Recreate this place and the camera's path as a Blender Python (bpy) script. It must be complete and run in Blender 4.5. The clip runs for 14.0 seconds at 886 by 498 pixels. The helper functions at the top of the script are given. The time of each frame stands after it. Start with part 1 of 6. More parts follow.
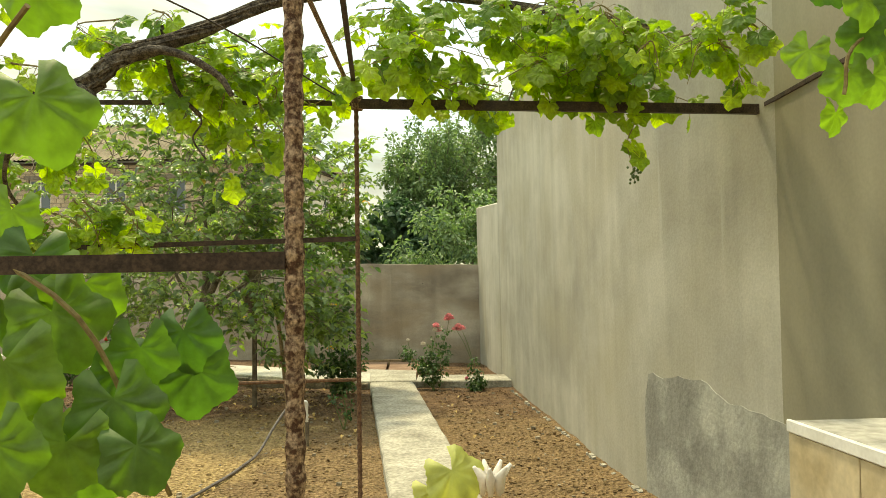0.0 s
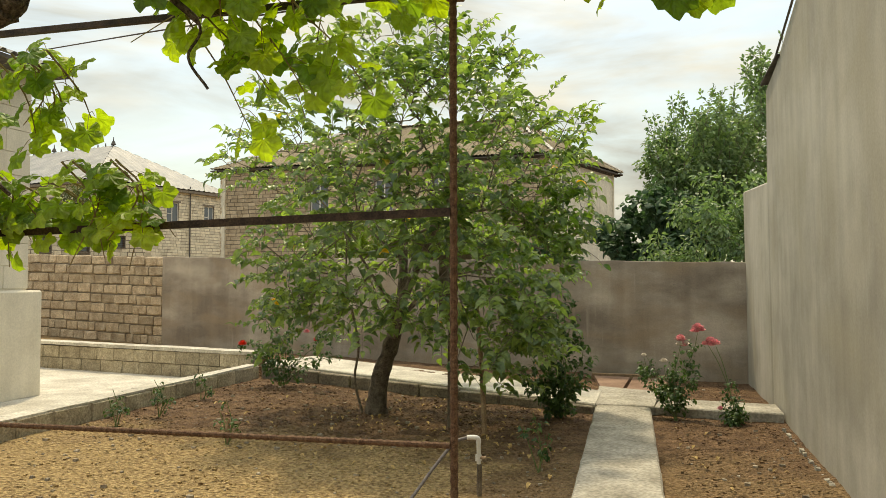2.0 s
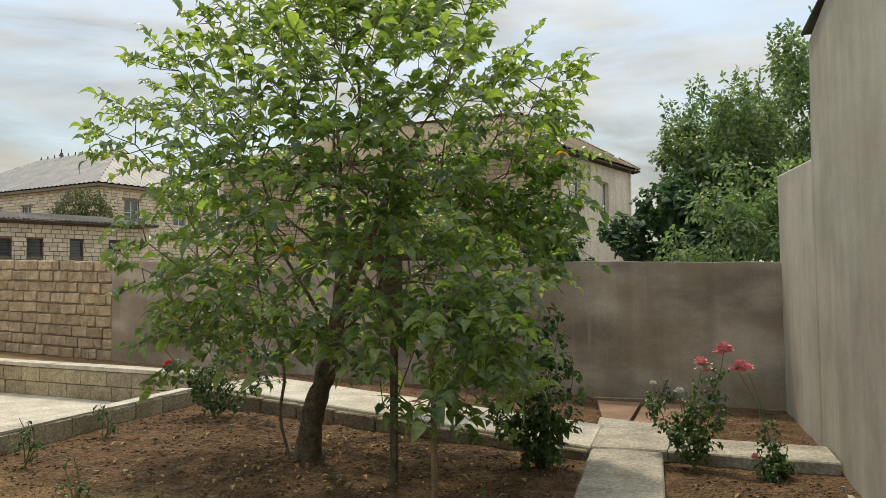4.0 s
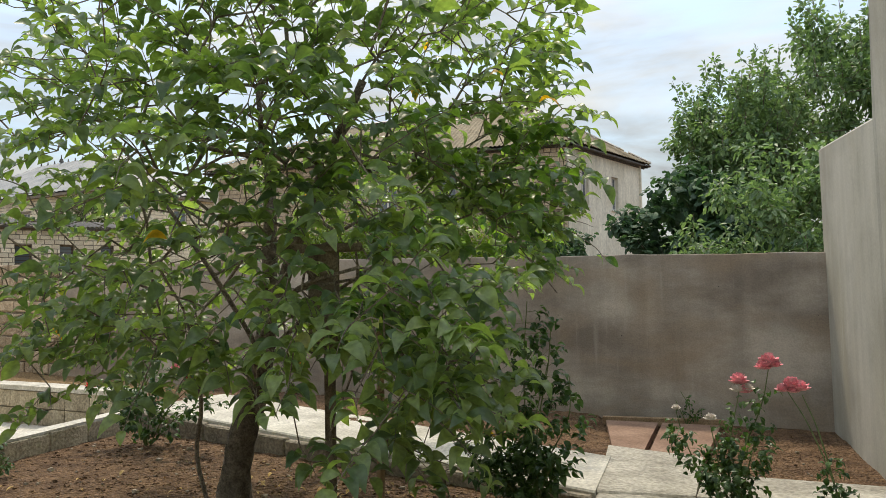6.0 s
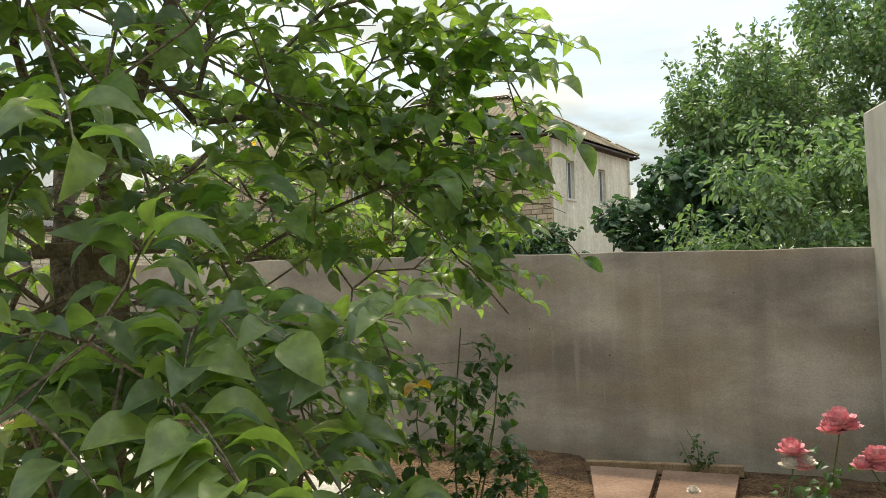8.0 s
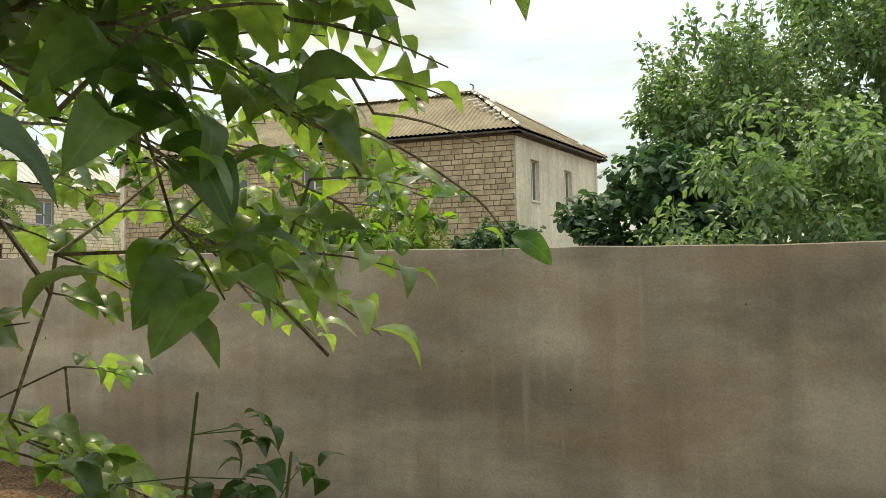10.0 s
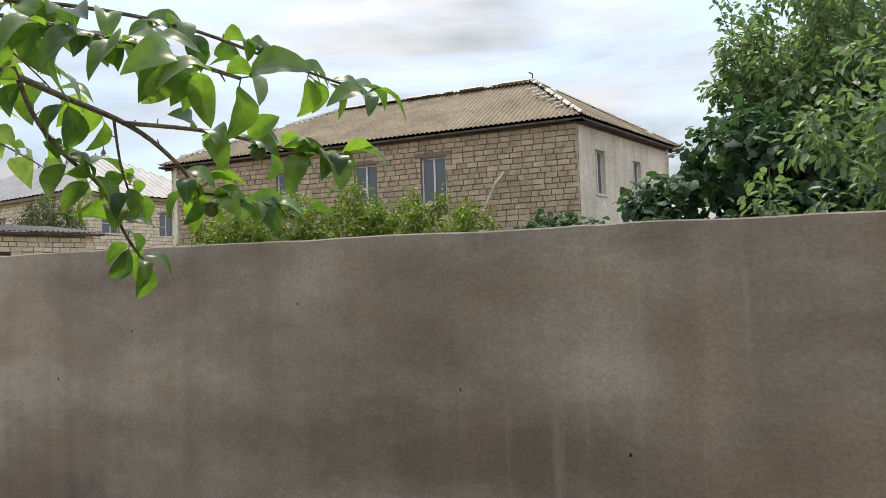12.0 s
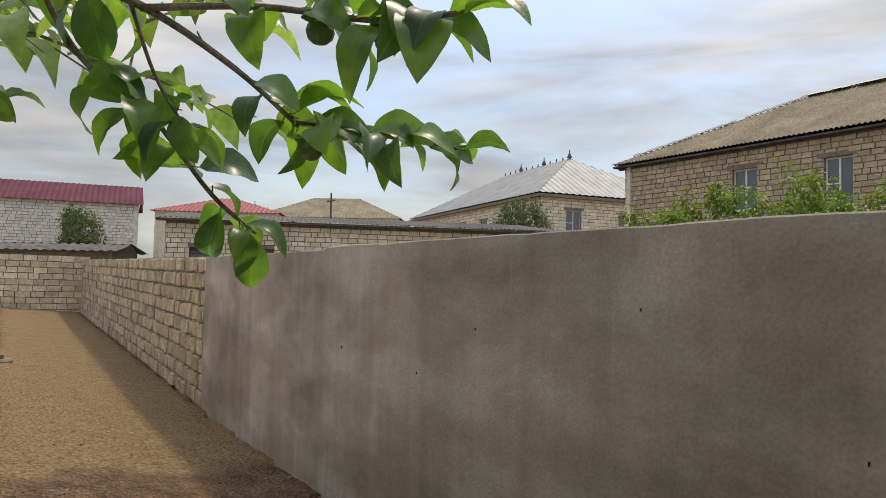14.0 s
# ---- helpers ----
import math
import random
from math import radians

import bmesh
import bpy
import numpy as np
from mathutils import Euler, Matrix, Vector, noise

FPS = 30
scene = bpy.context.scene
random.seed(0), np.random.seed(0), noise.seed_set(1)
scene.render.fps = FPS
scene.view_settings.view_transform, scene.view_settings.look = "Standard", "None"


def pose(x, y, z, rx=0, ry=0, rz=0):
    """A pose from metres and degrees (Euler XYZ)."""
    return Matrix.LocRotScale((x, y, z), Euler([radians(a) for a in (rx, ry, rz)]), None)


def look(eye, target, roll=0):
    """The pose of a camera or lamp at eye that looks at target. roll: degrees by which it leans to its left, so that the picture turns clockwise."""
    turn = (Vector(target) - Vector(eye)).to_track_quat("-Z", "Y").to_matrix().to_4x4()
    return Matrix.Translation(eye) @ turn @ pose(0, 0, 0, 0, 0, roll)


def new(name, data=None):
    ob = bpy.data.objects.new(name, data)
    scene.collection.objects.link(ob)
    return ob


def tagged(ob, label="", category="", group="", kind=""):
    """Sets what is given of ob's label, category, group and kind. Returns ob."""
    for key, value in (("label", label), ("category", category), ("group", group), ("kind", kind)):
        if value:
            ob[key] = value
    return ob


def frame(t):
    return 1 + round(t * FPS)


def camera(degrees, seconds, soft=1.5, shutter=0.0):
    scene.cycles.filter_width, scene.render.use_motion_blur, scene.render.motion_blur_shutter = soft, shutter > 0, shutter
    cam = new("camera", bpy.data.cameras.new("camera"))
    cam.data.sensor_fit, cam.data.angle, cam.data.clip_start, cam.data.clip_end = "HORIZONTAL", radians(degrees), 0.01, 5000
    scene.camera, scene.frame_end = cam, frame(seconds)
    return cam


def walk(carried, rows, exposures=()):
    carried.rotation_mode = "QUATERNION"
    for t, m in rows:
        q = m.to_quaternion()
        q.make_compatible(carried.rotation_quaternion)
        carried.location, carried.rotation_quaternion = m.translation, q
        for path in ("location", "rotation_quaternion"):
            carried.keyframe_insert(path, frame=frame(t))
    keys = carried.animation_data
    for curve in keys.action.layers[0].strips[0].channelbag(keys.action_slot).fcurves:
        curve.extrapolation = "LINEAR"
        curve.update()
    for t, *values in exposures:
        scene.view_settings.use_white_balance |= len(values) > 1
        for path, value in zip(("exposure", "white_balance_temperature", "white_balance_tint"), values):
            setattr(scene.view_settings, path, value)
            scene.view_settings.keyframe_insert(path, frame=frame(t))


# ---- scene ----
cam = camera(58.5, 14.0, 0.85)
PATH = [
    (0, (1.058, 1.731, 1.417), (1.226, 3.723, 1.492), -0.6),
    (0.5, (1.21, 2.179, 1.412), (1.196, 4.178, 1.488), -1.3),
    (1, (1.354, 2.628, 1.408), (1.084, 4.608, 1.487), -1.2),
    (1.5, (1.471, 3.057, 1.407), (0.984, 4.995, 1.483), -0.3),
    (2, (1.587, 3.511, 1.421), (1.068, 5.441, 1.495), 0.1),
    (2.5, (1.666, 4.032, 1.43), (1.141, 5.96, 1.507), 0.1),
    (5, (1.658, 6.221, 1.457), (1.064, 8.129, 1.542), -0.8),
    (5.5, (1.608, 6.541, 1.424), (1.013, 8.449, 1.512), -1.1),
    (6, (1.566, 6.963, 1.415), (0.973, 8.871, 1.504), -1.1),
    (6.5, (1.544, 7.423, 1.421), (0.965, 9.335, 1.505), -1.1),
    (7, (1.475, 7.835, 1.449), (0.897, 9.747, 1.532), -1.9),
    (7.5, (1.423, 8.332, 1.42), (0.864, 10.25, 1.501), -1.1),
    (8, (1.433, 8.766, 1.488), (0.867, 10.682, 1.569), -1.6),
    (8.5, (1.400, 9.150, 1.478), (0.846, 11.069, 1.572), -0.6),
    (9, (1.370, 9.620, 1.472), (0.843, 11.547, 1.566), 0.0),
    (11.5, (1.22, 12.049, 1.457), (0.785, 13.999, 1.55), -2.4),
    (12, (1.206, 12.405, 1.462), (0.552, 14.292, 1.565), -1.9),
    (12.5, (1.118, 12.736, 1.47), (0.299, 14.557, 1.573), -1.4),
    (13, (1.112, 13.044, 1.465), (-0.116, 14.619, 1.585), -0.5),
    (13.5, (1.126, 13.211, 1.465), (-0.469, 14.413, 1.578), 1.1),
    (14, (1.114, 13.368, 1.461), (-0.456, 14.601, 1.574), 1.2),
]
EXPOSURES = [(0, 0.78, 10400, -6), (0.8, 0.64, 10200, -1), (1.5, 0.40, 9800, 4), (2.0, 0.30, 9500, 5), (2.5, 0.08, 9200, 7), (5.0, 0.0, 7800, 8), (5.6, 0.14, 7650, 8), (6.5, 0.30, 7400, 9), (7.5, 0.52, 7500, 7), (8.5, 0.46, 8600, 2), (9.0, 0.44, 8900, 2),
             (11.5, 0.64, 8300, 0), (11.8, 0.45, 7700, 8), (12.2, 0.16, 7200, 13), (13.0, -0.04, 7300, 15), (14.0, -0.05, 7500, 13)]
walk(cam, [(t, look(eye, aim, roll)) for t, eye, aim, roll in PATH], EXPOSURES)

# ---- world and sun: bright overcast with a veiled sun beyond the back wall ----
SUN_AZ, SUN_EL = radians(-24), radians(62)
SUN_POWER, CLOUD, SKY = 2.0, 6.6, 0.12
world = bpy.data.worlds.new("world")
scene.world = world
world.use_nodes = True


def build_world():
    nt = world.node_tree
    n, l = nt.nodes, nt.links
    bg = n["Background"]
    bg.inputs[1].default_value = SKY
    sky = n.new("ShaderNodeTexSky")
    sky.sky_type, sky.sun_disc = "NISHITA", False
    sky.sun_elevation, sky.sun_rotation = SUN_EL, SUN_AZ
    sky.sun_intensity = 0.4
    co = n.new("ShaderNodeTexCoord")
    mp = n.new("ShaderNodeMapping")
    mp.inputs["Scale"].default_value = (1.3, 1.3, 6.5)
    mp.inputs["Rotation"].default_value = (0.05, 0.12, 0.4)
    nz = n.new("ShaderNodeTexNoise")
    nz.inputs["Scale"].default_value, nz.inputs["Detail"].default_value, nz.inputs["Roughness"].default_value = 1.7, 7, 0.55
    nz.inputs["Distortion"].default_value = 0.6
    rp = n.new("ShaderNodeValToRGB")
    rp.color_ramp.elements[0].position, rp.color_ramp.elements[1].position = 0.36, 0.60
    rp.color_ramp.elements[0].color, rp.color_ramp.elements[1].color = (0.12, 0.12, 0.12, 1), (1, 1, 1, 1)
    n2 = n.new("ShaderNodeTexNoise")
    n2.inputs["Scale"].default_value, n2.inputs["Detail"].default_value = 3.2, 6
    r2 = n.new("ShaderNodeValToRGB")
    r2.color_ramp.elements[0].position, r2.color_ramp.elements[1].position = 0.3, 0.7
    k = CLOUD
    r2.color_ramp.elements[0].color, r2.color_ramp.elements[1].color = (0.50 * k, 0.59 * k, 0.71 * k, 1), (0.94 * k, 0.995 * k, 1.07 * k, 1)
    mix = n.new("ShaderNodeMix")
    mix.data_type = "RGBA"
    blue = n.new("ShaderNodeMix")
    blue.data_type, blue.blend_type = "RGBA", "MULTIPLY"
    blue.inputs[0].default_value = 1.0
    blue.inputs[7].default_value = (1.5, 1.55, 1.6, 1)
    l.new(sky.outputs[0], blue.inputs[6])
    l.new(co.outputs["Generated"], mp.inputs[0])
    l.new(mp.outputs[0], nz.inputs["Vector"])
    l.new(mp.outputs[0], n2.inputs["Vector"])
    l.new(nz.outputs[0], rp.inputs[0])
    l.new(n2.outputs[0], r2.inputs[0])
    l.new(rp.outputs[0], mix.inputs[0])
    l.new(blue.outputs[2], mix.inputs[6])
    l.new(r2.outputs[0], mix.inputs[7])
    sep = n.new("ShaderNodeSeparateXYZ")
    l.new(co.outputs["Generated"], sep.inputs[0])
    lift = n.new("ShaderNodeMapRange")
    lift.inputs[1].default_value, lift.inputs[2].default_value, lift.inputs[3].default_value, lift.inputs[4].default_value = 0.12, 0.9, 0.80, 2.05
    l.new(sep.outputs[2], lift.inputs[0])
    zen = n.new("ShaderNodeMix")
    zen.data_type, zen.blend_type = "RGBA", "MULTIPLY"
    zen.inputs[0].default_value = 1.0
    l.new(mix.outputs[2], zen.inputs[6])
    l.new(lift.outputs[0], zen.inputs[7])
    l.new(zen.outputs[2], bg.inputs[0])


build_world()
sun = new("sun", bpy.data.lights.new("sun", "SUN"))
sun.data.energy, sun.data.angle, sun.data.color = SUN_POWER, radians(4.0), (1.0, 0.94, 0.84)
sun_way = Vector((math.sin(SUN_AZ) * math.cos(SUN_EL), math.cos(SUN_AZ) * math.cos(SUN_EL), math.sin(SUN_EL)))
sun.matrix_world = look(sun_way * 60, (0, 0, 0))


# ---- materials ----
def surface(name, dark, light, scale=6.0, rough=0.85, bump=0.3, fine=60.0, fine_amount=0.35, metal=0.0, spread=0.0, streak=0.0, depth=0.02, spec=0.3, low=0.35, high=0.65, blotch=None, stretch=None, drip=None):
    """Two tones mixed by a broad noise, fine grain over it, optional upright streaks and piece-to-piece spread, bump."""
    m = bpy.data.materials.new(name)
    m.use_nodes = True
    nt = m.node_tree
    n, l = nt.nodes, nt.links
    b = n["Principled BSDF"]
    co = n.new("ShaderNodeTexCoord")
    geo = n.new("ShaderNodeNewGeometry")
    src = geo.outputs["Position"]
    big = n.new("ShaderNodeTexNoise")
    big.inputs["Scale"].default_value, big.inputs["Detail"].default_value, big.inputs["Roughness"].default_value = scale, 6, 0.6
    wide = src
    if stretch:
        sm0 = n.new("ShaderNodeMapping")
        sm0.inputs["Scale"].default_value = stretch
        l.new(src, sm0.inputs[0])
        wide = sm0.outputs[0]
    l.new(wide, big.inputs["Vector"])
    small = n.new("ShaderNodeTexNoise")
    small.inputs["Scale"].default_value, small.inputs["Detail"].default_value = fine, 5
    l.new(src, small.inputs["Vector"])
    ramp = n.new("ShaderNodeValToRGB")
    ramp.color_ramp.elements[0].position, ramp.color_ramp.elements[1].position = low, high
    ramp.color_ramp.elements[0].color, ramp.color_ramp.elements[1].color = (*dark, 1), (*light, 1)
    l.new(big.outputs[0], ramp.inputs[0])
    out = ramp.outputs[0]

    def scaled(value, a, b0, factor_from):
        mr = n.new("ShaderNodeMapRange")
        mr.inputs[1].default_value, mr.inputs[2].default_value = value
        mr.inputs[3].default_value, mr.inputs[4].default_value = a, b0
        l.new(factor_from, mr.inputs[0])
        return mr.outputs[0]

    def times(col, fac):
        mx = n.new("ShaderNodeMix")
        mx.data_type, mx.blend_type = "RGBA", "MULTIPLY"
        mx.inputs[0].default_value = 1.0
        l.new(col, mx.inputs[6])
        l.new(fac, mx.inputs[7])
        return mx.outputs[2]

    if blotch:
        tone, share, size = blotch
        bn = n.new("ShaderNodeTexNoise")
        bn.inputs["Scale"].default_value, bn.inputs["Detail"].default_value, bn.inputs["Distortion"].default_value = size, 5, 0.8
        l.new(wide, bn.inputs["Vector"])
        bx = n.new("ShaderNodeMix")
        bx.data_type = "RGBA"
        bx.inputs[7].default_value = (*tone, 1)
        l.new(scaled((0.45, 0.68), 0.0, share, bn.outputs[0]), bx.inputs[0])
        l.new(out, bx.inputs[6])
        out = bx.outputs[2]
    out = times(out, scaled((0.3, 0.7), 1 - fine_amount, 1 + fine_amount, small.outputs[0]))
    if streak:
        mp = n.new("ShaderNodeMapping")
        mp.inputs["Scale"].default_value = (5.0, 5.0, 0.35)
        st = n.new("ShaderNodeTexNoise")
        st.inputs["Scale"].default_value, st.inputs["Detail"].default_value = 1.3, 4
        l.new(src, mp.inputs[0])
        l.new(mp.outputs[0], st.inputs["Vector"])
        out = times(out, scaled((0.32, 0.68), 1 - streak, 1 + streak, st.outputs[0]))
    if drip:
        dm = n.new("ShaderNodeMapping")
        dm.inputs["Scale"].default_value = (9.0, 9.0, 0.55)
        dn = n.new("ShaderNodeTexNoise")
        dn.inputs["Scale"].default_value, dn.inputs["Detail"].default_value = 1.6, 2
        l.new(src, dm.inputs[0])
        l.new(dm.outputs[0], dn.inputs["Vector"])
        dx = n.new("ShaderNodeMix")
        dx.data_type = "RGBA"
        dx.inputs[7].default_value = (*drip, 1)
        l.new(scaled((0.66, 0.78), 0.0, 0.28, dn.outputs[0]), dx.inputs[0])
        l.new(out, dx.inputs[6])
        out = dx.outputs[2]
    if spread:
        oi = n.new("ShaderNodeObjectInfo")
        add = n.new("ShaderNodeMath")
        add.operation = "ADD"
        l.new(oi.outputs["Random"], add.inputs[0])
        l.new(geo.outputs["Random Per Island"], add.inputs[1])
        fr = n.new("ShaderNodeMath")
        fr.operation = "FRACT"
        l.new(add.outputs[0], fr.inputs[0])
        out = times(out, scaled((0, 1), 1 - spread, 1 + spread, fr.outputs[0]))
    l.new(out, b.inputs["Base Color"])
    b.inputs["Roughness"].default_value, b.inputs["Metallic"].default_value = rough, metal
    b.inputs["Specular IOR Level"].default_value = spec
    if bump:
        bp = n.new("ShaderNodeBump")
        bp.inputs["Strength"].default_value, bp.inputs["Distance"].default_value = bump, depth
        sm = n.new("ShaderNodeMath")
        sm.operation = "ADD"
        l.new(big.outputs[0], sm.inputs[0])
        l.new(small.outputs[0], sm.inputs[1])
        l.new(sm.outputs[0], bp.inputs["Height"])
        l.new(bp.outputs[0], b.inputs["Normal"])
    return m


def leaf_surface(name, dark, light, glow, shine=0.35, through_share=0.4, odd=None, veins=False):
    """A leaf: glossy skin over colour that varies from leaf to leaf, with light passing through the blade."""
    m = bpy.data.materials.new(name)
    m.use_nodes = True
    nt = m.node_tree
    n, l = nt.nodes, nt.links
    b, out = n["Principled BSDF"], n["Material Output"]
    geo = n.new("ShaderNodeNewGeometry")
    oi = n.new("ShaderNodeObjectInfo")
    add = n.new("ShaderNodeMath")
    add.operation = "ADD"
    l.new(oi.outputs["Random"], add.inputs[0])
    l.new(geo.outputs["Random Per Island"], add.inputs[1])
    fr = n.new("ShaderNodeMath")
    fr.operation = "FRACT"
    l.new(add.outputs[0], fr.inputs[0])
    ramp = n.new("ShaderNodeValToRGB")
    e = ramp.color_ramp.elements
    e[0].position, e[0].color = 0.0, (*dark, 1)
    e[1].position, e[1].color = 0.9, (*light, 1)
    if odd:
        k = e.new(0.9992)
        k.color = (*light, 1)
        k = e.new(0.9996)
        k.color = (*odd, 1)
    l.new(fr.outputs[0], ramp.inputs[0])
    nz = n.new("ShaderNodeTexNoise")
    nz.inputs["Scale"].default_value, nz.inputs["Detail"].default_value = 40, 4
    l.new(geo.outputs["Position"], nz.inputs["Vector"])
    mr = n.new("ShaderNodeMapRange")
    mr.inputs[1].default_value, mr.inputs[2].default_value, mr.inputs[3].default_value, mr.inputs[4].default_value = 0.3, 0.7, 0.75, 1.25
    l.new(nz.outputs[0], mr.inputs[0])
    mx = n.new("ShaderNodeMix")
    mx.data_type, mx.blend_type = "RGBA", "MULTIPLY"
    mx.inputs[0].default_value = 1.0
    l.new(ramp.outputs[0], mx.inputs[6])
    l.new(mr.outputs[0], mx.inputs[7])
    if veins:
        # pale midrib and side veins, drawn in the leaf's own axes
        co = n.new("ShaderNodeTexCoord")
        sx = n.new("ShaderNodeSeparateXYZ")
        l.new(co.outputs["Object"], sx.inputs[0])

        def op(kind, a, c):
            q = n.new("ShaderNodeMath")
            q.operation = kind
            for i, v in enumerate((a, c)):
                if isinstance(v, (int, float)):
                    q.inputs[i].default_value = v
                else:
                    l.new(v, q.inputs[i])
            return q.outputs[0]

        across = op("ABSOLUTE", sx.outputs[1], 0)
        rib = op("LESS_THAN", across, 0.011)
        run = op("FRACT", op("MULTIPLY", op("SUBTRACT", sx.outputs[0], op("MULTIPLY", across, 0.9)), 8.0), 0)
        line = op("MULTIPLY", op("LESS_THAN", run, 0.09), 0.45)
        vx = n.new("ShaderNodeMix")
        vx.data_type = "RGBA"
        vx.inputs[7].default_value = (light[0] * 1.5, light[1] * 1.4, light[2] * 1.5, 1)
        l.new(op("MULTIPLY", op("MAXIMUM", rib, line), 0.22), vx.inputs[0])
        l.new(mx.outputs[2], vx.inputs[6])
        mx = vx
    l.new(mx.outputs[2], b.inputs["Base Color"])
    b.inputs["Roughness"].default_value = shine
    b.inputs["Specular IOR Level"].default_value = 0.5
    bp = n.new("ShaderNodeBump")
    bp.inputs["Strength"].default_value, bp.inputs["Distance"].default_value = 0.25, 0.004
    l.new(nz.outputs[0], bp.inputs["Height"])
    l.new(bp.outputs[0], b.inputs["Normal"])
    tr = n.new("ShaderNodeBsdfTranslucent")
    tint = n.new("ShaderNodeMix")
    tint.data_type, tint.blend_type = "RGBA", "MULTIPLY"
    tint.inputs[0].default_value = 1.0
    tint.inputs[7].default_value = (*glow, 1)
    l.new(mx.outputs[2], tint.inputs[6])
    l.new(tint.outputs[2], tr.inputs["Color"])
    ms = n.new("ShaderNodeMixShader")
    ms.inputs[0].default_value = through_share
    l.new(b.outputs[0], ms.inputs[1])
    l.new(tr.outputs[0], ms.inputs[2])
    l.new(ms.outputs[0], out.inputs["Surface"])
    return m


M_PLASTER_BACK = surface("cement_render_brown", (0.235, 0.198, 0.165), (0.50, 0.445, 0.38), 0.9, 0.92, 0.3, 70, 0.12, streak=0.10, depth=0.008, low=0.38, high=0.66, blotch=((0.325, 0.25, 0.18), 0.75, 1.3), stretch=(0.75, 0.75, 1.7), drip=(0.5, 0.46, 0.4))
M_PLASTER_RIGHT = surface("cement_render_pale", (0.32, 0.305, 0.26), (0.485, 0.465, 0.405), 0.9, 0.9, 0.14, 60, 0.07, streak=0.07, low=0.36, high=0.62, depth=0.006, blotch=((0.375, 0.345, 0.265), 0.75, 0.7), drip=(0.6, 0.59, 0.54))
M_PLASTER_PATCH = surface("cement_patch_grey", (0.25, 0.245, 0.22), (0.42, 0.415, 0.37), 2.6, 0.9, 0.3, 35, 0.12, streak=0.14, depth=0.012, low=0.40, high=0.58, blotch=((0.24, 0.235, 0.21), 0.6, 2.5))
M_PLASTER_OLIVE = surface("cement_render_olive", (0.235, 0.215, 0.155), (0.30, 0.28, 0.205), 0.8, 0.9, 0.06, 60, 0.05, streak=0.06, depth=0.006)
M_MORTAR = surface("mortar_grey", (0.17, 0.145, 0.115), (0.29, 0.25, 0.20), 9, 0.95, 0.6, 70, 0.3, depth=0.02)
# lighter copy of the tan block, sunlight on the return wall put into its colour
M_BLOCK_SUNLIT = surface("limestone_block_sunlit_tone", (0.52, 0.42, 0.285), (0.70, 0.60, 0.44), 5, 0.92, 0.8, 40, 0.25, spread=0.2, depth=0.025)
M_BLOCK = surface("limestone_block_tan", (0.40, 0.30, 0.205), (0.62, 0.51, 0.375), 7, 0.92, 1.0, 45, 0.3, spread=0.2, depth=0.03)
M_BLOCK_PALE = surface("limestone_block_cream", (0.66, 0.58, 0.44), (0.80, 0.73, 0.58), 3, 0.92, 0.5, 30, 0.2, spread=0.15, depth=0.02)
M_BLOCK_BROWN = surface("limestone_block_brown", (0.40, 0.315, 0.215), (0.55, 0.45, 0.325), 2.5, 0.92, 0.5, 25, 0.2, spread=0.15, depth=0.02)
M_BLOCK_WHITE = surface("pale_block", (0.62, 0.60, 0.55), (0.76, 0.74, 0.69), 2.5, 0.92, 0.4, 25, 0.15, spread=0.1, depth=0.02)
M_CLAD = surface("cream_limestone_cladding", (0.62, 0.56, 0.45), (0.74, 0.68, 0.56), 1.5, 0.75, 0.12, 50, 0.08, streak=0.05, depth=0.005)
M_CONCRETE = surface("path_concrete", (0.27, 0.25, 0.205), (0.47, 0.44, 0.375), 3, 0.9, 0.6, 38, 0.32, depth=0.015)
M_CONCRETE_LIGHT = surface("pale_concrete", (0.42, 0.39, 0.33), (0.62, 0.59, 0.515), 2.5, 0.88, 0.5, 38, 0.25, depth=0.012)
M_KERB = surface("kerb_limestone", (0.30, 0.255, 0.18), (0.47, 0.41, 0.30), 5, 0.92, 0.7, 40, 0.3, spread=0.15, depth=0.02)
# darker copy of the kerb limestone, the front face's shade put into its colour
M_KERB_SHADED = surface("kerb_limestone_shaded", (0.19, 0.16, 0.12), (0.30, 0.26, 0.20), 5, 0.92, 0.7, 40, 0.3, spread=0.15, depth=0.02)
M_SLAB = surface("reddish_slab", (0.19, 0.11, 0.075), (0.33, 0.215, 0.155), 1.6, 0.8, 0.3, 40, 0.2, depth=0.01)
M_RUST = surface("rusty_steel", (0.085, 0.042, 0.026), (0.44, 0.31, 0.215), 105, 0.8, 0.7, 260, 0.45, metal=0.15, depth=0.002, low=0.42, high=0.62)
M_RUST_BAR = surface("rusty_bar", (0.10, 0.05, 0.032), (0.23, 0.135, 0.085), 60, 0.8, 0.6, 190, 0.4, metal=0.15, depth=0.002)
M_RUST_DARK = surface("dark_painted_steel", (0.035, 0.024, 0.02), (0.085, 0.055, 0.042), 20, 0.6, 0.4, 160, 0.4, metal=0.2, depth=0.002)
M_BARK_TREE = surface("persimmon_bark", (0.10, 0.08, 0.06), (0.27, 0.225, 0.18), 14, 0.95, 0.9, 80, 0.4, streak=0.25, depth=0.02)
M_TWIG = surface("twig_bark", (0.12, 0.095, 0.075), (0.28, 0.235, 0.185), 30, 0.85, 0.4, 120, 0.3, depth=0.003)
M_VINE = surface("vine_bark", (0.05, 0.04, 0.033), (0.235, 0.195, 0.155), 40, 0.95, 1.0, 140, 0.55, depth=0.012, low=0.38, high=0.7)
M_CANE = surface("vine_cane", (0.20, 0.14, 0.07), (0.30, 0.24, 0.11), 20, 0.75, 0.3, 100, 0.25, depth=0.002)
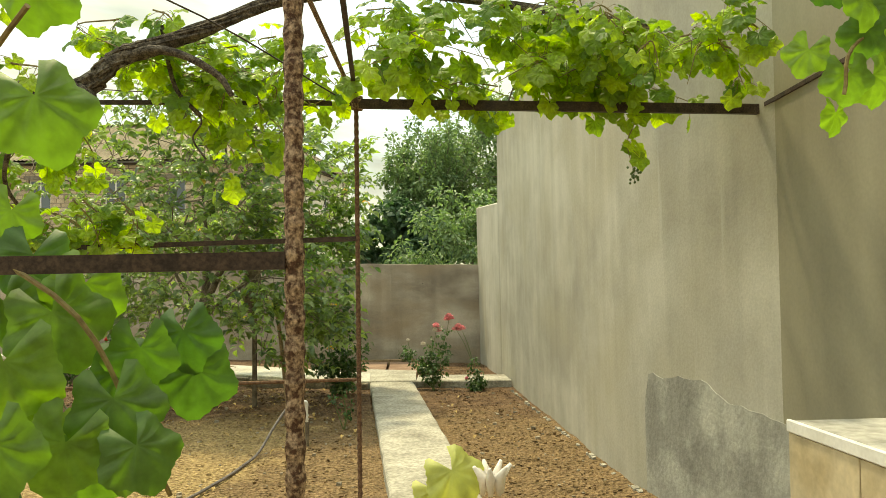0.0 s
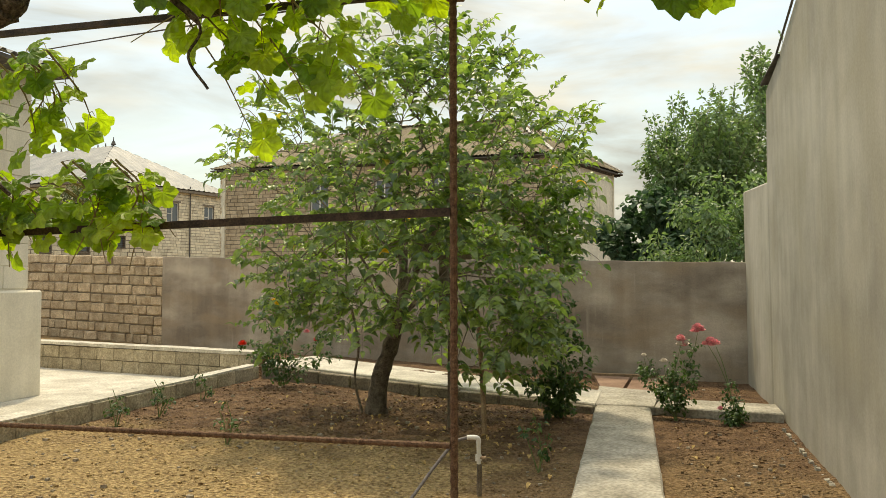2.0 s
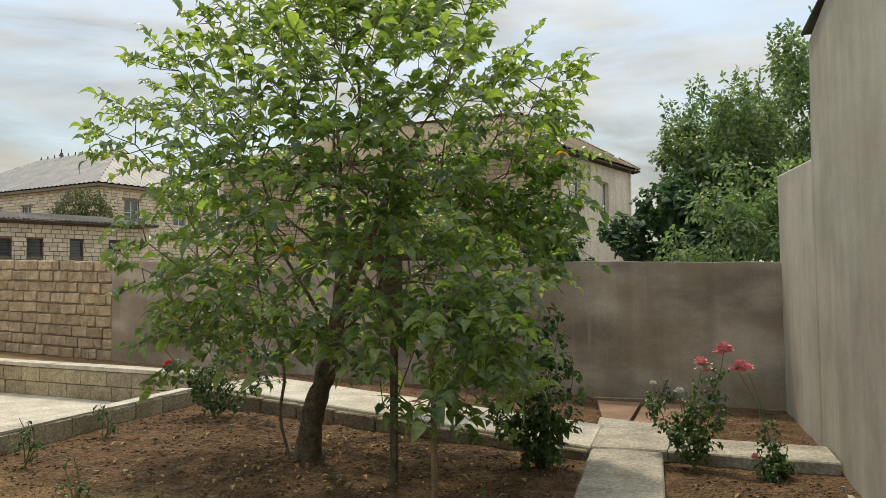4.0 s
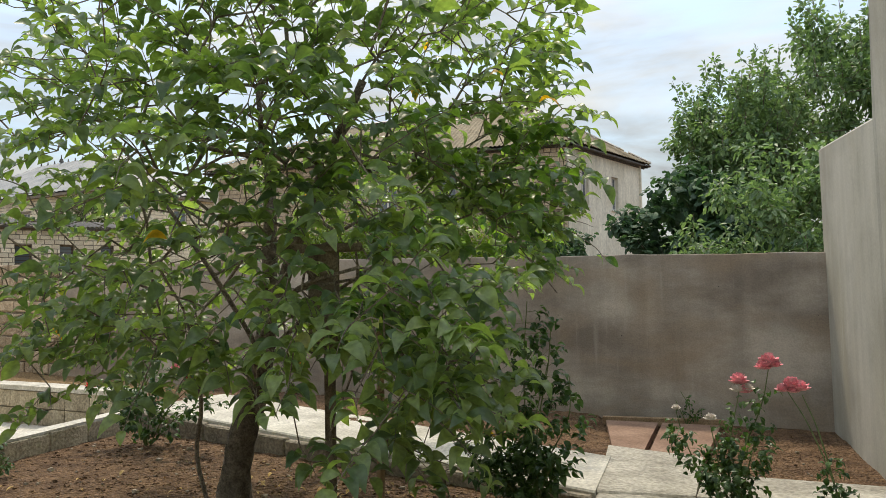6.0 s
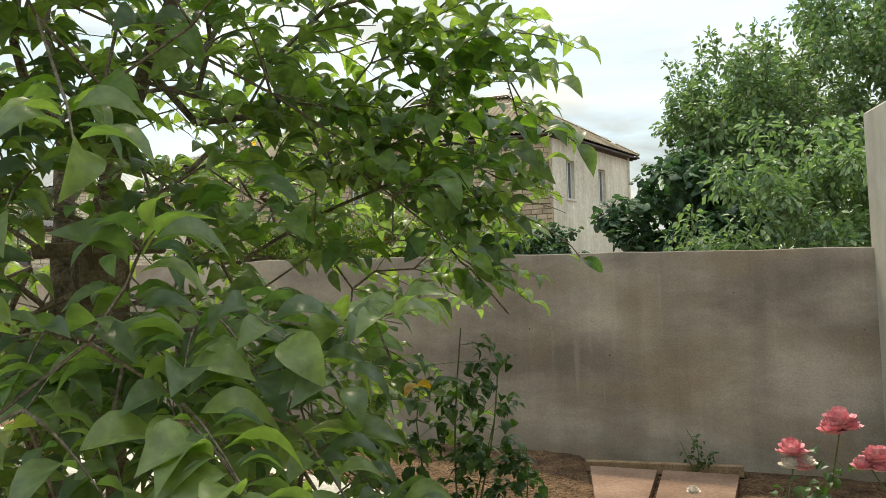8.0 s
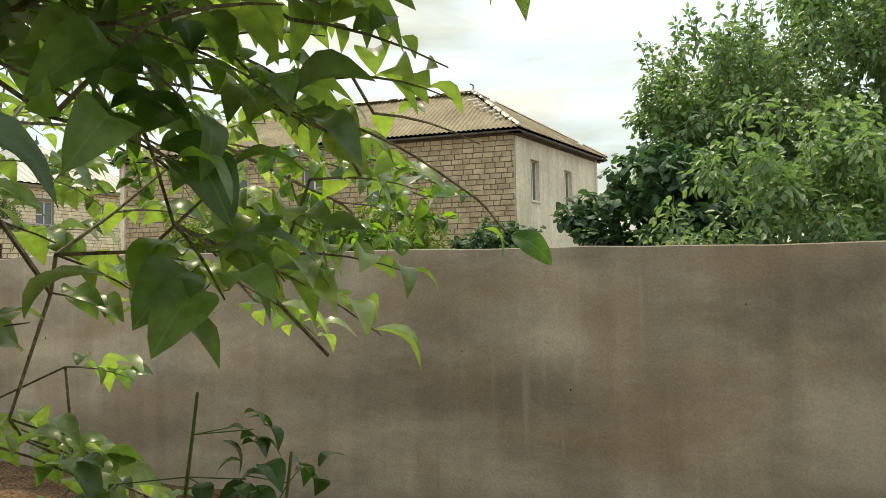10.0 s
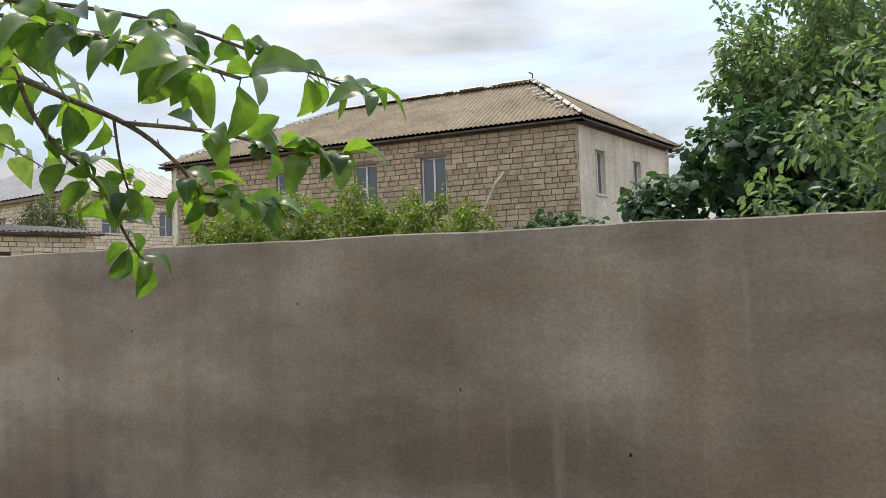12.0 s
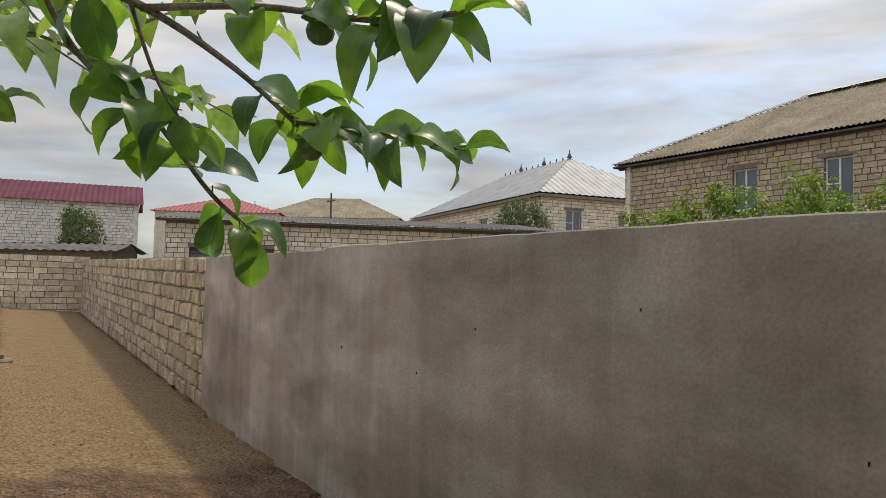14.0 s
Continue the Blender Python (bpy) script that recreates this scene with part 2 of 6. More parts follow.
M_GREEN_STEM = surface("green_stem", (0.09, 0.13, 0.04), (0.16, 0.20, 0.07), 20, 0.6, 0.2, 100, 0.2, depth=0.002)
M_WOOD_POST = surface("weathered_post", (0.11, 0.085, 0.06), (0.24, 0.195, 0.145), 12, 0.9, 0.6, 90, 0.35, streak=0.2, depth=0.006)
M_WOOD_RED = surface("raw_timber", (0.26, 0.17, 0.10), (0.40, 0.28, 0.18), 10, 0.85, 0.4, 90, 0.3, streak=0.2, depth=0.005)
M_ROOF = surface("corrugated_cement_brown", (0.195, 0.155, 0.10), (0.315, 0.258, 0.172), 0.8, 0.85, 0.3, 8, 0.25, depth=0.01)
M_ROOF_TIN = surface("galvanised_sheet", (0.24, 0.25, 0.255), (0.34, 0.34, 0.33), 0.9, 0.6, 0.1, 12, 0.12, metal=0.35, depth=0.005)
M_ROOF_RED = surface("red_sheet_roof", (0.105, 0.028, 0.045), (0.16, 0.048, 0.068), 0.7, 0.75, 0.1, 10, 0.15, depth=0.005, spec=0.15)
M_ROOF_BRIGHT = surface("bright_red_sheet", (0.27, 0.035, 0.04), (0.36, 0.06, 0.06), 0.7, 0.5, 0.1, 10, 0.15, depth=0.005)
M_EAVE = surface("dark_eave_board", (0.07, 0.065, 0.06), (0.15, 0.14, 0.13), 3, 0.8, 0.2, 30, 0.25, depth=0.005)
M_WHITE_MORTAR = surface("white_ridge_mortar", (0.62, 0.57, 0.5), (0.8, 0.76, 0.7), 6, 0.9, 0.5, 40, 0.2, depth=0.02)
M_HOUSE_PLASTER = surface("weathered_house_plaster", (0.64, 0.59, 0.47), (0.82, 0.77, 0.64), 0.7, 0.9, 0.2, 8, 0.12, streak=0.09, depth=0.01)
M_PVC = surface("white_plastic", (0.68, 0.66, 0.62), (0.8, 0.78, 0.75), 10, 0.4, 0.05, 60, 0.06, depth=0.001, spec=0.5)
M_WINDOW_FRAME = surface("white_window_frame", (0.68, 0.66, 0.62), (0.8, 0.78, 0.74), 6, 0.5, 0.05, 60, 0.06, depth=0.001)
M_HOSE = surface("grey_hose", (0.10, 0.085, 0.085), (0.19, 0.165, 0.155), 30, 0.5, 0.1, 90, 0.2, depth=0.001)
M_TILE_TOP = surface("marble_tile", (0.38, 0.37, 0.34), (0.66, 0.64, 0.59), 7, 0.25, 0.03, 30, 0.15, depth=0.001, spec=0.5)
M_TILE_SIDE = surface("beige_wall_tile", (0.42, 0.33, 0.20), (0.60, 0.50, 0.34), 6, 0.3, 0.03, 30, 0.12, depth=0.001, spec=0.5)
# near-black that stands in for shade inside rooms and small holes
M_SHADE_BLACK = surface("hollow_shade_black", (0.012, 0.012, 0.012), (0.03, 0.028, 0.026), 3, 0.9, 0, 20, 0.2)
M_PINK = surface("rose_petal_pink", (0.84, 0.24, 0.31), (0.94, 0.55, 0.57), 40, 0.6, 0.1, 120, 0.15, spread=0.2, depth=0.002)
M_RED = surface("rose_petal_red", (0.62, 0.03, 0.03), (0.8, 0.08, 0.05), 40, 0.6, 0.1, 120, 0.15, spread=0.2, depth=0.002)
M_PETAL_PALE = surface("pale_petal", (0.75, 0.66, 0.58), (0.85, 0.80, 0.74), 40, 0.6, 0.1, 120, 0.1, spread=0.1, depth=0.002)
M_FRUIT = surface("unripe_fruit", (0.07, 0.13, 0.035), (0.13, 0.20, 0.06), 20, 0.45, 0.1, 90, 0.15, depth=0.002, spec=0.5)
M_STONE = surface("garden_stone", (0.22, 0.18, 0.13), (0.40, 0.34, 0.26), 20, 0.9, 0.4, 80, 0.25, spread=0.25, depth=0.006)
M_DEAD_LEAF = surface("dead_leaf", (0.30, 0.18, 0.06), (0.52, 0.38, 0.17), 30, 0.8, 0.2, 90, 0.2, spread=0.35, depth=0.003)
L_PERSIMMON = leaf_surface("persimmon_leaf", (0.09, 0.145, 0.085), (0.25, 0.325, 0.13), (1.8, 2.05, 0.7), 0.32, 0.46, odd=(0.75, 0.36, 0.03))
L_PERSIMMON_NEAR = leaf_surface("persimmon_leaf_green", (0.052, 0.104, 0.056), (0.165, 0.255, 0.08), (1.9, 2.3, 0.5), 0.36, 0.42, veins=True)
L_GRAPE = leaf_surface("grape_leaf", (0.10, 0.19, 0.05), (0.34, 0.45, 0.08), (1.9, 2.0, 0.5), 0.5, 0.5)
L_GRAPE_NEAR = leaf_surface("grape_leaf_mature", (0.065, 0.14, 0.042), (0.18, 0.28, 0.062), (1.6, 2.0, 0.5), 0.48, 0.42)
L_YOUNG = leaf_surface("young_vine_leaf", (0.42, 0.48, 0.12), (0.6, 0.62, 0.22), (1.3, 1.3, 0.6), 0.5, 0.4)
L_ROSE = leaf_surface("rose_leaf", (0.03, 0.07, 0.026), (0.085, 0.15, 0.045), (1.5, 1.9, 0.6), 0.4, 0.3)
L_MULBERRY = leaf_surface("mulberry_leaf", (0.10, 0.17, 0.09), (0.26, 0.36, 0.175), (1.2, 1.4, 0.75), 0.45, 0.4)
L_FIG = leaf_surface("fig_leaf", (0.035, 0.08, 0.042), (0.09, 0.16, 0.08), (1.2, 1.5, 0.8), 0.65, 0.3)
L_SHRUB = leaf_surface("shrub_leaf", (0.07, 0.125, 0.02), (0.17, 0.24, 0.035), (1.6, 1.8, 0.5), 0.5, 0.4, odd=(0.5, 0.16, 0.03))
L_OLIVE = leaf_surface("dull_bush_leaf", (0.05, 0.075, 0.03), (0.12, 0.15, 0.065), (1.4, 1.6, 0.7), 0.6, 0.3)


def glass_surface():
    m = bpy.data.materials.new("window_glass")
    m.use_nodes = True
    b = m.node_tree.nodes["Principled BSDF"]
    b.inputs["Base Color"].default_value = (0.10, 0.12, 0.14, 1)
    b.inputs["Roughness"].default_value = 0.06
    b.inputs["Specular IOR Level"].default_value = 0.8
    return m


M_GLASS = glass_surface()


def soil_surface():
    """Garden soil: pale trodden sand towards the house, dug brown earth round the plants; the split also holds painted
    sun and tree shade.
    """
    m = surface("garden_soil", (0.105, 0.060, 0.033), (0.235, 0.142, 0.080), 5.0, 0.97, 0.0, 70, 0.5)
    nt = m.node_tree
    n, l = nt.nodes, nt.links
    b = n["Principled BSDF"]
    geo = n.new("ShaderNodeNewGeometry")
    sep = n.new("ShaderNodeSeparateXYZ")
    l.new(geo.outputs["Position"], sep.inputs[0])
    wob = n.new("ShaderNodeTexNoise")
    wob.inputs["Scale"].default_value, wob.inputs["Detail"].default_value = 1.3, 5
    l.new(geo.outputs["Position"], wob.inputs["Vector"])

    def op(kind, a, c):
        q = n.new("ShaderNodeMath")
        q.operation = kind
        for i, v in enumerate((a, c)):
            if isinstance(v, (int, float)):
                q.inputs[i].default_value = v
            else:
                l.new(v, q.inputs[i])
        return q.outputs[0]

    def step(value, lo, hi):
        mr = n.new("ShaderNodeMapRange")
        mr.inputs[1].default_value, mr.inputs[2].default_value = lo, hi
        mr.inputs[3].default_value, mr.inputs[4].default_value = 0, 1
        l.new(value, mr.inputs[0])
        return mr.outputs[0]

    shift = op("MULTIPLY", op("SUBTRACT", wob.outputs[0], 0.5), 2.4)
    near = step(op("ADD", sep.outputs[1], shift), 10.6, 9.4)
    left = step(op("ADD", sep.outputs[0], shift), 0.55, 0.05)
    lefter = op("MULTIPLY", step(op("ADD", sep.outputs[0], shift), -4.3, -4.8), 0.55)
    # the pale front tone also stands for sun beyond the tree's shade
    sand = op("MAXIMUM", op("MAXIMUM", op("MULTIPLY", near, left), op("MULTIPLY", near, 0.35)), lefter)
    grain = n.new("ShaderNodeTexNoise")
    grain.inputs["Scale"].default_value, grain.inputs["Detail"].default_value = 30, 6
    l.new(geo.outputs["Position"], grain.inputs["Vector"])
    rs = n.new("ShaderNodeValToRGB")
    rs.color_ramp.elements[0].position, rs.color_ramp.elements[1].position = 0.36, 0.62
    rs.color_ramp.elements[0].color, rs.color_ramp.elements[1].color = (0.235, 0.152, 0.07, 1), (0.52, 0.37, 0.18, 1)
    l.new(grain.outputs[0], rs.inputs[0])
    mx = n.new("ShaderNodeMix")
    mx.data_type = "RGBA"
    old = b.inputs["Base Color"].links[0].from_socket
    l.new(sand, mx.inputs[0])
    l.new(old, mx.inputs[6])
    l.new(rs.outputs[0], mx.inputs[7])
    l.new(mx.outputs[2], b.inputs["Base Color"])
    bp = n.new("ShaderNodeBump")
    bp.inputs["Strength"].default_value, bp.inputs["Distance"].default_value = 1.0, 0.045
    vor = n.new("ShaderNodeTexVoronoi")
    vor.inputs["Scale"].default_value = 34
    l.new(geo.outputs["Position"], vor.inputs["Vector"])
    l.new(op("ADD", op("MULTIPLY", vor.outputs["Distance"], 0.9), grain.outputs[0]), bp.inputs["Height"])
    l.new(bp.outputs[0], b.inputs["Normal"])
    return m


M_SOIL = soil_surface()


# ---- mesh helpers ----
class Geo:
    """Collects vertices and faces of one mesh."""

    def __init__(self):
        self.v, self.f = [], []

    def add(self, verts, faces):
        o = len(self.v)
        self.v.extend(tuple(p) for p in verts)
        self.f.extend(tuple(i + o for i in q) for q in faces)

    def box(self, a, b, m=None, jitter=0.0, chamfer=0.0):
        (x0, y0, z0), (x1, y1, z1) = a, b
        c = chamfer
        if c:
            vs, fs = [], []
            bm = bmesh.new()
            bmesh.ops.create_cube(bm, size=1)
            for v in bm.verts:
                v.co = Vector(((x0 + x1) / 2 + v.co.x * (x1 - x0), (y0 + y1) / 2 + v.co.y * (y1 - y0), (z0 + z1) / 2 + v.co.z * (z1 - z0)))
            bmesh.ops.bevel(bm, geom=bm.edges[:], offset=c, segments=1, affect="EDGES")
            bm.verts.index_update()
            vs = [v.co.copy() for v in bm.verts]
            fs = [[v.index for v in f.verts] for f in bm.faces]
            bm.free()
        else:
            vs = [Vector(p) for p in ((x0, y0, z0), (x1, y0, z0), (x1, y1, z0), (x0, y1, z0), (x0, y0, z1), (x1, y0, z1), (x1, y1, z1), (x0, y1, z1))]
            fs = [(0, 3, 2, 1), (4, 5, 6, 7), (0, 1, 5, 4), (1, 2, 6, 5), (2, 3, 7, 6), (3, 0, 4, 7)]
        if jitter:
            vs = [v + Vector((random.uniform(-1, 1), random.uniform(-1, 1), random.uniform(-1, 1))) * jitter for v in vs]
        if m is not None:
            vs = [m @ v for v in vs]
        self.add(vs, fs)
        return self

    def tube(self, pts, radii, sides=8, lumps=0.0):
        pts = [Vector(p) for p in pts]
        if isinstance(radii, (int, float)):
            radii = [radii] * len(pts)
        o = len(self.v)
        u = None
        for i, p in enumerate(pts):
            d = (pts[min(i + 1, len(pts) - 1)] - pts[max(i - 1, 0)]).normalized()
            if u is None:
                u = d.orthogonal().normalized()
            u = (u - d * u.dot(d)).normalized()
            w = d.cross(u)
            for k in range(sides):
                a = 2 * math.pi * k / sides
                r = radii[i]
                if lumps:
                    r *= 1 + lumps * noise.noise((p.x * 9 + math.cos(a) * 1.7, p.y * 9 + math.sin(a) * 1.7, p.z * 9))
                self.v.append(tuple(p + (u * math.cos(a) + w * math.sin(a)) * r))
        for i in range(len(pts) - 1):
            for k in range(sides):
                k2 = (k + 1) % sides
                a, b = o + i * sides, o + (i + 1) * sides
                self.f.append((a + k, a + k2, b + k2, b + k))
        self.f.append(tuple(o + k for k in range(sides - 1, -1, -1)))
        e = o + (len(pts) - 1) * sides
        self.f.append(tuple(e + k for k in range(sides)))
        return self

    def ball(self, c, r, squash=1.0, rings=6, sides=9):
        c = Vector(c)
        o = len(self.v)
        self.v.append(tuple(c + Vector((0, 0, r * squash))))
        for i in range(1, rings):
            t = math.pi * i / rings
            for k in range(sides):
                a = 2 * math.pi * k / sides
                self.v.append(tuple(c + Vector((math.sin(t) * math.cos(a) * r, math.sin(t) * math.sin(a) * r, math.cos(t) * r * squash))))
        self.v.append(tuple(c - Vector((0, 0, r * squash))))
        last = len(self.v) - 1
        for k in range(sides):
            k2 = (k + 1) % sides
            self.f.append((o, o + 1 + k, o + 1 + k2))
            for i in range(rings - 2):
                a, b = o + 1 + i * sides, o + 1 + (i + 1) * sides
                self.f.append((a + k, b + k, b + k2, a + k2))
            a = o + 1 + (rings - 2) * sides
            self.f.append((a + k, last, a + k2))
        return self

    def mesh(self, name, material, smooth=False):
        me = bpy.data.meshes.new(name)
        me.from_pydata(self.v, [], self.f)
        if smooth:
            me.polygons.foreach_set("use_smooth", [True] * len(me.polygons))
        me.materials.append(material)
        me.update()
        return me

    def make(self, name, material, parent=None, label="", smooth=False):
        ob = new(name, self.mesh(name, material, smooth))
        if parent is not None:
            ob.parent = parent
            ob.matrix_parent_inverse = parent.matrix_world.inverted() if parent.type != "EMPTY" else Matrix.Translation(-parent.location)
        if label:
            tagged(ob, label)
        return ob


def thing(name, at, label, category, group="", kind=""):
    ob = new(name)
    ob.empty_display_size = 0.1
    ob.location = at
    return tagged(ob, label, category, group, kind)


def curve_through(pts, steps=6):
    """Catmull-Rom points through pts."""
    p = [Vector(q) for q in pts]
    p = [p[0] * 2 - p[1]] + p + [p[-1] * 2 - p[-2]]
    out = []
    for i in range(1, len(p) - 2):
        for s in range(steps):
            t = s / steps
            out.append(0.5 * (2 * p[i] + (p[i + 1] - p[i - 1]) * t + (2 * p[i - 1] - 5 * p[i] + 4 * p[i + 1] - p[i + 2]) * t * t + (3 * p[i] - p[i - 1] - 3 * p[i + 1] + p[i + 2]) * t ** 3))
    out.append(p[-2])
    return out


def oval_leaf(width=0.5, droop=0.35, fold=0.3):
    """A broad pointed oval leaf, one unit long along +x from its stalk, folded along the midrib and arching over."""
    xs = (0.0, 0.08, 0.22, 0.40, 0.58, 0.75, 0.90, 1.0)
    ws = (0.0, 0.36, 0.76, 1.0, 0.98, 0.72, 0.30, 0.0)
    v, f = [], []
    for x, w in zip(xs, ws):
        z = 0.20 * math.sin(math.pi * x) - droop * x * x
        v.append((x, 0, z))
        if w:
            h = w * width / 2
            v.append((x, h, z + h * fold))
            v.append((x, -h, z + h * fold))
    f += [(0, 1, 2), (0, 3, 1)]
    for r in range(1, 16, 3):
        f += [(r, r + 3, r + 4, r + 1), (r, r + 2, r + 5, r + 3)]
    f += [(16, 19, 17), (16, 18, 19)]
    return np.array(v), f


def small_leaf():
    return np.array(((0, 0, 0), (0.5, 0.26, 0.06), (1, 0, -0.12), (0.5, -0.26, 0.06))), [(0, 2, 1), (0, 3, 2)]


def hex_leaf(width=0.56):
    w = width / 2
    return np.array(((0, 0, 0), (0.28, w, 0.06), (0.68, w * 0.85, 0.02), (1, 0, -0.2), (0.68, -w * 0.85, 0.02), (0.28, -w, 0.06))), [(0, 3, 2, 1), (0, 5, 4, 3)]


def lobed_leaf(cup=0.12, lobes=5, n=22, cut=0.065):
    """A lobed vine leaf one unit across with toothed edge; the stalk joins at the origin."""
    rim, mid = [], []
    for i in range(n):
        a = math.radians(-158 + 316 * i / (n - 1))
        r = 0.47 + cut * math.cos(a * lobes * 0.98) + 0.04 * math.cos(a) + (0.022 if i % 2 else -0.014) * 22 / n
        rim.append((0.16 + r * math.cos(a), r * math.sin(a), -cup * r * r * 2.2 + 0.05 * math.sin(a * 3 + i * 22 / n)))
        mid.append((0.16 + r * 0.55 * math.cos(a), r * 0.55 * math.sin(a), 0.03 - cup * r * r * 0.5 + 0.022 * math.cos(a * lobes * 2)))
    v = [(0.1, 0, 0.0)] + mid + rim
    f = []
    for i in range(n - 1):
        f += [(0, 1 + i, 2 + i), (1 + i, 1 + n + i, 2 + n + i, 2 + i)]
    return np.array(v), f


def scatter(geo, shape, places):
    """Puts copies of a leaf shape (verts, faces) at (place, way, up, size) into geo."""
    v0, f0 = shape
    for p, d, up, s in places:
        d = Vector(d).normalized()
        side = Vector(up).cross(d)
        if side.length < 1e-4:
            side = d.orthogonal()
        side.normalize()
        z = d.cross(side)
        m = np.array((d, side, z)) * s
        w = v0 @ m + np.array(p)
        o = len(geo.v)
        geo.v.extend(map(tuple, w.tolist()))
        geo.f.extend(tuple(i + o for i in q) for q in f0)


def rand_dir():
    return Vector((random.gauss(0, 1), random.gauss(0, 1), random.gauss(0, 1))).normalized()


# ---- the setting: ground, walls, paths ----
WALL_W = Vector((-0.985, 0.1705, 0))          # along the back wall, away from the corner
WALL_C = Vector((2.75, 15.0, 0))


def back_y(x):
    return 15.0 + (2.75 - x) * 0.173


def cap_y(x):
    return 14.0 + (-4.25 - x) * 0.158


def soil_height(x, y):
    edge = cap_y(x) if x < -3.7 else 14.72 - 0.476 * (x + 3.7)
    if x < 0.6 and edge + 0.1 < y < back_y(x) + 0.1:
        k = min(1.0, (y - edge) / max(0.2, back_y(x) - edge))
        rise = 0.026 * max(0.0, -7.5 - x)
        foot = 0.13 * min(1.0, (2.75 - x) / 10.3)
        head = 0.29 if x < -4.2 else 0.29 - 0.13 * min(1.0, (x + 4.2) / 1.2)
        if x > -1.0:
            head *= max(0.0, (0.6 - x) / 1.6)
        z = head * (1 - k) + foot * k + rise
    elif x < -3.95 and y < cap_y(x) + 0.1:
        return -0.2
    else:
        z = 0.0
    z += 0.022 * noise.noise((x * 1.7, y * 1.7, 0.3)) + 0.012 * noise.noise((x * 7, y * 7, 2)) + 0.008 * noise.noise((x * 19, y * 19, 5))
    return z


def ground():
    def axis(stops):
        out = []
        for (a, b, s) in stops:
            out += list(np.arange(a, b, s))
        return out + [stops[-1][1]]

    xs = axis([(-400, -60, 40), (-60, -28, 2), (-28, -9, 0.3), (-9, -4.2, 0.15), (-4.2, 3.0, 0.06), (3.0, 12, 1), (12, 60, 8), (60, 400, 40)])
    ys = axis([(-300, -20, 40), (-20, 1, 1.5), (1, 4.5, 0.25), (4.5, 15.6, 0.06), (15.6, 21, 0.2), (21, 60, 3), (60, 500, 40)])
    v = [(x, y, soil_height(x, y) if -28 < x < 4 and 1 < y < 21 else -0.02) for y in ys for x in xs]
    nx = len(xs)
    f = [(j * nx + i, j * nx + i + 1, (j + 1) * nx + i + 1, (j + 1) * nx + i) for j in range(len(ys) - 1) for i in range(nx - 1)]
    g = Geo()
    g.v, g.f = v, f
    ob = g.make("ground", M_SOIL, smooth=True)
    tagged(ob, "bare brown garden soil and trodden sand, toned paler as if sunlit", "soil", kind="structure")


ground()


def back_wall():
    """Rendered garden wall, its top slightly uneven."""
    length = 10.46
    n = 105
    g = Geo()
    ins = Vector((-WALL_W.y, WALL_W.x, 0)) * -1
    if ins.y < 0:
        ins = -ins
    for i in range(n + 1):
        s = -0.16 + (length + 0.16) * i / n
        p = WALL_C + WALL_W * s
        top = 1.646 + 0.0189 * s + 0.010 * noise.noise((s * 1.9, 0, 0)) + 0.006 * noise.noise((s * 9, 4, 0)) - (0.02 if s > 6.6 else 0)
        bow = 0.006 * noise.noise((s * 0.8, 7, 0)) - (0.008 if s > 8.05 else 0) + (0.005 if 2.7 < s < 2.8 else 0)
        a = p + ins * bow
        for q in ((a, -0.3), (a, 0.6), (a, top - 0.006), (a + ins * 0.006, top), (a + ins * 0.19, top - 0.004), (a + ins * 0.2, top - 0.02), (a + ins * 0.2, -0.3)):
            g.v.append((q[0].x, q[0].y, q[1]))
    for i in range(n):
        for k in range(6):
            a, b = i * 7 + k, (i + 1) * 7 + k
            g.f.append((a, b, b + 1, a + 1))
    g.f.append(tuple(range(6, -1, -1)))
    g.f.append(tuple(n * 7 + k for k in range(7)))
    ob = g.make("wall_back", M_PLASTER_BACK)
    tagged(ob, "brownish grey cement-rendered garden wall with blotchy stains", "garden wall", kind="structure")
    # mortar seams, nail holes and lighter drip marks proud of the render
    m = Matrix((( WALL_W.x, ins.x, 0, WALL_C.x), (WALL_W.y, ins.y, 0, WALL_C.y), (0, 0, 1, 0), (0, 0, 0, 1)))
    h = Geo()
    # each hole is a thin speck, the shade inside it given as black colour
    for s, z in ((2.58, 1.06), (4.5, 1.30), (5.1, 1.04), (0.06, 1.06), (0.93, 1.34), (1.9, 0.85), (3.4, 1.42), (6.2, 1.1)):
        h.box((s - 0.003, -0.003, z - 0.006), (s + 0.003, 0.004, z + 0.006), m, 0.0015)
    h.make("nail_hole", M_SHADE_BLACK, ob, "near-black specks standing for shaded holes in the render")
    return m


M_BACK = back_wall()


def side_x(y):
    """The side wall's face at its foot: straight along the garden, easing outwards towards the house."""
    k = min(1.0, max(0.0, (7.4 - y) / 2.3))
    return 2.79 + 0.25 * k * k * (3 - 2 * k)


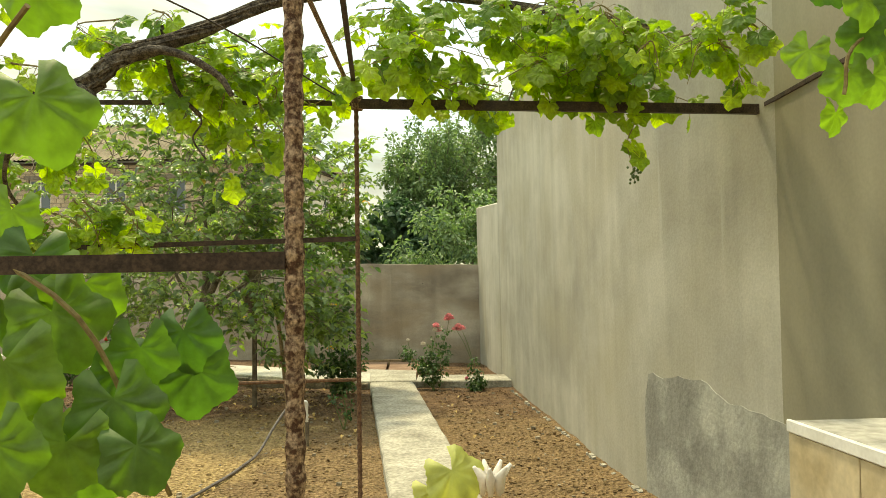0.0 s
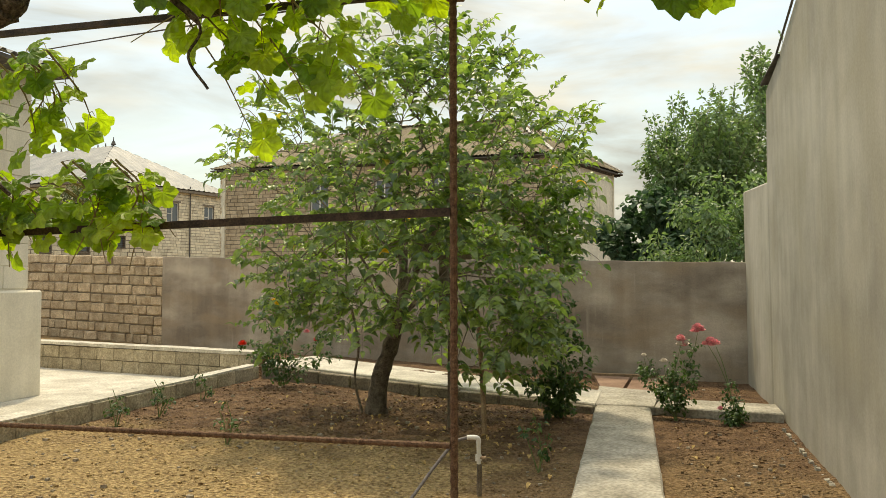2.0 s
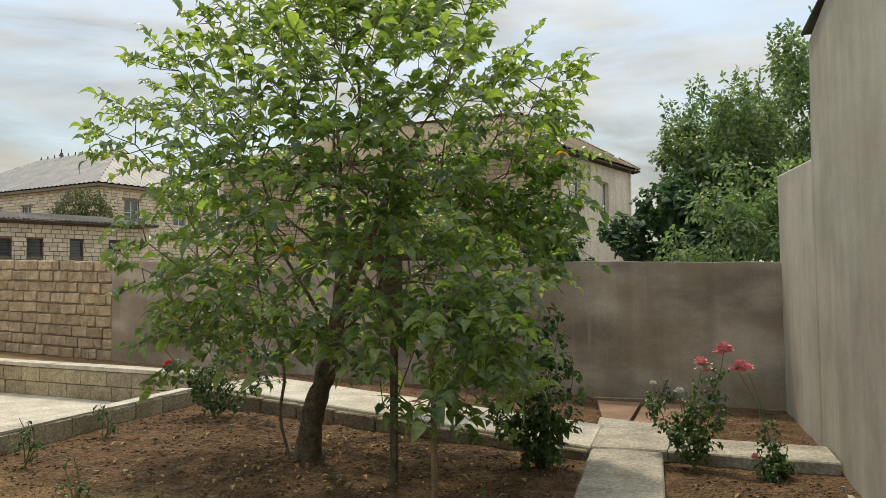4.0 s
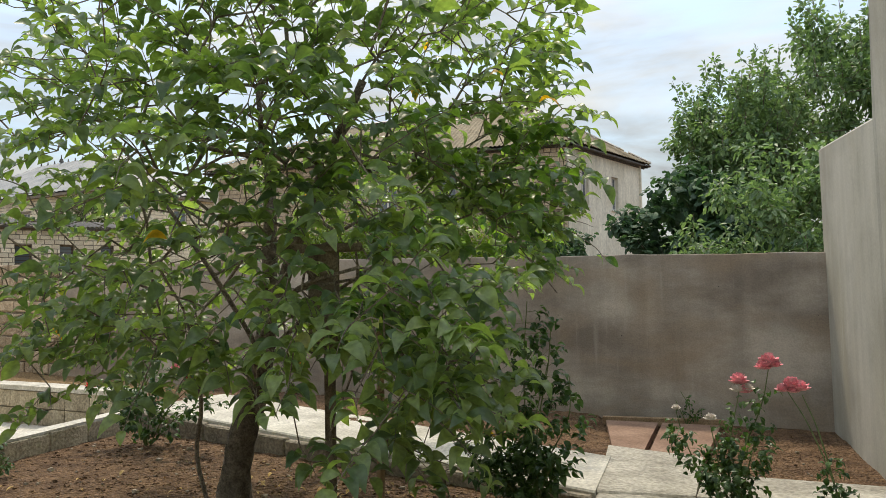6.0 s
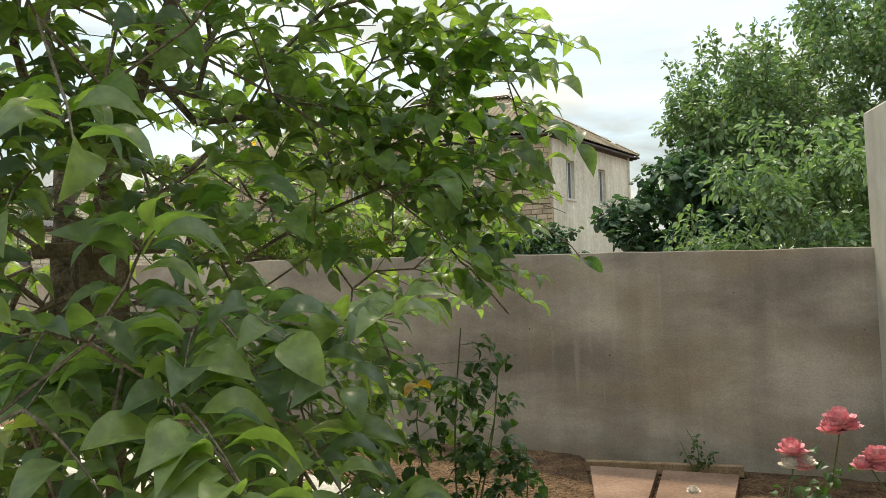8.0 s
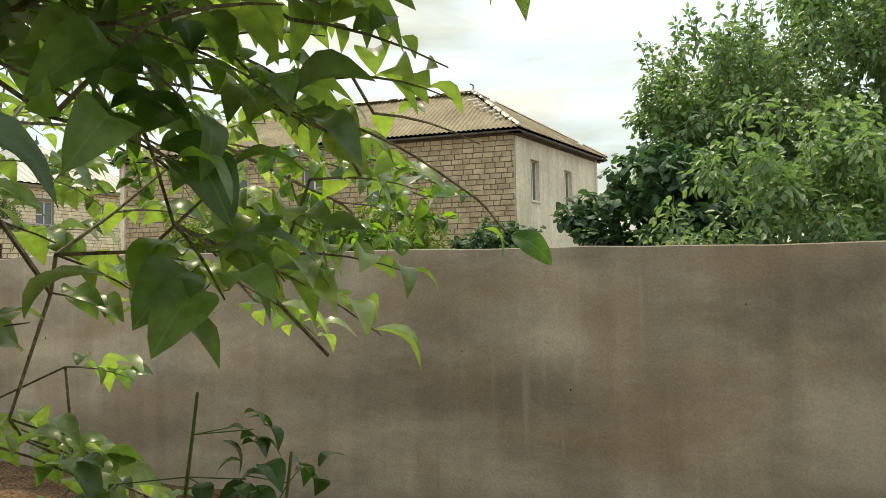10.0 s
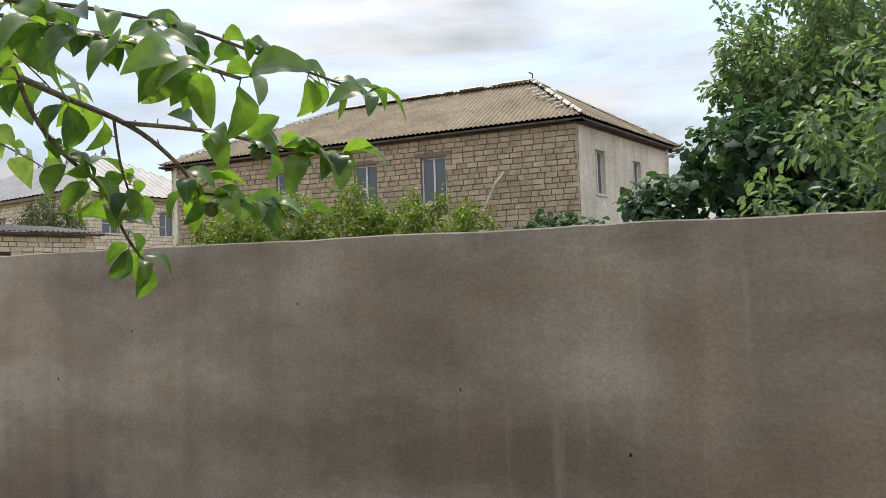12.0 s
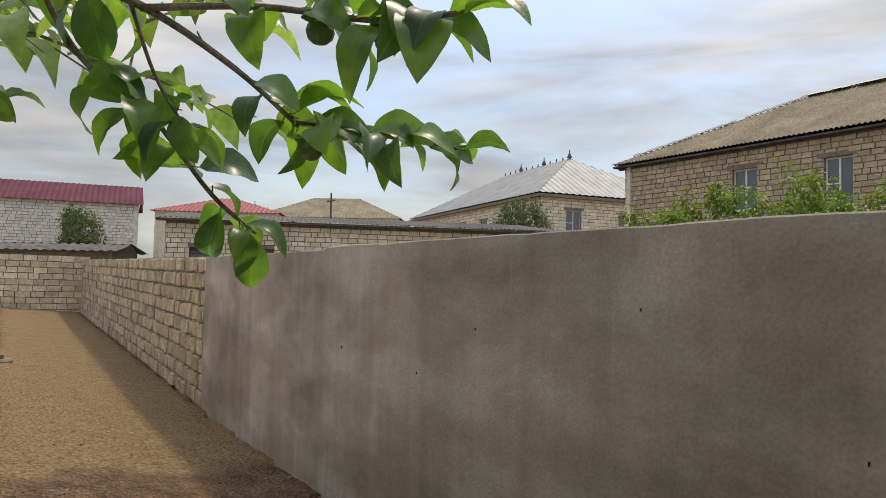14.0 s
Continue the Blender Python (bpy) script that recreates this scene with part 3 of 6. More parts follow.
def right_wall():
    """Tall rendered wall along the garden's side, with a lower step at its far end and a flare near the house."""
    g = Geo()
    line = [(2.79, 15.06, 2.62), (2.83, 13.0, 2.51), (2.84, 12.95, 3.55), (2.82, 12.0, 3.60), (2.81, 9.5, 4.1), (2.79, 7.4, 4.5)]
    line += [(side_x(7.4 - 0.12 * i), 7.4 - 0.12 * i, 4.5 + 0.025 * i) for i in range(1, 20)] + [(3.05, 4.0, 5.0), (3.05, -4.0, 5.0)]
    # the wall leans in very slightly towards its top
    for x, y, z in line:
        for t in (-0.3, 0.8, z - 0.02):
            g.v.append((x - 0.012 * max(0, t), y, t))
        g.v.append((x - 0.012 * z + 0.02, y, z))
        g.v.append((x + 0.3, y, z))
        g.v.append((x + 0.3, y, -0.3))
    n = len(line)
    for i in range(n - 1):
        for k in range(5):
            a, b = i * 6 + k, (i + 1) * 6 + k
            g.f.append((a, b, b + 1, a + 1))
    g.f.append(tuple(range(5, -1, -1)))
    g.f.append(tuple((n - 1) * 6 + k for k in range(6)))
    ob = g.make("wall_right", M_PLASTER_RIGHT)
    tagged(ob, "tall pale grey cement-rendered wall, streaked, stepped at its end", "wall", kind="structure")
    # rough grey repair patch low on the wall
    p = Geo()
    edge = []
    for i in range(27):
        k = i / 26
        y = 6.85 - 1.62 * k
        top = float(np.interp(k, (0, 0.02, 0.25, 0.45, 0.56, 0.8, 1.0), (0.60, 0.77, 0.80, 0.82, 0.73, 0.71, 0.68))) + 0.03 * noise.noise((k * 9, 1, 0)) + 0.02 * noise.noise((k * 31, 1, 0))
        edge.append((y, top))
    for y, top in edge:
        x = side_x(y)
        p.v += [(x - 0.006, y, -0.05), (x - 0.0072 * top - 0.007 - 0.003 * noise.noise((y * 5, 2, 0)), y, top * 0.6), (x - 0.004 - 0.012 * top, y, top), (x + 0.02, y, top - 0.004)]
    for i in range(26):
        for k in range(3):
            a, b = i * 4 + k, (i + 1) * 4 + k
            p.f.append((a, a + 1, b + 1, b))
    p.f.append((0, 3, 2, 1))
    p.make("render_patch", M_PLASTER_PATCH, ob, "rough darker grey cement repair patch")
    q = Geo()
    for y0, y1 in ((5.45, 5.0), (5.0, 3.0), (3.0, 1.0), (1.0, -3.5)):
        x0 = 3.03 + (5.5 - y0) * 0.013
        q.add([(3.025, y0, -0.1), (3.025, y1, -0.1), (3.025 - 0.05, y1, 4.6), (3.025 - 0.05, y0, 4.6), (3.05, y0, -0.1), (3.05, y1, -0.1), (3.05, y1, 4.6), (3.05, y0, 4.6)],
              [(0, 1, 2, 3), (0, 3, 7, 4), (1, 5, 6, 2), (3, 2, 6, 7)])
    q.make("render_panel", M_PLASTER_OLIVE, ob, "smooth olive-toned cement render")
    f = Geo()
    f.box((2.74, 11.75, 3.603), (3.2, 13.0, 3.622), None, 0, 0.005)
    f.tube([(2.755, 13.0, 3.60), (2.755, 11.9, 3.63), (2.745, 9.0, 4.2), (2.73, 7.4, 4.5)], 0.011, 6)
    f.make("roof_edge", M_EAVE, ob, "dark metal roof edge along the wall top")
    w = Geo()
    random.seed(5)
    for i in range(60):
        y = random.uniform(6.4, 11.6)
        r = random.uniform(0.005, 0.018)
        w.box((side_x(y) - 0.05 - r, y - r * 1.6, -0.02), (side_x(y) - 0.05 + r, y + r * 1.6, r), None, 0.006)
    w.make("mortar_crumb", M_CONCRETE, ob, "pale crumbs of mortar along the foot of the wall")
    return ob


right_wall()


def path():
    """Narrow concrete path, its strips to both sides near the back wall, and the sunlit end."""
    g = Geo()
    rows = 60
    for i in range(rows + 1):
        y = -2.0 + (12.05 + 2.0) * i / rows
        xl = 1.13 - 0.031 * (y - 6.6)
        xr = xl + 0.565
        e1, e2 = 0.012 * noise.noise((y * 3, 1, 0)), 0.012 * noise.noise((y * 3, 9, 0))
        for x, z in ((xl + e1, -0.15), (xl + e1, 0.07), (xl + 0.015 + e1, 0.085), ((xl + xr) / 2, 0.09), (xr - 0.015 + e2, 0.083), (xr + e2, 0.068), (xr + e2, -0.15)):
            g.v.append((x, y, z + (0.004 * noise.noise((x * 4, y * 4, 3)) if z > 0 else 0)))
    for i in range(rows):
        for k in range(6):
            a, b = i * 7 + k, (i + 1) * 7 + k
            g.f.append((a, a + 1, b + 1, b))
    g.f.append(tuple(rows * 7 + k for k in range(6, -1, -1)))
    ob = g.make("path", M_CONCRETE)
    tagged(ob, "narrow worn grey concrete garden path", "path", kind="structure")

    def strip(name, near, far, z, mat, label):
        k = Geo()
        n = len(near)
        z_left, z_right = z if isinstance(z, tuple) else (z, z)
        for i, (a, b) in enumerate(zip(near, far)):
            z = z_left + (z_right - z_left) * i / (n - 1)
            j = 0.012 * noise.noise((a[0] * 3, a[1] * 3, 0))
            k.v += [(a[0], a[1] + j, -0.12), (a[0], a[1] + j, z - 0.012), (a[0], a[1] + j + 0.012, z), (b[0], b[1] - 0.012, z), (b[0], b[1], z - 0.012), (b[0], b[1], -0.12)]
        for i in range(n - 1):
            for q in range(5):
                a, b = i * 6 + q, (i + 1) * 6 + q
                k.f.append((a, a + 1, b + 1, b))
        k.f.append(tuple(range(6)))
        k.f.append(tuple((n - 1) * 6 + q for q in range(5, -1, -1)))
        o = k.make(name, mat)
        tagged(o, label, "paving", kind="structure")
        return o

    def lerp(a, b, n):
        return [(a[0] + (b[0] - a[0]) * i / n, a[1] + (b[1] - a[1]) * i / n) for i in range(n + 1)]

    strip("pavement_back", lerp((-3.85, 13.88), (0.96, 12.02), 30), lerp((-3.55, 14.9), (0.96, 13.05), 30), (0.215, 0.105), M_CONCRETE_LIGHT, "raised pale concrete walk beside the back wall")
    strip("pavement_junction", lerp((0.965, 12.06), (1.56, 12.06), 4), lerp((0.90, 13.5), (1.62, 13.2), 4), 0.098, M_CONCRETE, "pale concrete pad where the paths meet")
    strip("pavement_side", lerp((1.565, 12.08), (2.80, 11.98), 10), lerp((1.625, 12.72), (2.80, 12.60), 10), 0.09, M_CONCRETE, "short concrete strip to the side wall")
    d = Geo()
    n = 9
    for i in range(n):
        a = Vector((-3.87, 13.80, 0)).lerp(Vector((0.93, 11.95, 0)), i / n)
        b = Vector((-3.87, 13.80, 0)).lerp(Vector((0.93, 11.95, 0)), (i + 1) / n)
        w = (b - a).normalized()
        inn = Vector((-w.y, w.x, 0))
        m = Matrix(((w.x, inn.x, 0, a.x), (w.y, inn.y, 0, a.y), (0, 0, 1, 0), (0, 0, 0, 1)))
        s = Geo()
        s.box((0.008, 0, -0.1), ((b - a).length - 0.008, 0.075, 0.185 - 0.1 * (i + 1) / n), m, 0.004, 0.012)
        s.make("kerb_stone", M_KERB_SHADED, bpy.data.objects["pavement_back"])


path()


def slabs():
    g = Geo()
    for name, quad in (("slab", ((0.74, 14.9), (1.235, 14.85), (1.17, 13.47), (0.92, 13.60))), ("slab", ((1.275, 14.85), (1.80, 14.80), (1.62, 13.22), (1.215, 13.44)))):
        t = thing("paving_slab", (quad[0][0], quad[0][1], 0), "thin reddish stone slab lying by the back wall", "slab", "slabs by the back wall")
        k = Geo()
        k.add([(x, y, z) for z in (0.0, 0.055) for x, y in quad], [(3, 2, 1, 0), (4, 5, 6, 7), (0, 1, 5, 4), (1, 2, 6, 5), (2, 3, 7, 6), (3, 0, 4, 7)])
        k.make("slab", M_SLAB, t)
    r = Geo()
    r.box((0.70, 14.93, 0), (1.84, 14.985, 0.085), None, 0, 0.006)
    o = r.make("timber_batten", M_WOOD_RED)
    tagged(o, "long dark red timber batten against the wall foot", "batten")


slabs()


def block_variants(l, d, h, n=8, c=0.012, jit=0.005, mat=M_BLOCK, name="block"):
    out = []
    for i in range(n):
        g = Geo()
        g.box((0, 0, 0), (l, d, h), None, jit, c)
        out.append(g.mesh(name, mat))
    return out


def left_patio():
    """Concrete yard beside the bed, its stone kerb and the low retaining wall with a pale capping."""
    g = Geo()
    g.box((-30, -4, -0.35), (-4.05, 12.0, -0.08), None, 0, 0.01)
    o = g.make("pavement_yard", M_CONCRETE_LIGHT)
    tagged(o, "pale sunlit concrete yard", "paving", kind="structure")
    k = Geo()
    n = 24
    for i in range(n):
        x0, x1 = -30 + 25.95 * i / n, -30 + 25.95 * (i + 1) / n
        k.add([(x0, 11.98, -0.085), (x1, 11.98, -0.085), (x1, cap_y(x1) - 0.02, -0.085), (x0, cap_y(x0) - 0.02, -0.085)], [(0, 1, 2, 3)])
    k.make("yard_far_part", M_CONCRETE_LIGHT, o)
    kerb = thing("kerb", (-3.95, 9, 0), "kerb of rough limestone blocks with a pale top", "kerb", kind="structure")
    random.seed(11)
    y = -1.0
    vs = block_variants(1.0, 0.2, 0.27, 6, 0.014, 0.006, M_KERB, "kerb_stone")
    while y < 13.75:
        l = min(random.uniform(0.42, 0.56), 13.82 - y)
        b = new("kerb_stone", random.choice(vs))
        b.parent = kerb
        b.matrix_parent_inverse = Matrix.Translation(-kerb.location)
        x = -3.86 - 0.012 * (y - 9.7)
        b.matrix_basis = Matrix.Translation((x, y, -0.1 + random.uniform(-0.004, 0.004))) @ Matrix.Rotation(radians(90), 4, "Z") @ Matrix.Diagonal((l - 0.014, 1, 1, 1))
        y += l
    c = Geo()
    for i in range(40):
        y0, y1 = -1 + 14.75 * i / 40, -1 + 14.75 * (i + 1) / 40
        c.box((-4.07, y0, 0.168), (-3.868 - 0.012 * (y0 - 9.7), y1, 0.188 + 0.004 * noise.noise((y0, 0, 0))), None, 0.002)
    c.make("kerb_top", M_CONCRETE_LIGHT, kerb, "thin pale mortar top")
    wall = thing("retaining_wall", (-8, 14.6, 0), "low limestone retaining wall with a pale concrete capping", "wall", kind="structure")
    core = Geo()
    d = Vector((-1, 0.158, 0)).normalized()
    inn = Vector((0.158, 1, 0)).normalized()
    m = Matrix(((d.x, inn.x, 0, -4.10), (d.y, inn.y, 0, 13.98), (0, 0, 1, 0), (0, 0, 0, 1)))
    core.box((0, 0.012, -0.3), (23, 0.2, 0.295), m)
    core.make("core", M_MORTAR, wall)
    cap = Geo()
    for i in range(46):
        cap.box((i * 0.5, -0.02, 0.295 + 0.012 * i * 0.5 * 0.3), (i * 0.5 + 0.5, 0.24, 0.345 + 0.012 * i * 0.5 * 0.3), m, 0.003)
    cap.make("capping", M_CONCRETE_LIGHT, wall, "pale concrete capping")
    vs = block_variants(1.0, 0.05, 1.0, 6, 0.012, 0.006, M_KERB, "stone")
    for row, (z0, z1) in enumerate(((-0.09, 0.095), (0.105, 0.29))):
        s = random.uniform(-0.2, 0)
        while s < 12:
            l = random.uniform(0.34, 0.48)
            b = new("stone", random.choice(vs))
            b.parent = wall
            b.matrix_parent_inverse = Matrix.Translation(-wall.location)
            s0 = max(s, 0)
            b.matrix_basis = m @ Matrix.Translation((s0, -0.012 + random.uniform(0, 0.006), z0)) @ Matrix.Diagonal((s + l - s0 - 0.012, 1, z1 - z0, 1))
            s += l
    board = thing("rusty_beam", (-11.9, 15.7, 0.3), "short rusty steel beam resting on two stone blocks", "beam")
    b = Geo()
    b.box((-12.3, 15.35, 0.42), (-11.55, 15.47, 0.47), Matrix.Translation((0, 0, 0)), 0, 0.006)
    b.make("beam", M_RUST, board)
    for x in (-12.25, -11.75):
        t = Geo()
        t.box((x, 15.28, 0.2), (x + 0.35, 15.55, 0.42), None, 0.02, 0.03)
        t.make("stone_support", M_STONE, board)


left_patio()


def brick_garden_wall():
    """Unrendered run of the garden wall: nine courses of tan limestone blocks, then its return at the far end."""
    start = WALL_C + WALL_W * 10.46
    length, tilt = 18.9, 0.026
    inn = Vector((-WALL_W.y, WALL_W.x, 0))
    if inn.y < 0:
        inn = -inn
    ob = thing("garden_wall", (start.x, start.y, 0), "unrendered garden wall of tan limestone blocks in rough mortar", "garden wall", kind="structure")
    m = Matrix(((WALL_W.x, inn.x, 0, start.x), (WALL_W.y, inn.y, 0, start.y), (0, 0, 1, 0), (0, 0, 0, 1)))
    lean = m @ Matrix(((1, 0, 0, 0), (0, 1, 0, 0), (tilt, 0, 1, 0), (0, 0, 0, 1)))
    core = Geo()
    core.box((0.0, 0.03, -0.25), (length, 0.2, 1.79), lean)
    core.make("core", M_MORTAR, ob)
    random.seed(21)
    vs = block_variants(1.0, 0.1, 0.168, 10, 0.016, 0.011)
    rest = Geo()
    course = 0.1905
    count = 0
    for row in range(9):
        z = 0.125 + row * course
        s = -random.uniform(0, 0.25)
        while s < length:
            l = random.choice((0.19, 0.30, 0.36, 0.39, 0.39))
            s0, s1 = max(s, 0.0) + 0.008, min(s + l, length) - 0.014
            if s1 - s0 > 0.05:
                proud = random.uniform(-0.016, 0.010)
                if s0 < 9.5 and count < 290:
                    b = new("block", random.choice(vs))
                    b.parent = ob
                    b.matrix_parent_inverse = Matrix.Translation(-ob.location)
                    b.matrix_basis = m @ Matrix.Translation((s0, proud, z + tilt * (s0 + s1) / 2 + random.uniform(-0.004, 0.004))) @ Matrix.Diagonal((s1 - s0, 1, 1, 1))
                    count += 1
                else:
                    zz = z + tilt * (s0 + s1) / 2
                    rest.box((s0, proud, zz), (s1, 0.1, zz + 0.172), m, 0.008)
            s += l
    r = rest.make("blockwork", M_BLOCK, ob)
    tagged(r, kind="stuff")
    # return wall at the far end
    end = start + WALL_W * length
    back = -inn
    mr = Matrix(((back.x, WALL_W.x, 0, end.x), (back.y, WALL_W.y, 0, end.y), (0, 0, 1, 0), (0, 0, 0, 1)))
    t = thing("garden_wall_return", (end.x, end.y, 0.5), "crosswise garden wall of tan limestone blocks at the bed's end", "garden wall", kind="structure")
    c2 = Geo()
    c2.box((-0.2, 0.03, 0.2), (9, 0.2, 2.42), mr)
    c2.make("core", M_MORTAR, t)
    g = Geo()
    for row in range(10):
        z = 0.52 + row * course
        s = -random.uniform(0, 0.3)
        while s < 9:
            l = random.choice((0.30, 0.39, 0.39, 0.45))
            g.box((s + 0.012, random.uniform(-0.01, 0.012), z), (s + l - 0.012, 0.1, z + 0.170), mr, 0.008)
            s += l
    k = g.make("blockwork", M_BLOCK_SUNLIT, t)
    tagged(k, kind="stuff")


# ---- houses and sheds beyond the wall ----
def frame_on(p0, p1):
    """Local axes of a facade whose left end, seen from outside, is p0: along, inwards, up."""
    d = Vector((p1[0] - p0[0], p1[1] - p0[1], 0))
    length = d.length
    d.normalize()
    return Matrix(((d.x, -d.y, 0, p0[0]), (d.y, d.x, 0, p0[1]), (0, 0, 1, 0), (0, 0, 0, 1))), length


def facade(parent, p0, p1, z0, z1, holes, block_mat, course=0.2, blen=0.4, rendered=None, thick=0.32, from_z=None):
    """A wall with openings that go through it; block-built walls get single proud blocks, joined."""
    m, length = frame_on(p0, p1)
    cuts = sorted(holes)
    mat = rendered or M_MORTAR
    s = 0.0
    for a0, a1, b0, b1 in cuts:
        for lo, hi in (((s, 0.012, z0), (a0, thick, z1)), ((a0, 0.012, z0), (a1, thick, b0)), ((a0, 0.012, b1), (a1, thick, z1))):
            Geo().box(lo, hi, m).make("wall", mat, parent)
        s = a1
    Geo().box((s, 0.012, z0), (length, thick, z1), m).make("wall", mat, parent)
    if not rendered:
        g = Geo()
        z = from_z if from_z is not None else z0
        row = 0
        while z + course <= z1 + 0.01:
            s = -random.uniform(0, blen)
            while s < length:
                l = random.choice((0.62, 0.85, 1.0, 1.0, 1.0)) * blen
                a, b = max(s, 0.0), min(s + l, length)
                pieces = [(a, b)]
                for a0, a1, b0, b1 in cuts:
                    if z < b1 - 0.03 and z + course > b0 + 0.03:
                        nxt = []
                        for (u, w) in pieces:
                            if w <= a0 or u >= a1:
                                nxt.append((u, w))
                            else:
                                if u < a0:
                                    nxt.append((u, a0))
                                if w > a1:
                                    nxt.append((a1, w))
                        pieces = nxt
                for (u, w) in pieces:
                    if w - u > 0.05:
                        g.box((u + 0.017, random.uniform(-0.03, -0.004), z + 0.016), (w - 0.017, 0.06, z + course - 0.016), m, 0.010)
                s += l
            z += course
            row += 1
        k = g.make("blockwork", block_mat, parent)
        tagged(k, kind="stuff")
    return m, length


def window(parent, m, a0, a1, b0, b1, leaves=2, lintel=True, transom=False, bars=False, mat=None, inset=0.10):
    """A window in an opening: frame, sashes, panes, sill, lintel."""
    w = Geo()
    t = 0.055
    mat = mat or M_WINDOW_FRAME
    fr = Geo()
    for q in (((a0, inset, b0), (a0 + t, inset + 0.07, b1)), ((a1 - t, inset, b0), (a1, inset + 0.07, b1)), ((a0 + t, inset, b0), (a1 - t, inset + 0.07, b0 + t)), ((a0 + t, inset, b1 - t), (a1 - t, inset + 0.07, b1))):
        fr.box(q[0], q[1], m)
    win = fr.make("window", mat, parent)
    step = (a1 - a0) / leaves
    for i in range(leaves):
        if i:
            mu = Geo().box((a0 + i * step - t * 0.6, inset - 0.005, b0 + t), (a0 + i * step + t * 0.6, inset + 0.07, b1 - t), m)
            mu.make("mullion", mat, win)
        pane = Geo().box((a0 + i * step + t * 0.5, inset + 0.03, b0 + t * 0.5), (a0 + (i + 1) * step - t * 0.5, inset + 0.04, b1 - t * 0.5), m)
        pane.make("pane", M_GLASS, win)
    if transom:
        Geo().box((a0 + t, inset - 0.004, b0 + (b1 - b0) * 0.42), (a0 + step, inset + 0.06, b0 + (b1 - b0) * 0.42 + 0.05), m).make("transom", mat, win)
    if bars:
        k = Geo()
        for i in range(1, 5):
            z = b0 + (b1 - b0) * i / 5
            k.box((a0, inset - 0.06, z - 0.012), (a1, inset - 0.04, z + 0.012), m)
        k.make("window_bars", M_RUST_DARK, win)
    Geo().box((a0 - 0.04, -0.04, b0 - 0.06), (a1 + 0.04, inset + 0.02, b0 - 0.004), m).make("window_sill", M_WINDOW_FRAME if not bars else M_MORTAR, win)
    if lintel:
        Geo().box((a0 - 0.22, -0.028, b1 + 0.004), (a1 + 0.22, 0.08, b1 + 0.17), m, 0.008).make("lintel", M_MORTAR, win)
    # added panel behind the panes, its black colour standing for the unlit room
    Geo().box((a0 - 0.01, 0.30, b0 - 0.01), (a1 + 0.01, 0.34, b1 + 0.01), m).make("dark_room", M_SHADE_BLACK, win)


def corrugated(name, parent, e0, e1, t0, t1, mat, pitch=0.18, amp=0.025, rows=5, ribs=False):
    """A roof slope from eave e0-e1 up to ridge t0-t1; its ends are cut along the hips."""
    e0, e1, t0, t1 = (Vector(p) for p in (e0, e1, t0, t1))
    along = e1 - e0
    L = along.length
    a = along / L
    ul, ur = (t0 - e0).dot(a) / L, (t1 - e0).dot(a) / L
    up = (t0 - e0) - a * (t0 - e0).dot(a)
    nrm = a.cross(up).normalized()
    if nrm.z < 0:
        nrm = -nrm
    n = int(L / pitch) * (4 if not ribs else 5)
    g = Geo()
    for i in range(n + 1):
        u = i / n
        k = min(1.0, u / max(ul, 1e-4), (1 - u) / max(1 - ur, 1e-4))
        if ribs:
            h = amp * (1.0 if i % 5 in (0, 1) else 0.0)
        else:
            h = amp * math.sin(2 * math.pi * u * L / pitch)
        for r in range(rows + 1):
            p = e0 + along * u + up * (k * r / rows) + nrm * (h + (0.012 if r % 2 else 0))
            g.v.append(tuple(p))
    for i in range(n):
        for r in range(rows):
            q, b = i * (rows + 1) + r, (i + 1) * (rows + 1) + r
            g.f.append((q, b, b + 1, q + 1))
    return g.make(name, mat, parent)


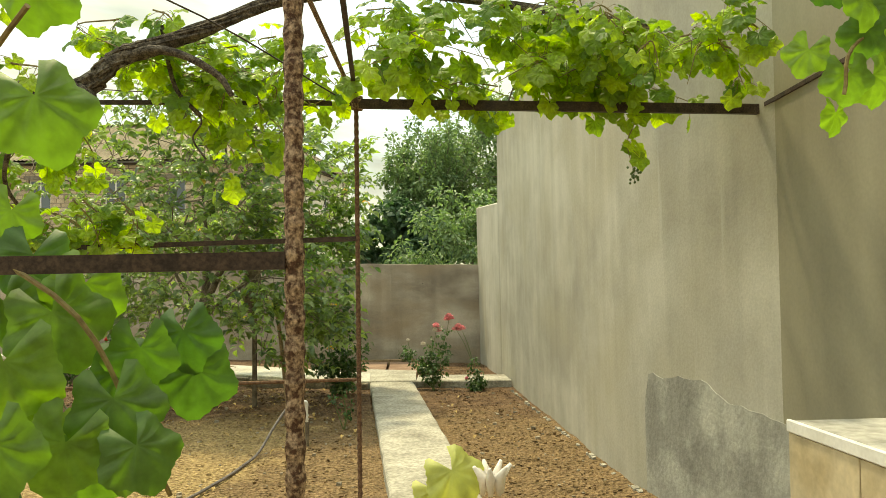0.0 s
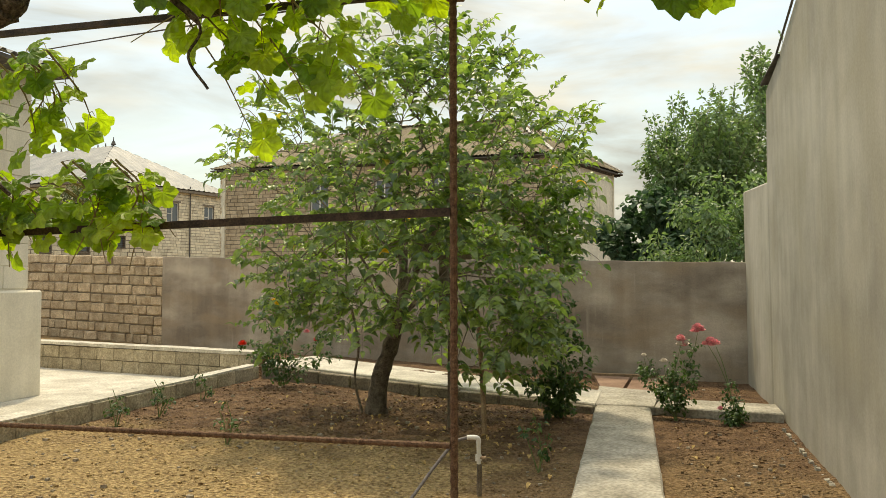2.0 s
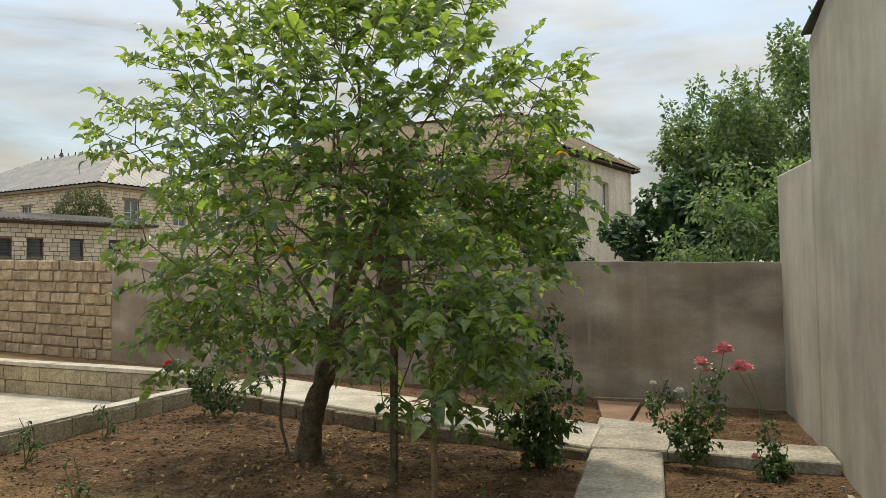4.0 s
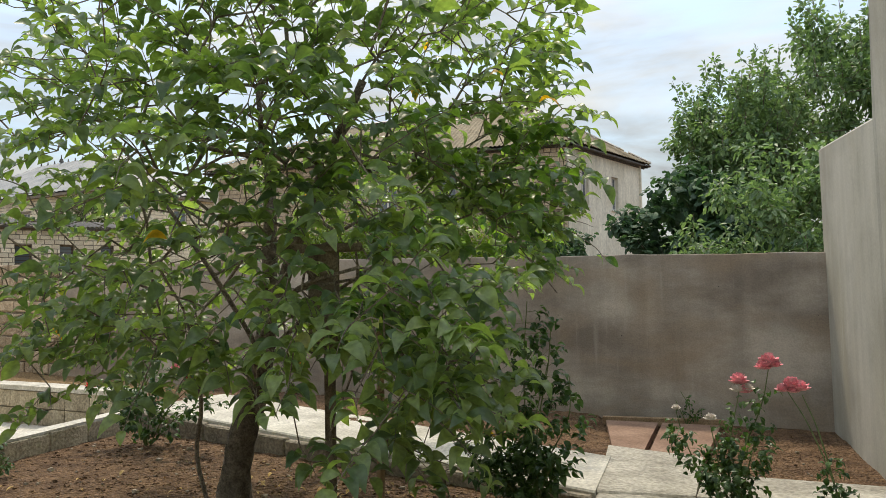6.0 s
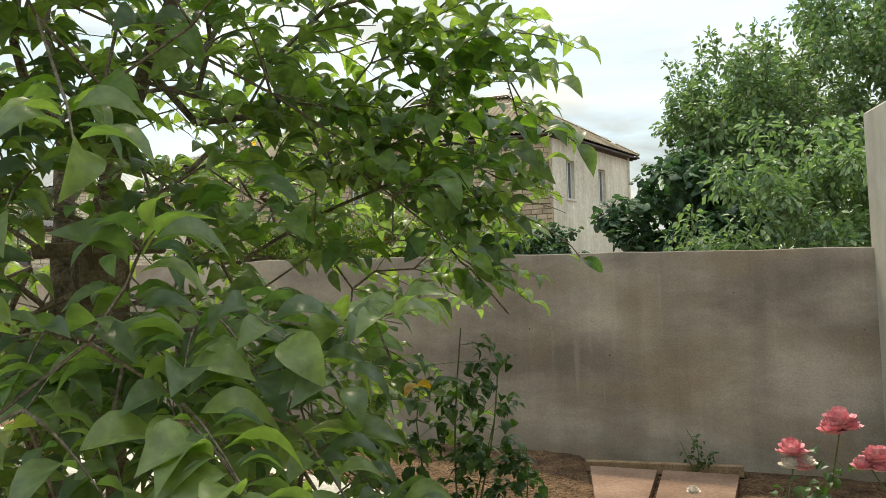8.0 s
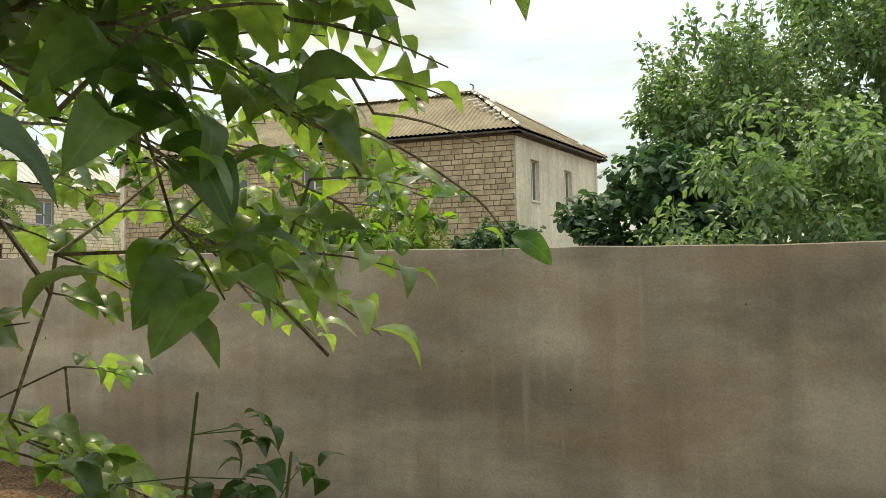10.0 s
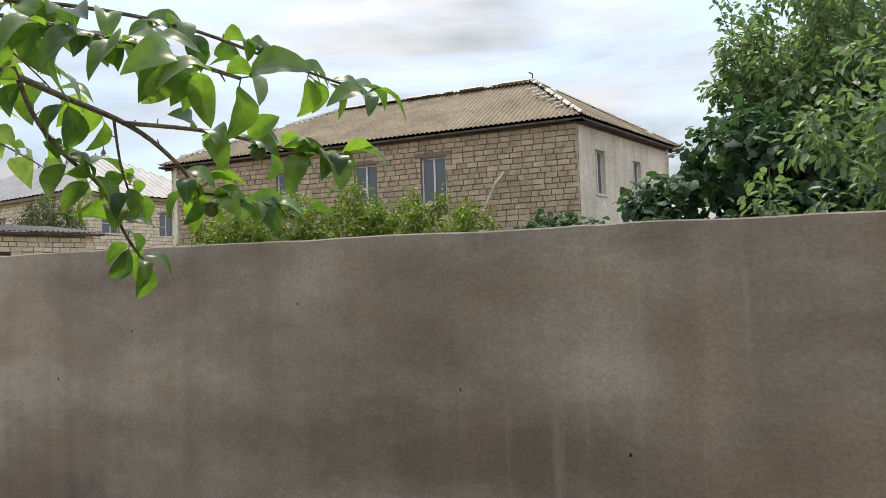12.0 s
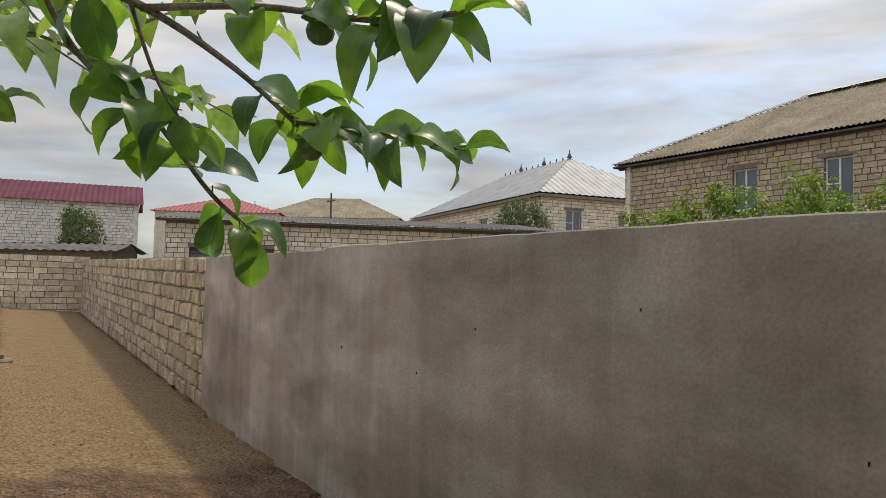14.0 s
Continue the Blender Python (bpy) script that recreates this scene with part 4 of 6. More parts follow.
def brown_house():
    """Two-storey block house with a hipped corrugated roof."""
    A, L, E = Vector((-2.863, 37.74, 0)), Vector((-19.67, 39.126, 0)), Vector((-0.453, 45.256, 0))
    B = L + (E - A)
    top = 6.78
    t = thing("house", (-10, 42, 0), "block-built two-storey house with a brown corrugated hip roof", "house")
    flen = (A - L).length
    holes = [(flen - 5.61, flen - 4.66, 4.46, 6.08), (flen - 8.30, flen - 7.36, 4.55, 6.05), (flen - 11.72, flen - 10.74, 4.60, 6.06)]
    random.seed(31)
    m, _ = facade(t, L, A, -0.1, top, holes, M_BLOCK_BROWN, 0.19, 0.42, from_z=1.58)
    window(t, m, *holes[0])
    window(t, m, *holes[1], transom=True)
    window(t, m, *holes[2], transom=True)
    sh = [(1.26, 1.98, 4.5, 6.0), (4.32, 5.05, 4.5, 5.95)]
    ms, sl = facade(t, A, E, -0.1, top, sh, None, rendered=M_HOUSE_PLASTER)
    for h in sh:
        window(t, ms, *h, lintel=False, inset=0.14)
    facade(t, E, B, -0.1, top, [], None, rendered=M_HOUSE_PLASTER)
    facade(t, B, L, -0.1, top, [], None, rendered=M_HOUSE_PLASTER)
    o = 0.34
    uA, uE = (A - L).normalized(), (E - A).normalized()
    c = [p + Vector((0, 0, 6.9)) for p in (L - uA * o - uE * o, A + uA * o - uE * o, E + uA * o + uE * o, B - uA * o + uE * o)]
    r0, r1 = Vector((-13.7, 42.5, 9.2)), Vector((-5.15, 41.79, 9.3))
    corrugated("roof_slope", t, c[0], c[1], r0, r1, M_ROOF)
    corrugated("roof_slope", t, c[1], c[2], r1, r1, M_ROOF)
    corrugated("roof_slope", t, c[2], c[3], r1, r0, M_ROOF)
    corrugated("roof_slope", t, c[3], c[0], r0, r0, M_ROOF)
    random.seed(3)
    for a, b, w in ((r0, r1, 0.15), (r1, c[1], 0.11), (r1, c[2], 0.06), (r0, c[0], 0.07)):
        n = 26
        for i in range(n):
            p, q = a.lerp(b, i / n) + Vector((0, 0, 0.05)), a.lerp(b, (i + 1) / n) + Vector((0, 0, 0.05))
            if random.random() < 0.85:
                d = (q - p).normalized()
                s = d.cross(Vector((0, 0, 1))).normalized()
                k = w * random.uniform(0.6, 1.2)
                rd = Geo()
                rd.add([p - s * k + Vector((0, 0, 0.0)), p + s * k, q + s * k, q - s * k, p + Vector((0, 0, 0.08)), q + Vector((0, 0, 0.08))], [(0, 4, 5, 3), (1, 2, 5, 4), (0, 1, 4), (3, 5, 2)])
                rd.make("ridge_mortar", M_WHITE_MORTAR, t, "crumbling white ridge mortar")
    # white mortar dabs beside the hip
    for i in range(7):
        p = r1.lerp(c[1], 0.25 + 0.09 * i)
        d = (c[0] - c[1]).normalized()
        w = (r0 - c[0]).normalized()
        a = p + d * random.uniform(0.10, 0.3) + Vector((0, 0, 0.05))
        b = a + d * random.uniform(0.2, 0.45) + Vector((0, -0.08, -0.05))
        Geo().tube([a, b], 0.045, 5).make("mortar_dab", M_WHITE_MORTAR, t)
    ev = Geo()
    for a, b in ((c[0], c[1]), (c[1], c[2]), (c[2], c[3]), (c[3], c[0])):
        m2, l2 = frame_on(a, b)
        ev.box((0, 0.05, 6.76), (l2, 0.5, 6.82), m2)
        ev.box((0.1, 0.30, 6.68), (l2 - 0.1, 0.36, 6.74), m2)
    ev.make("eave_board", M_EAVE, t, "dark boarded eaves")
    Geo().box((flen - 3.25, -0.06, 4.2), (flen - 3.18, -0.02, 4.3), m).make("pipe_clip", M_EAVE, t)
    pipe = Geo().tube([m @ Vector((flen - 2.5, -0.10, 5.32)), m @ Vector((flen - 2.75, -0.3, 4.95)), m @ Vector((flen - 3.28, -0.12, 4.05))], 0.045, 7)
    pipe.make("stove_pipe", M_WHITE_MORTAR, t, "bent pale pipe slanting on the wall")
    Geo().tube([r1, r1 + Vector((0.02, 0, 0.28)), r1 + Vector((-0.12, 0, 0.36))], 0.03, 6).make("finial", M_EAVE, t)


def tin_house():
    """Pale block house with a standing-seam tin hip roof and small ridge ornaments."""
    C = Vector((-38.1, 52.8, 0))
    l, r = Vector((-0.97, 0.25, 0)).normalized(), Vector((0.25, 0.97, 0)).normalized()
    Lp, Rp = C + l * 24, C + r * 13
    t = thing("house", (-42, 58, 0), "pale limestone block house with a silvery tin hip roof", "house")
    top = 8.5
    random.seed(41)
    hr = [(2.1, 3.35, 6.0, 7.6), (6.6, 7.8, 5.95, 7.55), (10.6, 11.7, 5.9, 7.5)]
    mr, _ = facade(t, C, Rp, -0.1, top, hr, M_BLOCK_PALE, 0.24, 0.55, from_z=2.5)
    for h in hr:
        window(t, mr, *h, leaves=2, transom=True)
    hl = [(24 - 5.2, 24 - 4.1, 5.9, 7.4), (24 - 9.4, 24 - 8.3, 5.9, 7.4), (24 - 13.5, 24 - 12.4, 5.9, 7.4)]
    ml, _ = facade(t, Lp, C, -0.1, top, hl, M_BLOCK_PALE, 0.24, 0.55, from_z=2.5)
    for h in hl:
        window(t, ml, *h)
    facade(t, Rp, Rp + l * 24, -0.1, top, [], None, rendered=M_HOUSE_PLASTER)
    facade(t, Rp + l * 24, Lp, -0.1, top, [], None, rendered=M_HOUSE_PLASTER)
    o = 0.4
    z = Vector((0, 0, 8.7))
    c = [Lp + l * o - r * o + z, C - l * o - r * o + z, Rp - l * o + r * o + z, Rp + l * (24 + o) + r * o + z]
    r1 = C + l * 6.5 + r * 6.5 + Vector((0, 0, 12.6))
    r0 = C + l * 17.5 + r * 6.5 + Vector((0, 0, 12.6))
    for e0, e1, a, b in ((c[0], c[1], r0, r1), (c[1], c[2], r1, r1), (c[2], c[3], r1, r0), (c[3], c[0], r0, r0)):
        corrugated("roof_slope", t, e0, e1, a, b, M_ROOF_TIN, 0.55, 0.05, 1, ribs=True)
    ev = Geo()
    for a, b in ((c[0], c[1]), (c[1], c[2])):
        m2, l2 = frame_on(a, b)
        ev.box((0, 0.02, 8.42), (l2, 0.46, 8.62), m2)
    ev.make("cornice", M_MORTAR, t, "grey moulded cornice")
    for i in range(12):
        fi = Geo()
        p = r1.lerp(r0, i / 11)
        h = 0.3 if i % 4 else 0.75
        fi.tube([p - Vector((0, 0, 0.1)), p + Vector((0, 0, h))], [0.09, 0.03], 6)
        if i % 4 == 0:
            fi.tube([p + Vector((0, 0, 0.1)), p + Vector((0, 0, 0.4))], [0.22, 0.1], 8)
        fi.make("ridge_ornament", M_EAVE, t, "small dark ridge ornament")
    Geo().tube([mr @ Vector((8.9, -0.15, 2)), mr @ Vector((8.9, -0.15, 9.0))], 0.06, 6).make("downpipe", M_EAVE, t)


def long_shed():
    """Long low block shed with a dark flat-pitched roof and barred windows."""
    a, b = Vector((-30.8, 24.2, 0)), Vector((-23.4, 38.8, 0))
    t = thing("shed", (-28, 31, 0), "long low shed of cream blocks with a thin dark roof", "shed")
    random.seed(51)
    holes = [(0.95, 2.1, 2.5, 3.15), (3.6, 4.3, 2.6, 3.15), (9.5, 10.12, 2.62, 3.42), (10.75, 11.42, 2.62, 3.45), (12.6, 13.2, 2.65, 3.48), (14.4, 14.98, 2.9, 3.5)]
    m, length = facade(t, a, b, -0.1, 4.2, holes, M_BLOCK_PALE, 0.2, 0.42, from_z=1.5)
    for h in holes:
        window(t, m, *h, leaves=1, lintel=False, bars=True, mat=M_WOOD_POST, inset=0.14)
    inn = Vector((m[0][1], m[1][1], 0))
    c, d = b + inn * 6, a + inn * 6
    facade(t, b, c, -0.1, 4.2, [], None, rendered=M_BLOCK_PALE)
    facade(t, d, a, -0.1, 4.2, [(1.2, 1.9, 2.6, 3.2)], M_BLOCK_PALE, 0.2, 0.42, from_z=1.5)
    u = (b - a).normalized()
    z0, z1 = Vector((0, 0, 4.30)), Vector((0, 0, 5.1))
    corrugated("roof_sheet", t, a - u * 0.4 - inn * 0.4 + z0, b + u * 0.4 - inn * 0.4 + z0, a - u * 0.4 + inn * 6.4 + z1, b + u * 0.4 + inn * 6.4 + z1, M_EAVE, 0.2, 0.03, 3)
    Geo().box((-0.35, -0.35, 4.19), (length + 0.35, 0.2, 4.27), m).make("eave_beam", M_EAVE, t)


def far_buildings():
    def hut(p0, p1, depth, z_eave, z_ridge, wall_mat, roof_mat, label, hip=False, blocks=True):
        p0, p1 = Vector((*p0, 0)), Vector((*p1, 0))
        m, length = frame_on(p0, p1)
        inn = Vector((m[0][1], m[1][1], 0))
        u = (p1 - p0).normalized()
        t = thing("house", ((p0 + p1) / 2), label, "house")
        q0, q1 = p0 + inn * depth, p1 + inn * depth
        if blocks:
            facade(t, p0, p1, -0.1, z_eave, [], wall_mat, 0.24, 0.5, from_z=z_eave - 3.4)
        else:
            facade(t, p0, p1, -0.1, z_eave, [], None, rendered=wall_mat)
        for a, b in ((p1, q1), (q1, q0), (q0, p0)):
            facade(t, a, b, -0.1, z_eave, [], None, rendered=wall_mat)
        e, k = Vector((0, 0, z_eave - 0.05)), Vector((0, 0, z_ridge))
        ins = depth / 2 if hip else -0.3
        r0, r1 = p0 + inn * depth / 2 + u * ins + k, p1 + inn * depth / 2 - u * ins + k
        o = 0.35
        c = [p0 - u * o - inn * o + e, p1 + u * o - inn * o + e, q1 + u * o + inn * o + e, q0 - u * o + inn * o + e]
        corrugated("roof_slope", t, c[0], c[1], r0, r1, roof_mat, 0.4, 0.03, 1)
        corrugated("roof_slope", t, c[2], c[3], r1, r0, roof_mat, 0.4, 0.03, 1)
        if hip:
            corrugated("roof_slope", t, c[1], c[2], r1, r1, roof_mat, 0.4, 0.03, 1)
            corrugated("roof_slope", t, c[3], c[0], r0, r0, roof_mat, 0.4, 0.03, 1)
        else:
            for a, b, r in ((p1, q1, r1), (p0, q0, r0)):
                g = Geo()
                g.add([a + e, b + e, r - Vector((0, 0, 0.05))], [(0, 1, 2)])
                g.make("gable", wall_mat, t)
        return t

    hut((-66.0, 20.2), (-62.2, 32.7), 7, 7.95, 9.7, M_BLOCK_WHITE, M_ROOF_RED, "white block building with a dark red sheet roof")
    hut((-66.0, 35.2), (-60.0, 43.5), 9, 8.0, 9.6, M_HOUSE_PLASTER, M_ROOF_BRIGHT, "distant house with a bright red hip roof", True, False)
    hut((-78, 50), (-68, 61.5), 10, 9.4, 12.0, M_HOUSE_PLASTER, M_ROOF, "distant house with a brown hip roof", True, False)
    hut((-36.8, 18.9), (-33.4, 22.9), 2.5, 3.0, 3.3, M_MORTAR, M_EAVE, "low lean-to with a dark sheet roof", False, False)
    p = thing("utility_pole", (-54.4, 45.4, 0), "slim dark utility pole with a crossarm", "pole")
    Geo().tube([(-54.4, 45.4, -0.1), (-54.4, 45.4, 9.4)], [0.12, 0.07], 7).make("pole", M_EAVE, p)
    Geo().box((-55.0, 45.35, 8.7), (-53.8, 45.45, 8.8)).make("crossarm", M_EAVE, p)


def cream_building():
    """House corner faced in cream limestone with a projecting plinth and a corrugated eave."""
    t = thing("house", (-8, 13, 0), "cream limestone-faced house corner with a plinth", "house")
    x0, x1, y0, y1 = -14.0, -6.17, 7.0, 11.9
    g = Geo()
    g.box((x0, y0, -0.1), (x1, y1, 4.1), None, 0, 0.01)
    g.make("wall", M_CLAD, t)
    p = Geo()
    p.box((x0, y0 - 0.12, -0.1), (x1 + 0.14, y1 + 0.12, 1.26), None, 0, 0.025)
    p.make("plinth", M_CLAD, t, "smooth cream plinth")
    # cladding courses as thin proud slabs
    z = 1.28
    row = 0
    while z < 4.0:
        h = 0.285
        y = y0 - (0.45 if row % 2 else 0.0)
        while y < y1 - 0.02:
            a, b = max(y, y0), min(y + 0.9, y1)
            k = Geo()
            k.box((x1 - 0.004, a + 0.003, z + 0.003), (x1 + 0.014, b - 0.003, z + h - 0.004), None, 0, 0.004)
            k.make("cladding_slab", M_CLAD, t)
            y += 0.9
        z += h
        row += 1
    corrugated("roof_edge", t, (-5.72, 12.15, 4.08), (-5.72, 6.6, 4.08), (-9, 12.15, 5.2), (-9, 6.6, 5.2), M_ROOF_TIN, 0.16, 0.025, 2)
    Geo().box((-6.2, 6.7, 4.0), (-5.76, 12.1, 4.05)).make("eave_board", M_EAVE, t)


def close_the_place():
    """Plain house wall behind the start of the walk."""
    g = Geo()
    g.box((-6.2, -4.2, -0.1), (3.3, -3.9, 4.5))
    tagged(g.make("wall_house", M_PLASTER_OLIVE), "plain rendered house wall", "wall", kind="structure")


brown_house()
tin_house()
long_shed()
far_buildings()
cream_building()
close_the_place()


def soil_crumbs():
    """Crumbs and clods lying on the dug soil."""
    random.seed(15)
    g = Geo()
    spots = [(1.74, 2.66, 5.6, 14.7, 2600), (-2.9, 0.93, 5.2, 12.4, 5200), (-8.2, -4.6, 13.0, 16.4, 1500)]
    for x0, x1, y0, y1, n in spots:
        for i in range(n):
            x, y = random.uniform(x0, x1), random.uniform(y0, y1)
            r = 0.004 + 0.011 * random.random() ** 3
            z = soil_height(x, y) + r * 0.2
            q = [Vector((x, y, z)) + Vector(d) * r * random.uniform(0.6, 1.3) for d in ((1, 0.2, 0), (0, 1, 0.1), (-1, 0, 0.1), (0.1, -1, 0), (0.1, 0.1, 0.8))]
            g.add(q, [(0, 1, 4), (1, 2, 4), (2, 3, 4), (3, 0, 4)])
    tagged(g.make("soil_crumb", M_SOIL), "loose crumbs of dry brown soil", "soil", kind="stuff")


soil_crumbs()


# ---- pergola of rusty bars ----
def ribbed(g, a, b, r):
    """A ribbed reinforcing bar."""
    a, b = Vector(a), Vector(b)
    n = max(4, int((b - a).length / (r * 1.5)))
    pts, rad = [], []
    for i in range(n + 1):
        pts.append(a.lerp(b, i / n))
        rad.append(r * (1.04 if i % 2 else 0.82))
    g.tube(pts, rad, 9)
    return g


def flat_bar(g, a, b, h, w):
    a, b = Vector(a), Vector(b)
    d = b - a
    m, _ = frame_on(a, b)
    up = Vector((0, 0, h / 2))
    s = Vector((-d.y, d.x, 0)).normalized() * (w / 2)
    g.add([a - up - s, a - up + s, a + up + s, a + up - s, b - up - s, b - up + s, b + up + s, b + up - s],
          [(0, 1, 2, 3), (7, 6, 5, 4), (0, 4, 5, 1), (1, 5, 6, 2), (2, 6, 7, 3), (3, 7, 4, 0)])
    return g


def pergola():
    t = thing("pergola", (0.96, 5.98, 0), "rusty steel-bar pergola carrying a grape vine", "pergola")
    ribbed(Geo(), (0.965, 5.98, -0.1), (0.955, 5.98, 2.37), 0.0135).make("post", M_RUST_BAR, t, "thin ribbed steel post")
    ribbed(Geo(), (0.945, 2.865, -0.1), (0.94, 2.865, 2.42), 0.015).make("post", M_RUST, t, "thick ribbed rusty steel post")
    ribbed(Geo(), (-3.45, 5.98, -0.1), (-3.45, 5.98, 2.37), 0.0135).make("post", M_RUST_BAR, t)
    ribbed(Geo(), (-3.45, 2.865, -0.1), (-3.45, 2.865, 2.42), 0.015).make("post", M_RUST, t)
    flat_bar(Geo(), (0.955, 5.97, 2.36), (3.03, 5.55, 2.255), 0.05, 0.03).make("beam", M_RUST_DARK, t, "dark square steel beam to the wall")
    flat_bar(Geo(), (0.97, 5.985, 2.365), (-3.46, 5.985, 2.35), 0.022, 0.022).make("top_bar", M_RUST_DARK, t)
    flat_bar(Geo(), (0.95, 5.975, 1.635), (-3.46, 5.975, 1.52), 0.026, 0.02).make("middle_bar", M_RUST_DARK, t)
    ribbed(Geo(), (0.95, 5.97, 0.888), (-3.46, 5.97, 0.84), 0.0105).make("lower_bar", M_RUST_BAR, t)
    flat_bar(Geo(), (0.93, 2.865, 1.445), (-3.46, 2.865, 1.40), 0.025, 0.025).make("middle_bar", M_RUST_DARK, t)
    flat_bar(Geo(), (0.955, 5.97, 2.37), (0.94, 2.865, 2.42), 0.02, 0.02).make("long_bar", M_RUST_DARK, t)
    Geo().tube([(0.95, 5.96, 2.38), (0.80, 4.7, 2.50), (0.6, 3.2, 2.7)], 0.011, 6).make("long_bar", M_RUST, t)
    flat_bar(Geo(), (3.0, 5.5, 2.27), (3.0, 2.5, 2.42), 0.02, 0.02).make("long_bar", M_RUST_DARK, t)
    Geo().box((0.93, 5.95, 2.33), (0.99, 6.01, 2.40), None, 0.003, 0.006).make("weld_plate", M_RUST, t)
    Geo().tube(curve_through([(0.9, 5.9, 2.36), (0.2, 4.9, 2.55), (-0.9, 4.2, 2.75)]), 0.004, 5).make("wire", M_RUST_DARK, t)
    Geo().tube(curve_through([(0.95, 5.98, 2.37), (-0.6, 6.8, 2.62), (-2.4, 7.9, 2.95)]), 0.004, 5).make("wire", M_RUST_DARK, t)
    return t


pergola()


def grape_vine():
    random.seed(61)
    t = thing("grape_vine", (-1.2, 5.0, 0), "old grape vine with gnarled bark and fresh green leaves", "vine")
    arm = [(-1.9, 4.7, 0.0), (-1.75, 4.8, 0.8), (-1.6, 4.95, 1.6), (-1.25, 5.15, 2.12), (-0.9, 5.3, 2.28), (-0.6, 5.38, 2.26), (-0.40, 5.4, 2.22), (-0.25, 5.4, 2.24)]
    c = curve_through(arm, 6)
    n = len(c)
    Geo().tube(c, [0.085 - 0.035 * i / n for i in range(n)], 12, 0.55).make("trunk", M_VINE, t, "gnarled shaggy grey-brown vine trunk", True)
    def shaggy(line, r0, r1, count):
        g = Geo()
        m = len(line)
        for s in range(count):
            ph, tw = random.uniform(0, 6.28), random.uniform(0.08, 0.25)
            pts, rad = [], []
            for i, q in enumerate(line):
                d = (line[min(i + 1, m - 1)] - line[max(i - 1, 0)]).normalized()
                u = d.orthogonal().normalized()
                w = d.cross(u)
                r = r0 + (r1 - r0) * i / m
                a = ph + tw * i
                pts.append(q + (u * math.cos(a) + w * math.sin(a)) * r * (0.95 + 0.12 * noise.noise((i * 0.9, s * 3.1, 1))))
                rad.append(max(0.0015, r * 0.27 * (1 + 0.8 * noise.noise((i * 0.6, s, 0)))))
            g.tube(pts, rad, 5, 0.6)
        g.make("bark_strand", M_VINE, t, "shaggy twisted bark strands")

    shaggy(c, 0.09, 0.055, 22)
    Geo().ball((-0.27, 5.4, 2.25), 0.075, 0.9, 8, 11).make("knot", M_VINE, t, "knotted old pruning head", True)
    arms = (
        ([(-0.33, 5.4, 2.25), (-0.20, 5.4, 2.34), (-0.11, 5.4, 2.43), (0.06, 5.42, 2.50), (0.30, 5.45, 2.60), (0.62, 5.5, 2.75), (1.1, 5.6, 2.84), (1.9, 5.7, 2.80), (2.5, 5.6, 2.68)], 0.046, 0.014),
        ([(-0.12, 5.4, 2.42), (0.05, 5.38, 2.47), (0.2, 5.38, 2.44), (0.34, 5.4, 2.36), (0.40, 5.42, 2.27)], 0.024, 0.012),
        ([(-0.9, 5.28, 2.30), (-1.3, 5.5, 2.42), (-1.9, 5.8, 2.45), (-2.6, 6.0, 2.4)], 0.035, 0.012),
        ([(-0.55, 5.38, 2.20), (-0.62, 5.5, 2.05), (-0.70, 5.65, 1.88), (-0.66, 5.85, 1.72)], 0.016, 0.007),
    )
    for pts, a, b in arms:
        q = curve_through(pts, 6)
        Geo().tube(q, [a + (b - a) * i / len(q) for i in range(len(q))], 9, 0.4).make("arm", M_VINE, t, "", True)
        if a > 0.03:
            shaggy(q, a, b, 9)
    leaves, canes, big = [], Geo(), lobed_leaf()

    def shoot(pts, count, size, spread=0.07):
        q = curve_through(pts, 5)
        canes.tube(q, [0.0045 - 0.003 * i / len(q) for i in range(len(q))], 5)
        for i in range(count):
            k = random.random() ** 0.85
            p = q[int(k * (len(q) - 1))]
            off = rand_dir() * spread
            off.z -= 0.02
            e = p + off
            canes.tube([p, (p + e) / 2 + Vector((0, 0, 0.012)), e], 0.0014, 3)
            d = (off.normalized() + Vector((random.uniform(-0.5, 0.5), random.uniform(-0.5, 0.3), -0.75))).normalized()
            up = Vector((random.uniform(-0.5, 0.5), -0.55 + random.uniform(-0.4, 0.4), 0.8))
            leaves.append((e, d, up, size * random.uniform(0.65, 1.2)))

    # over the beam towards the wall
    for i in range(30):
        x = random.uniform(1.0, 2.55)
        y = random.uniform(5.35, 6.0)
        z = random.uniform(2.42, 2.85)
        shoot([(x, y, z), (x + random.uniform(-0.2, 0.2), y + random.uniform(-0.1, 0.2), z + 0.03), (x + random.uniform(-0.3, 0.3), y + random.uniform(-0.1, 0.25), max(2.33, z - random.uniform(0.1, 0.3)))], 15, 0.125, 0.09)
    for i in range(14):
        x = random.uniform(2.15, 2.9)
        y = random.uniform(5.1, 5.7)
        z = random.uniform(2.4, 2.8)
        shoot([(x, y, z), (x + random.uniform(-0.15, 0.15), y, z + 0.03), (x + random.uniform(-0.25, 0.25), y + random.uniform(-0.1, 0.1), z - random.uniform(0.0, 0.2))], 11, 0.115, 0.085)
    for i in range(7):
        x = random.uniform(-1.7, 0.2)
        y = random.uniform(4.9, 5.8)
        z = random.uniform(2.2, 2.65)
        shoot([(x, y, z), (x + random.uniform(-0.2, 0.2), y, z - 0.03), (x + random.uniform(-0.25, 0.25), y + random.uniform(-0.1, 0.15), z - random.uniform(0.05, 0.22))], 11, 0.115, 0.085)
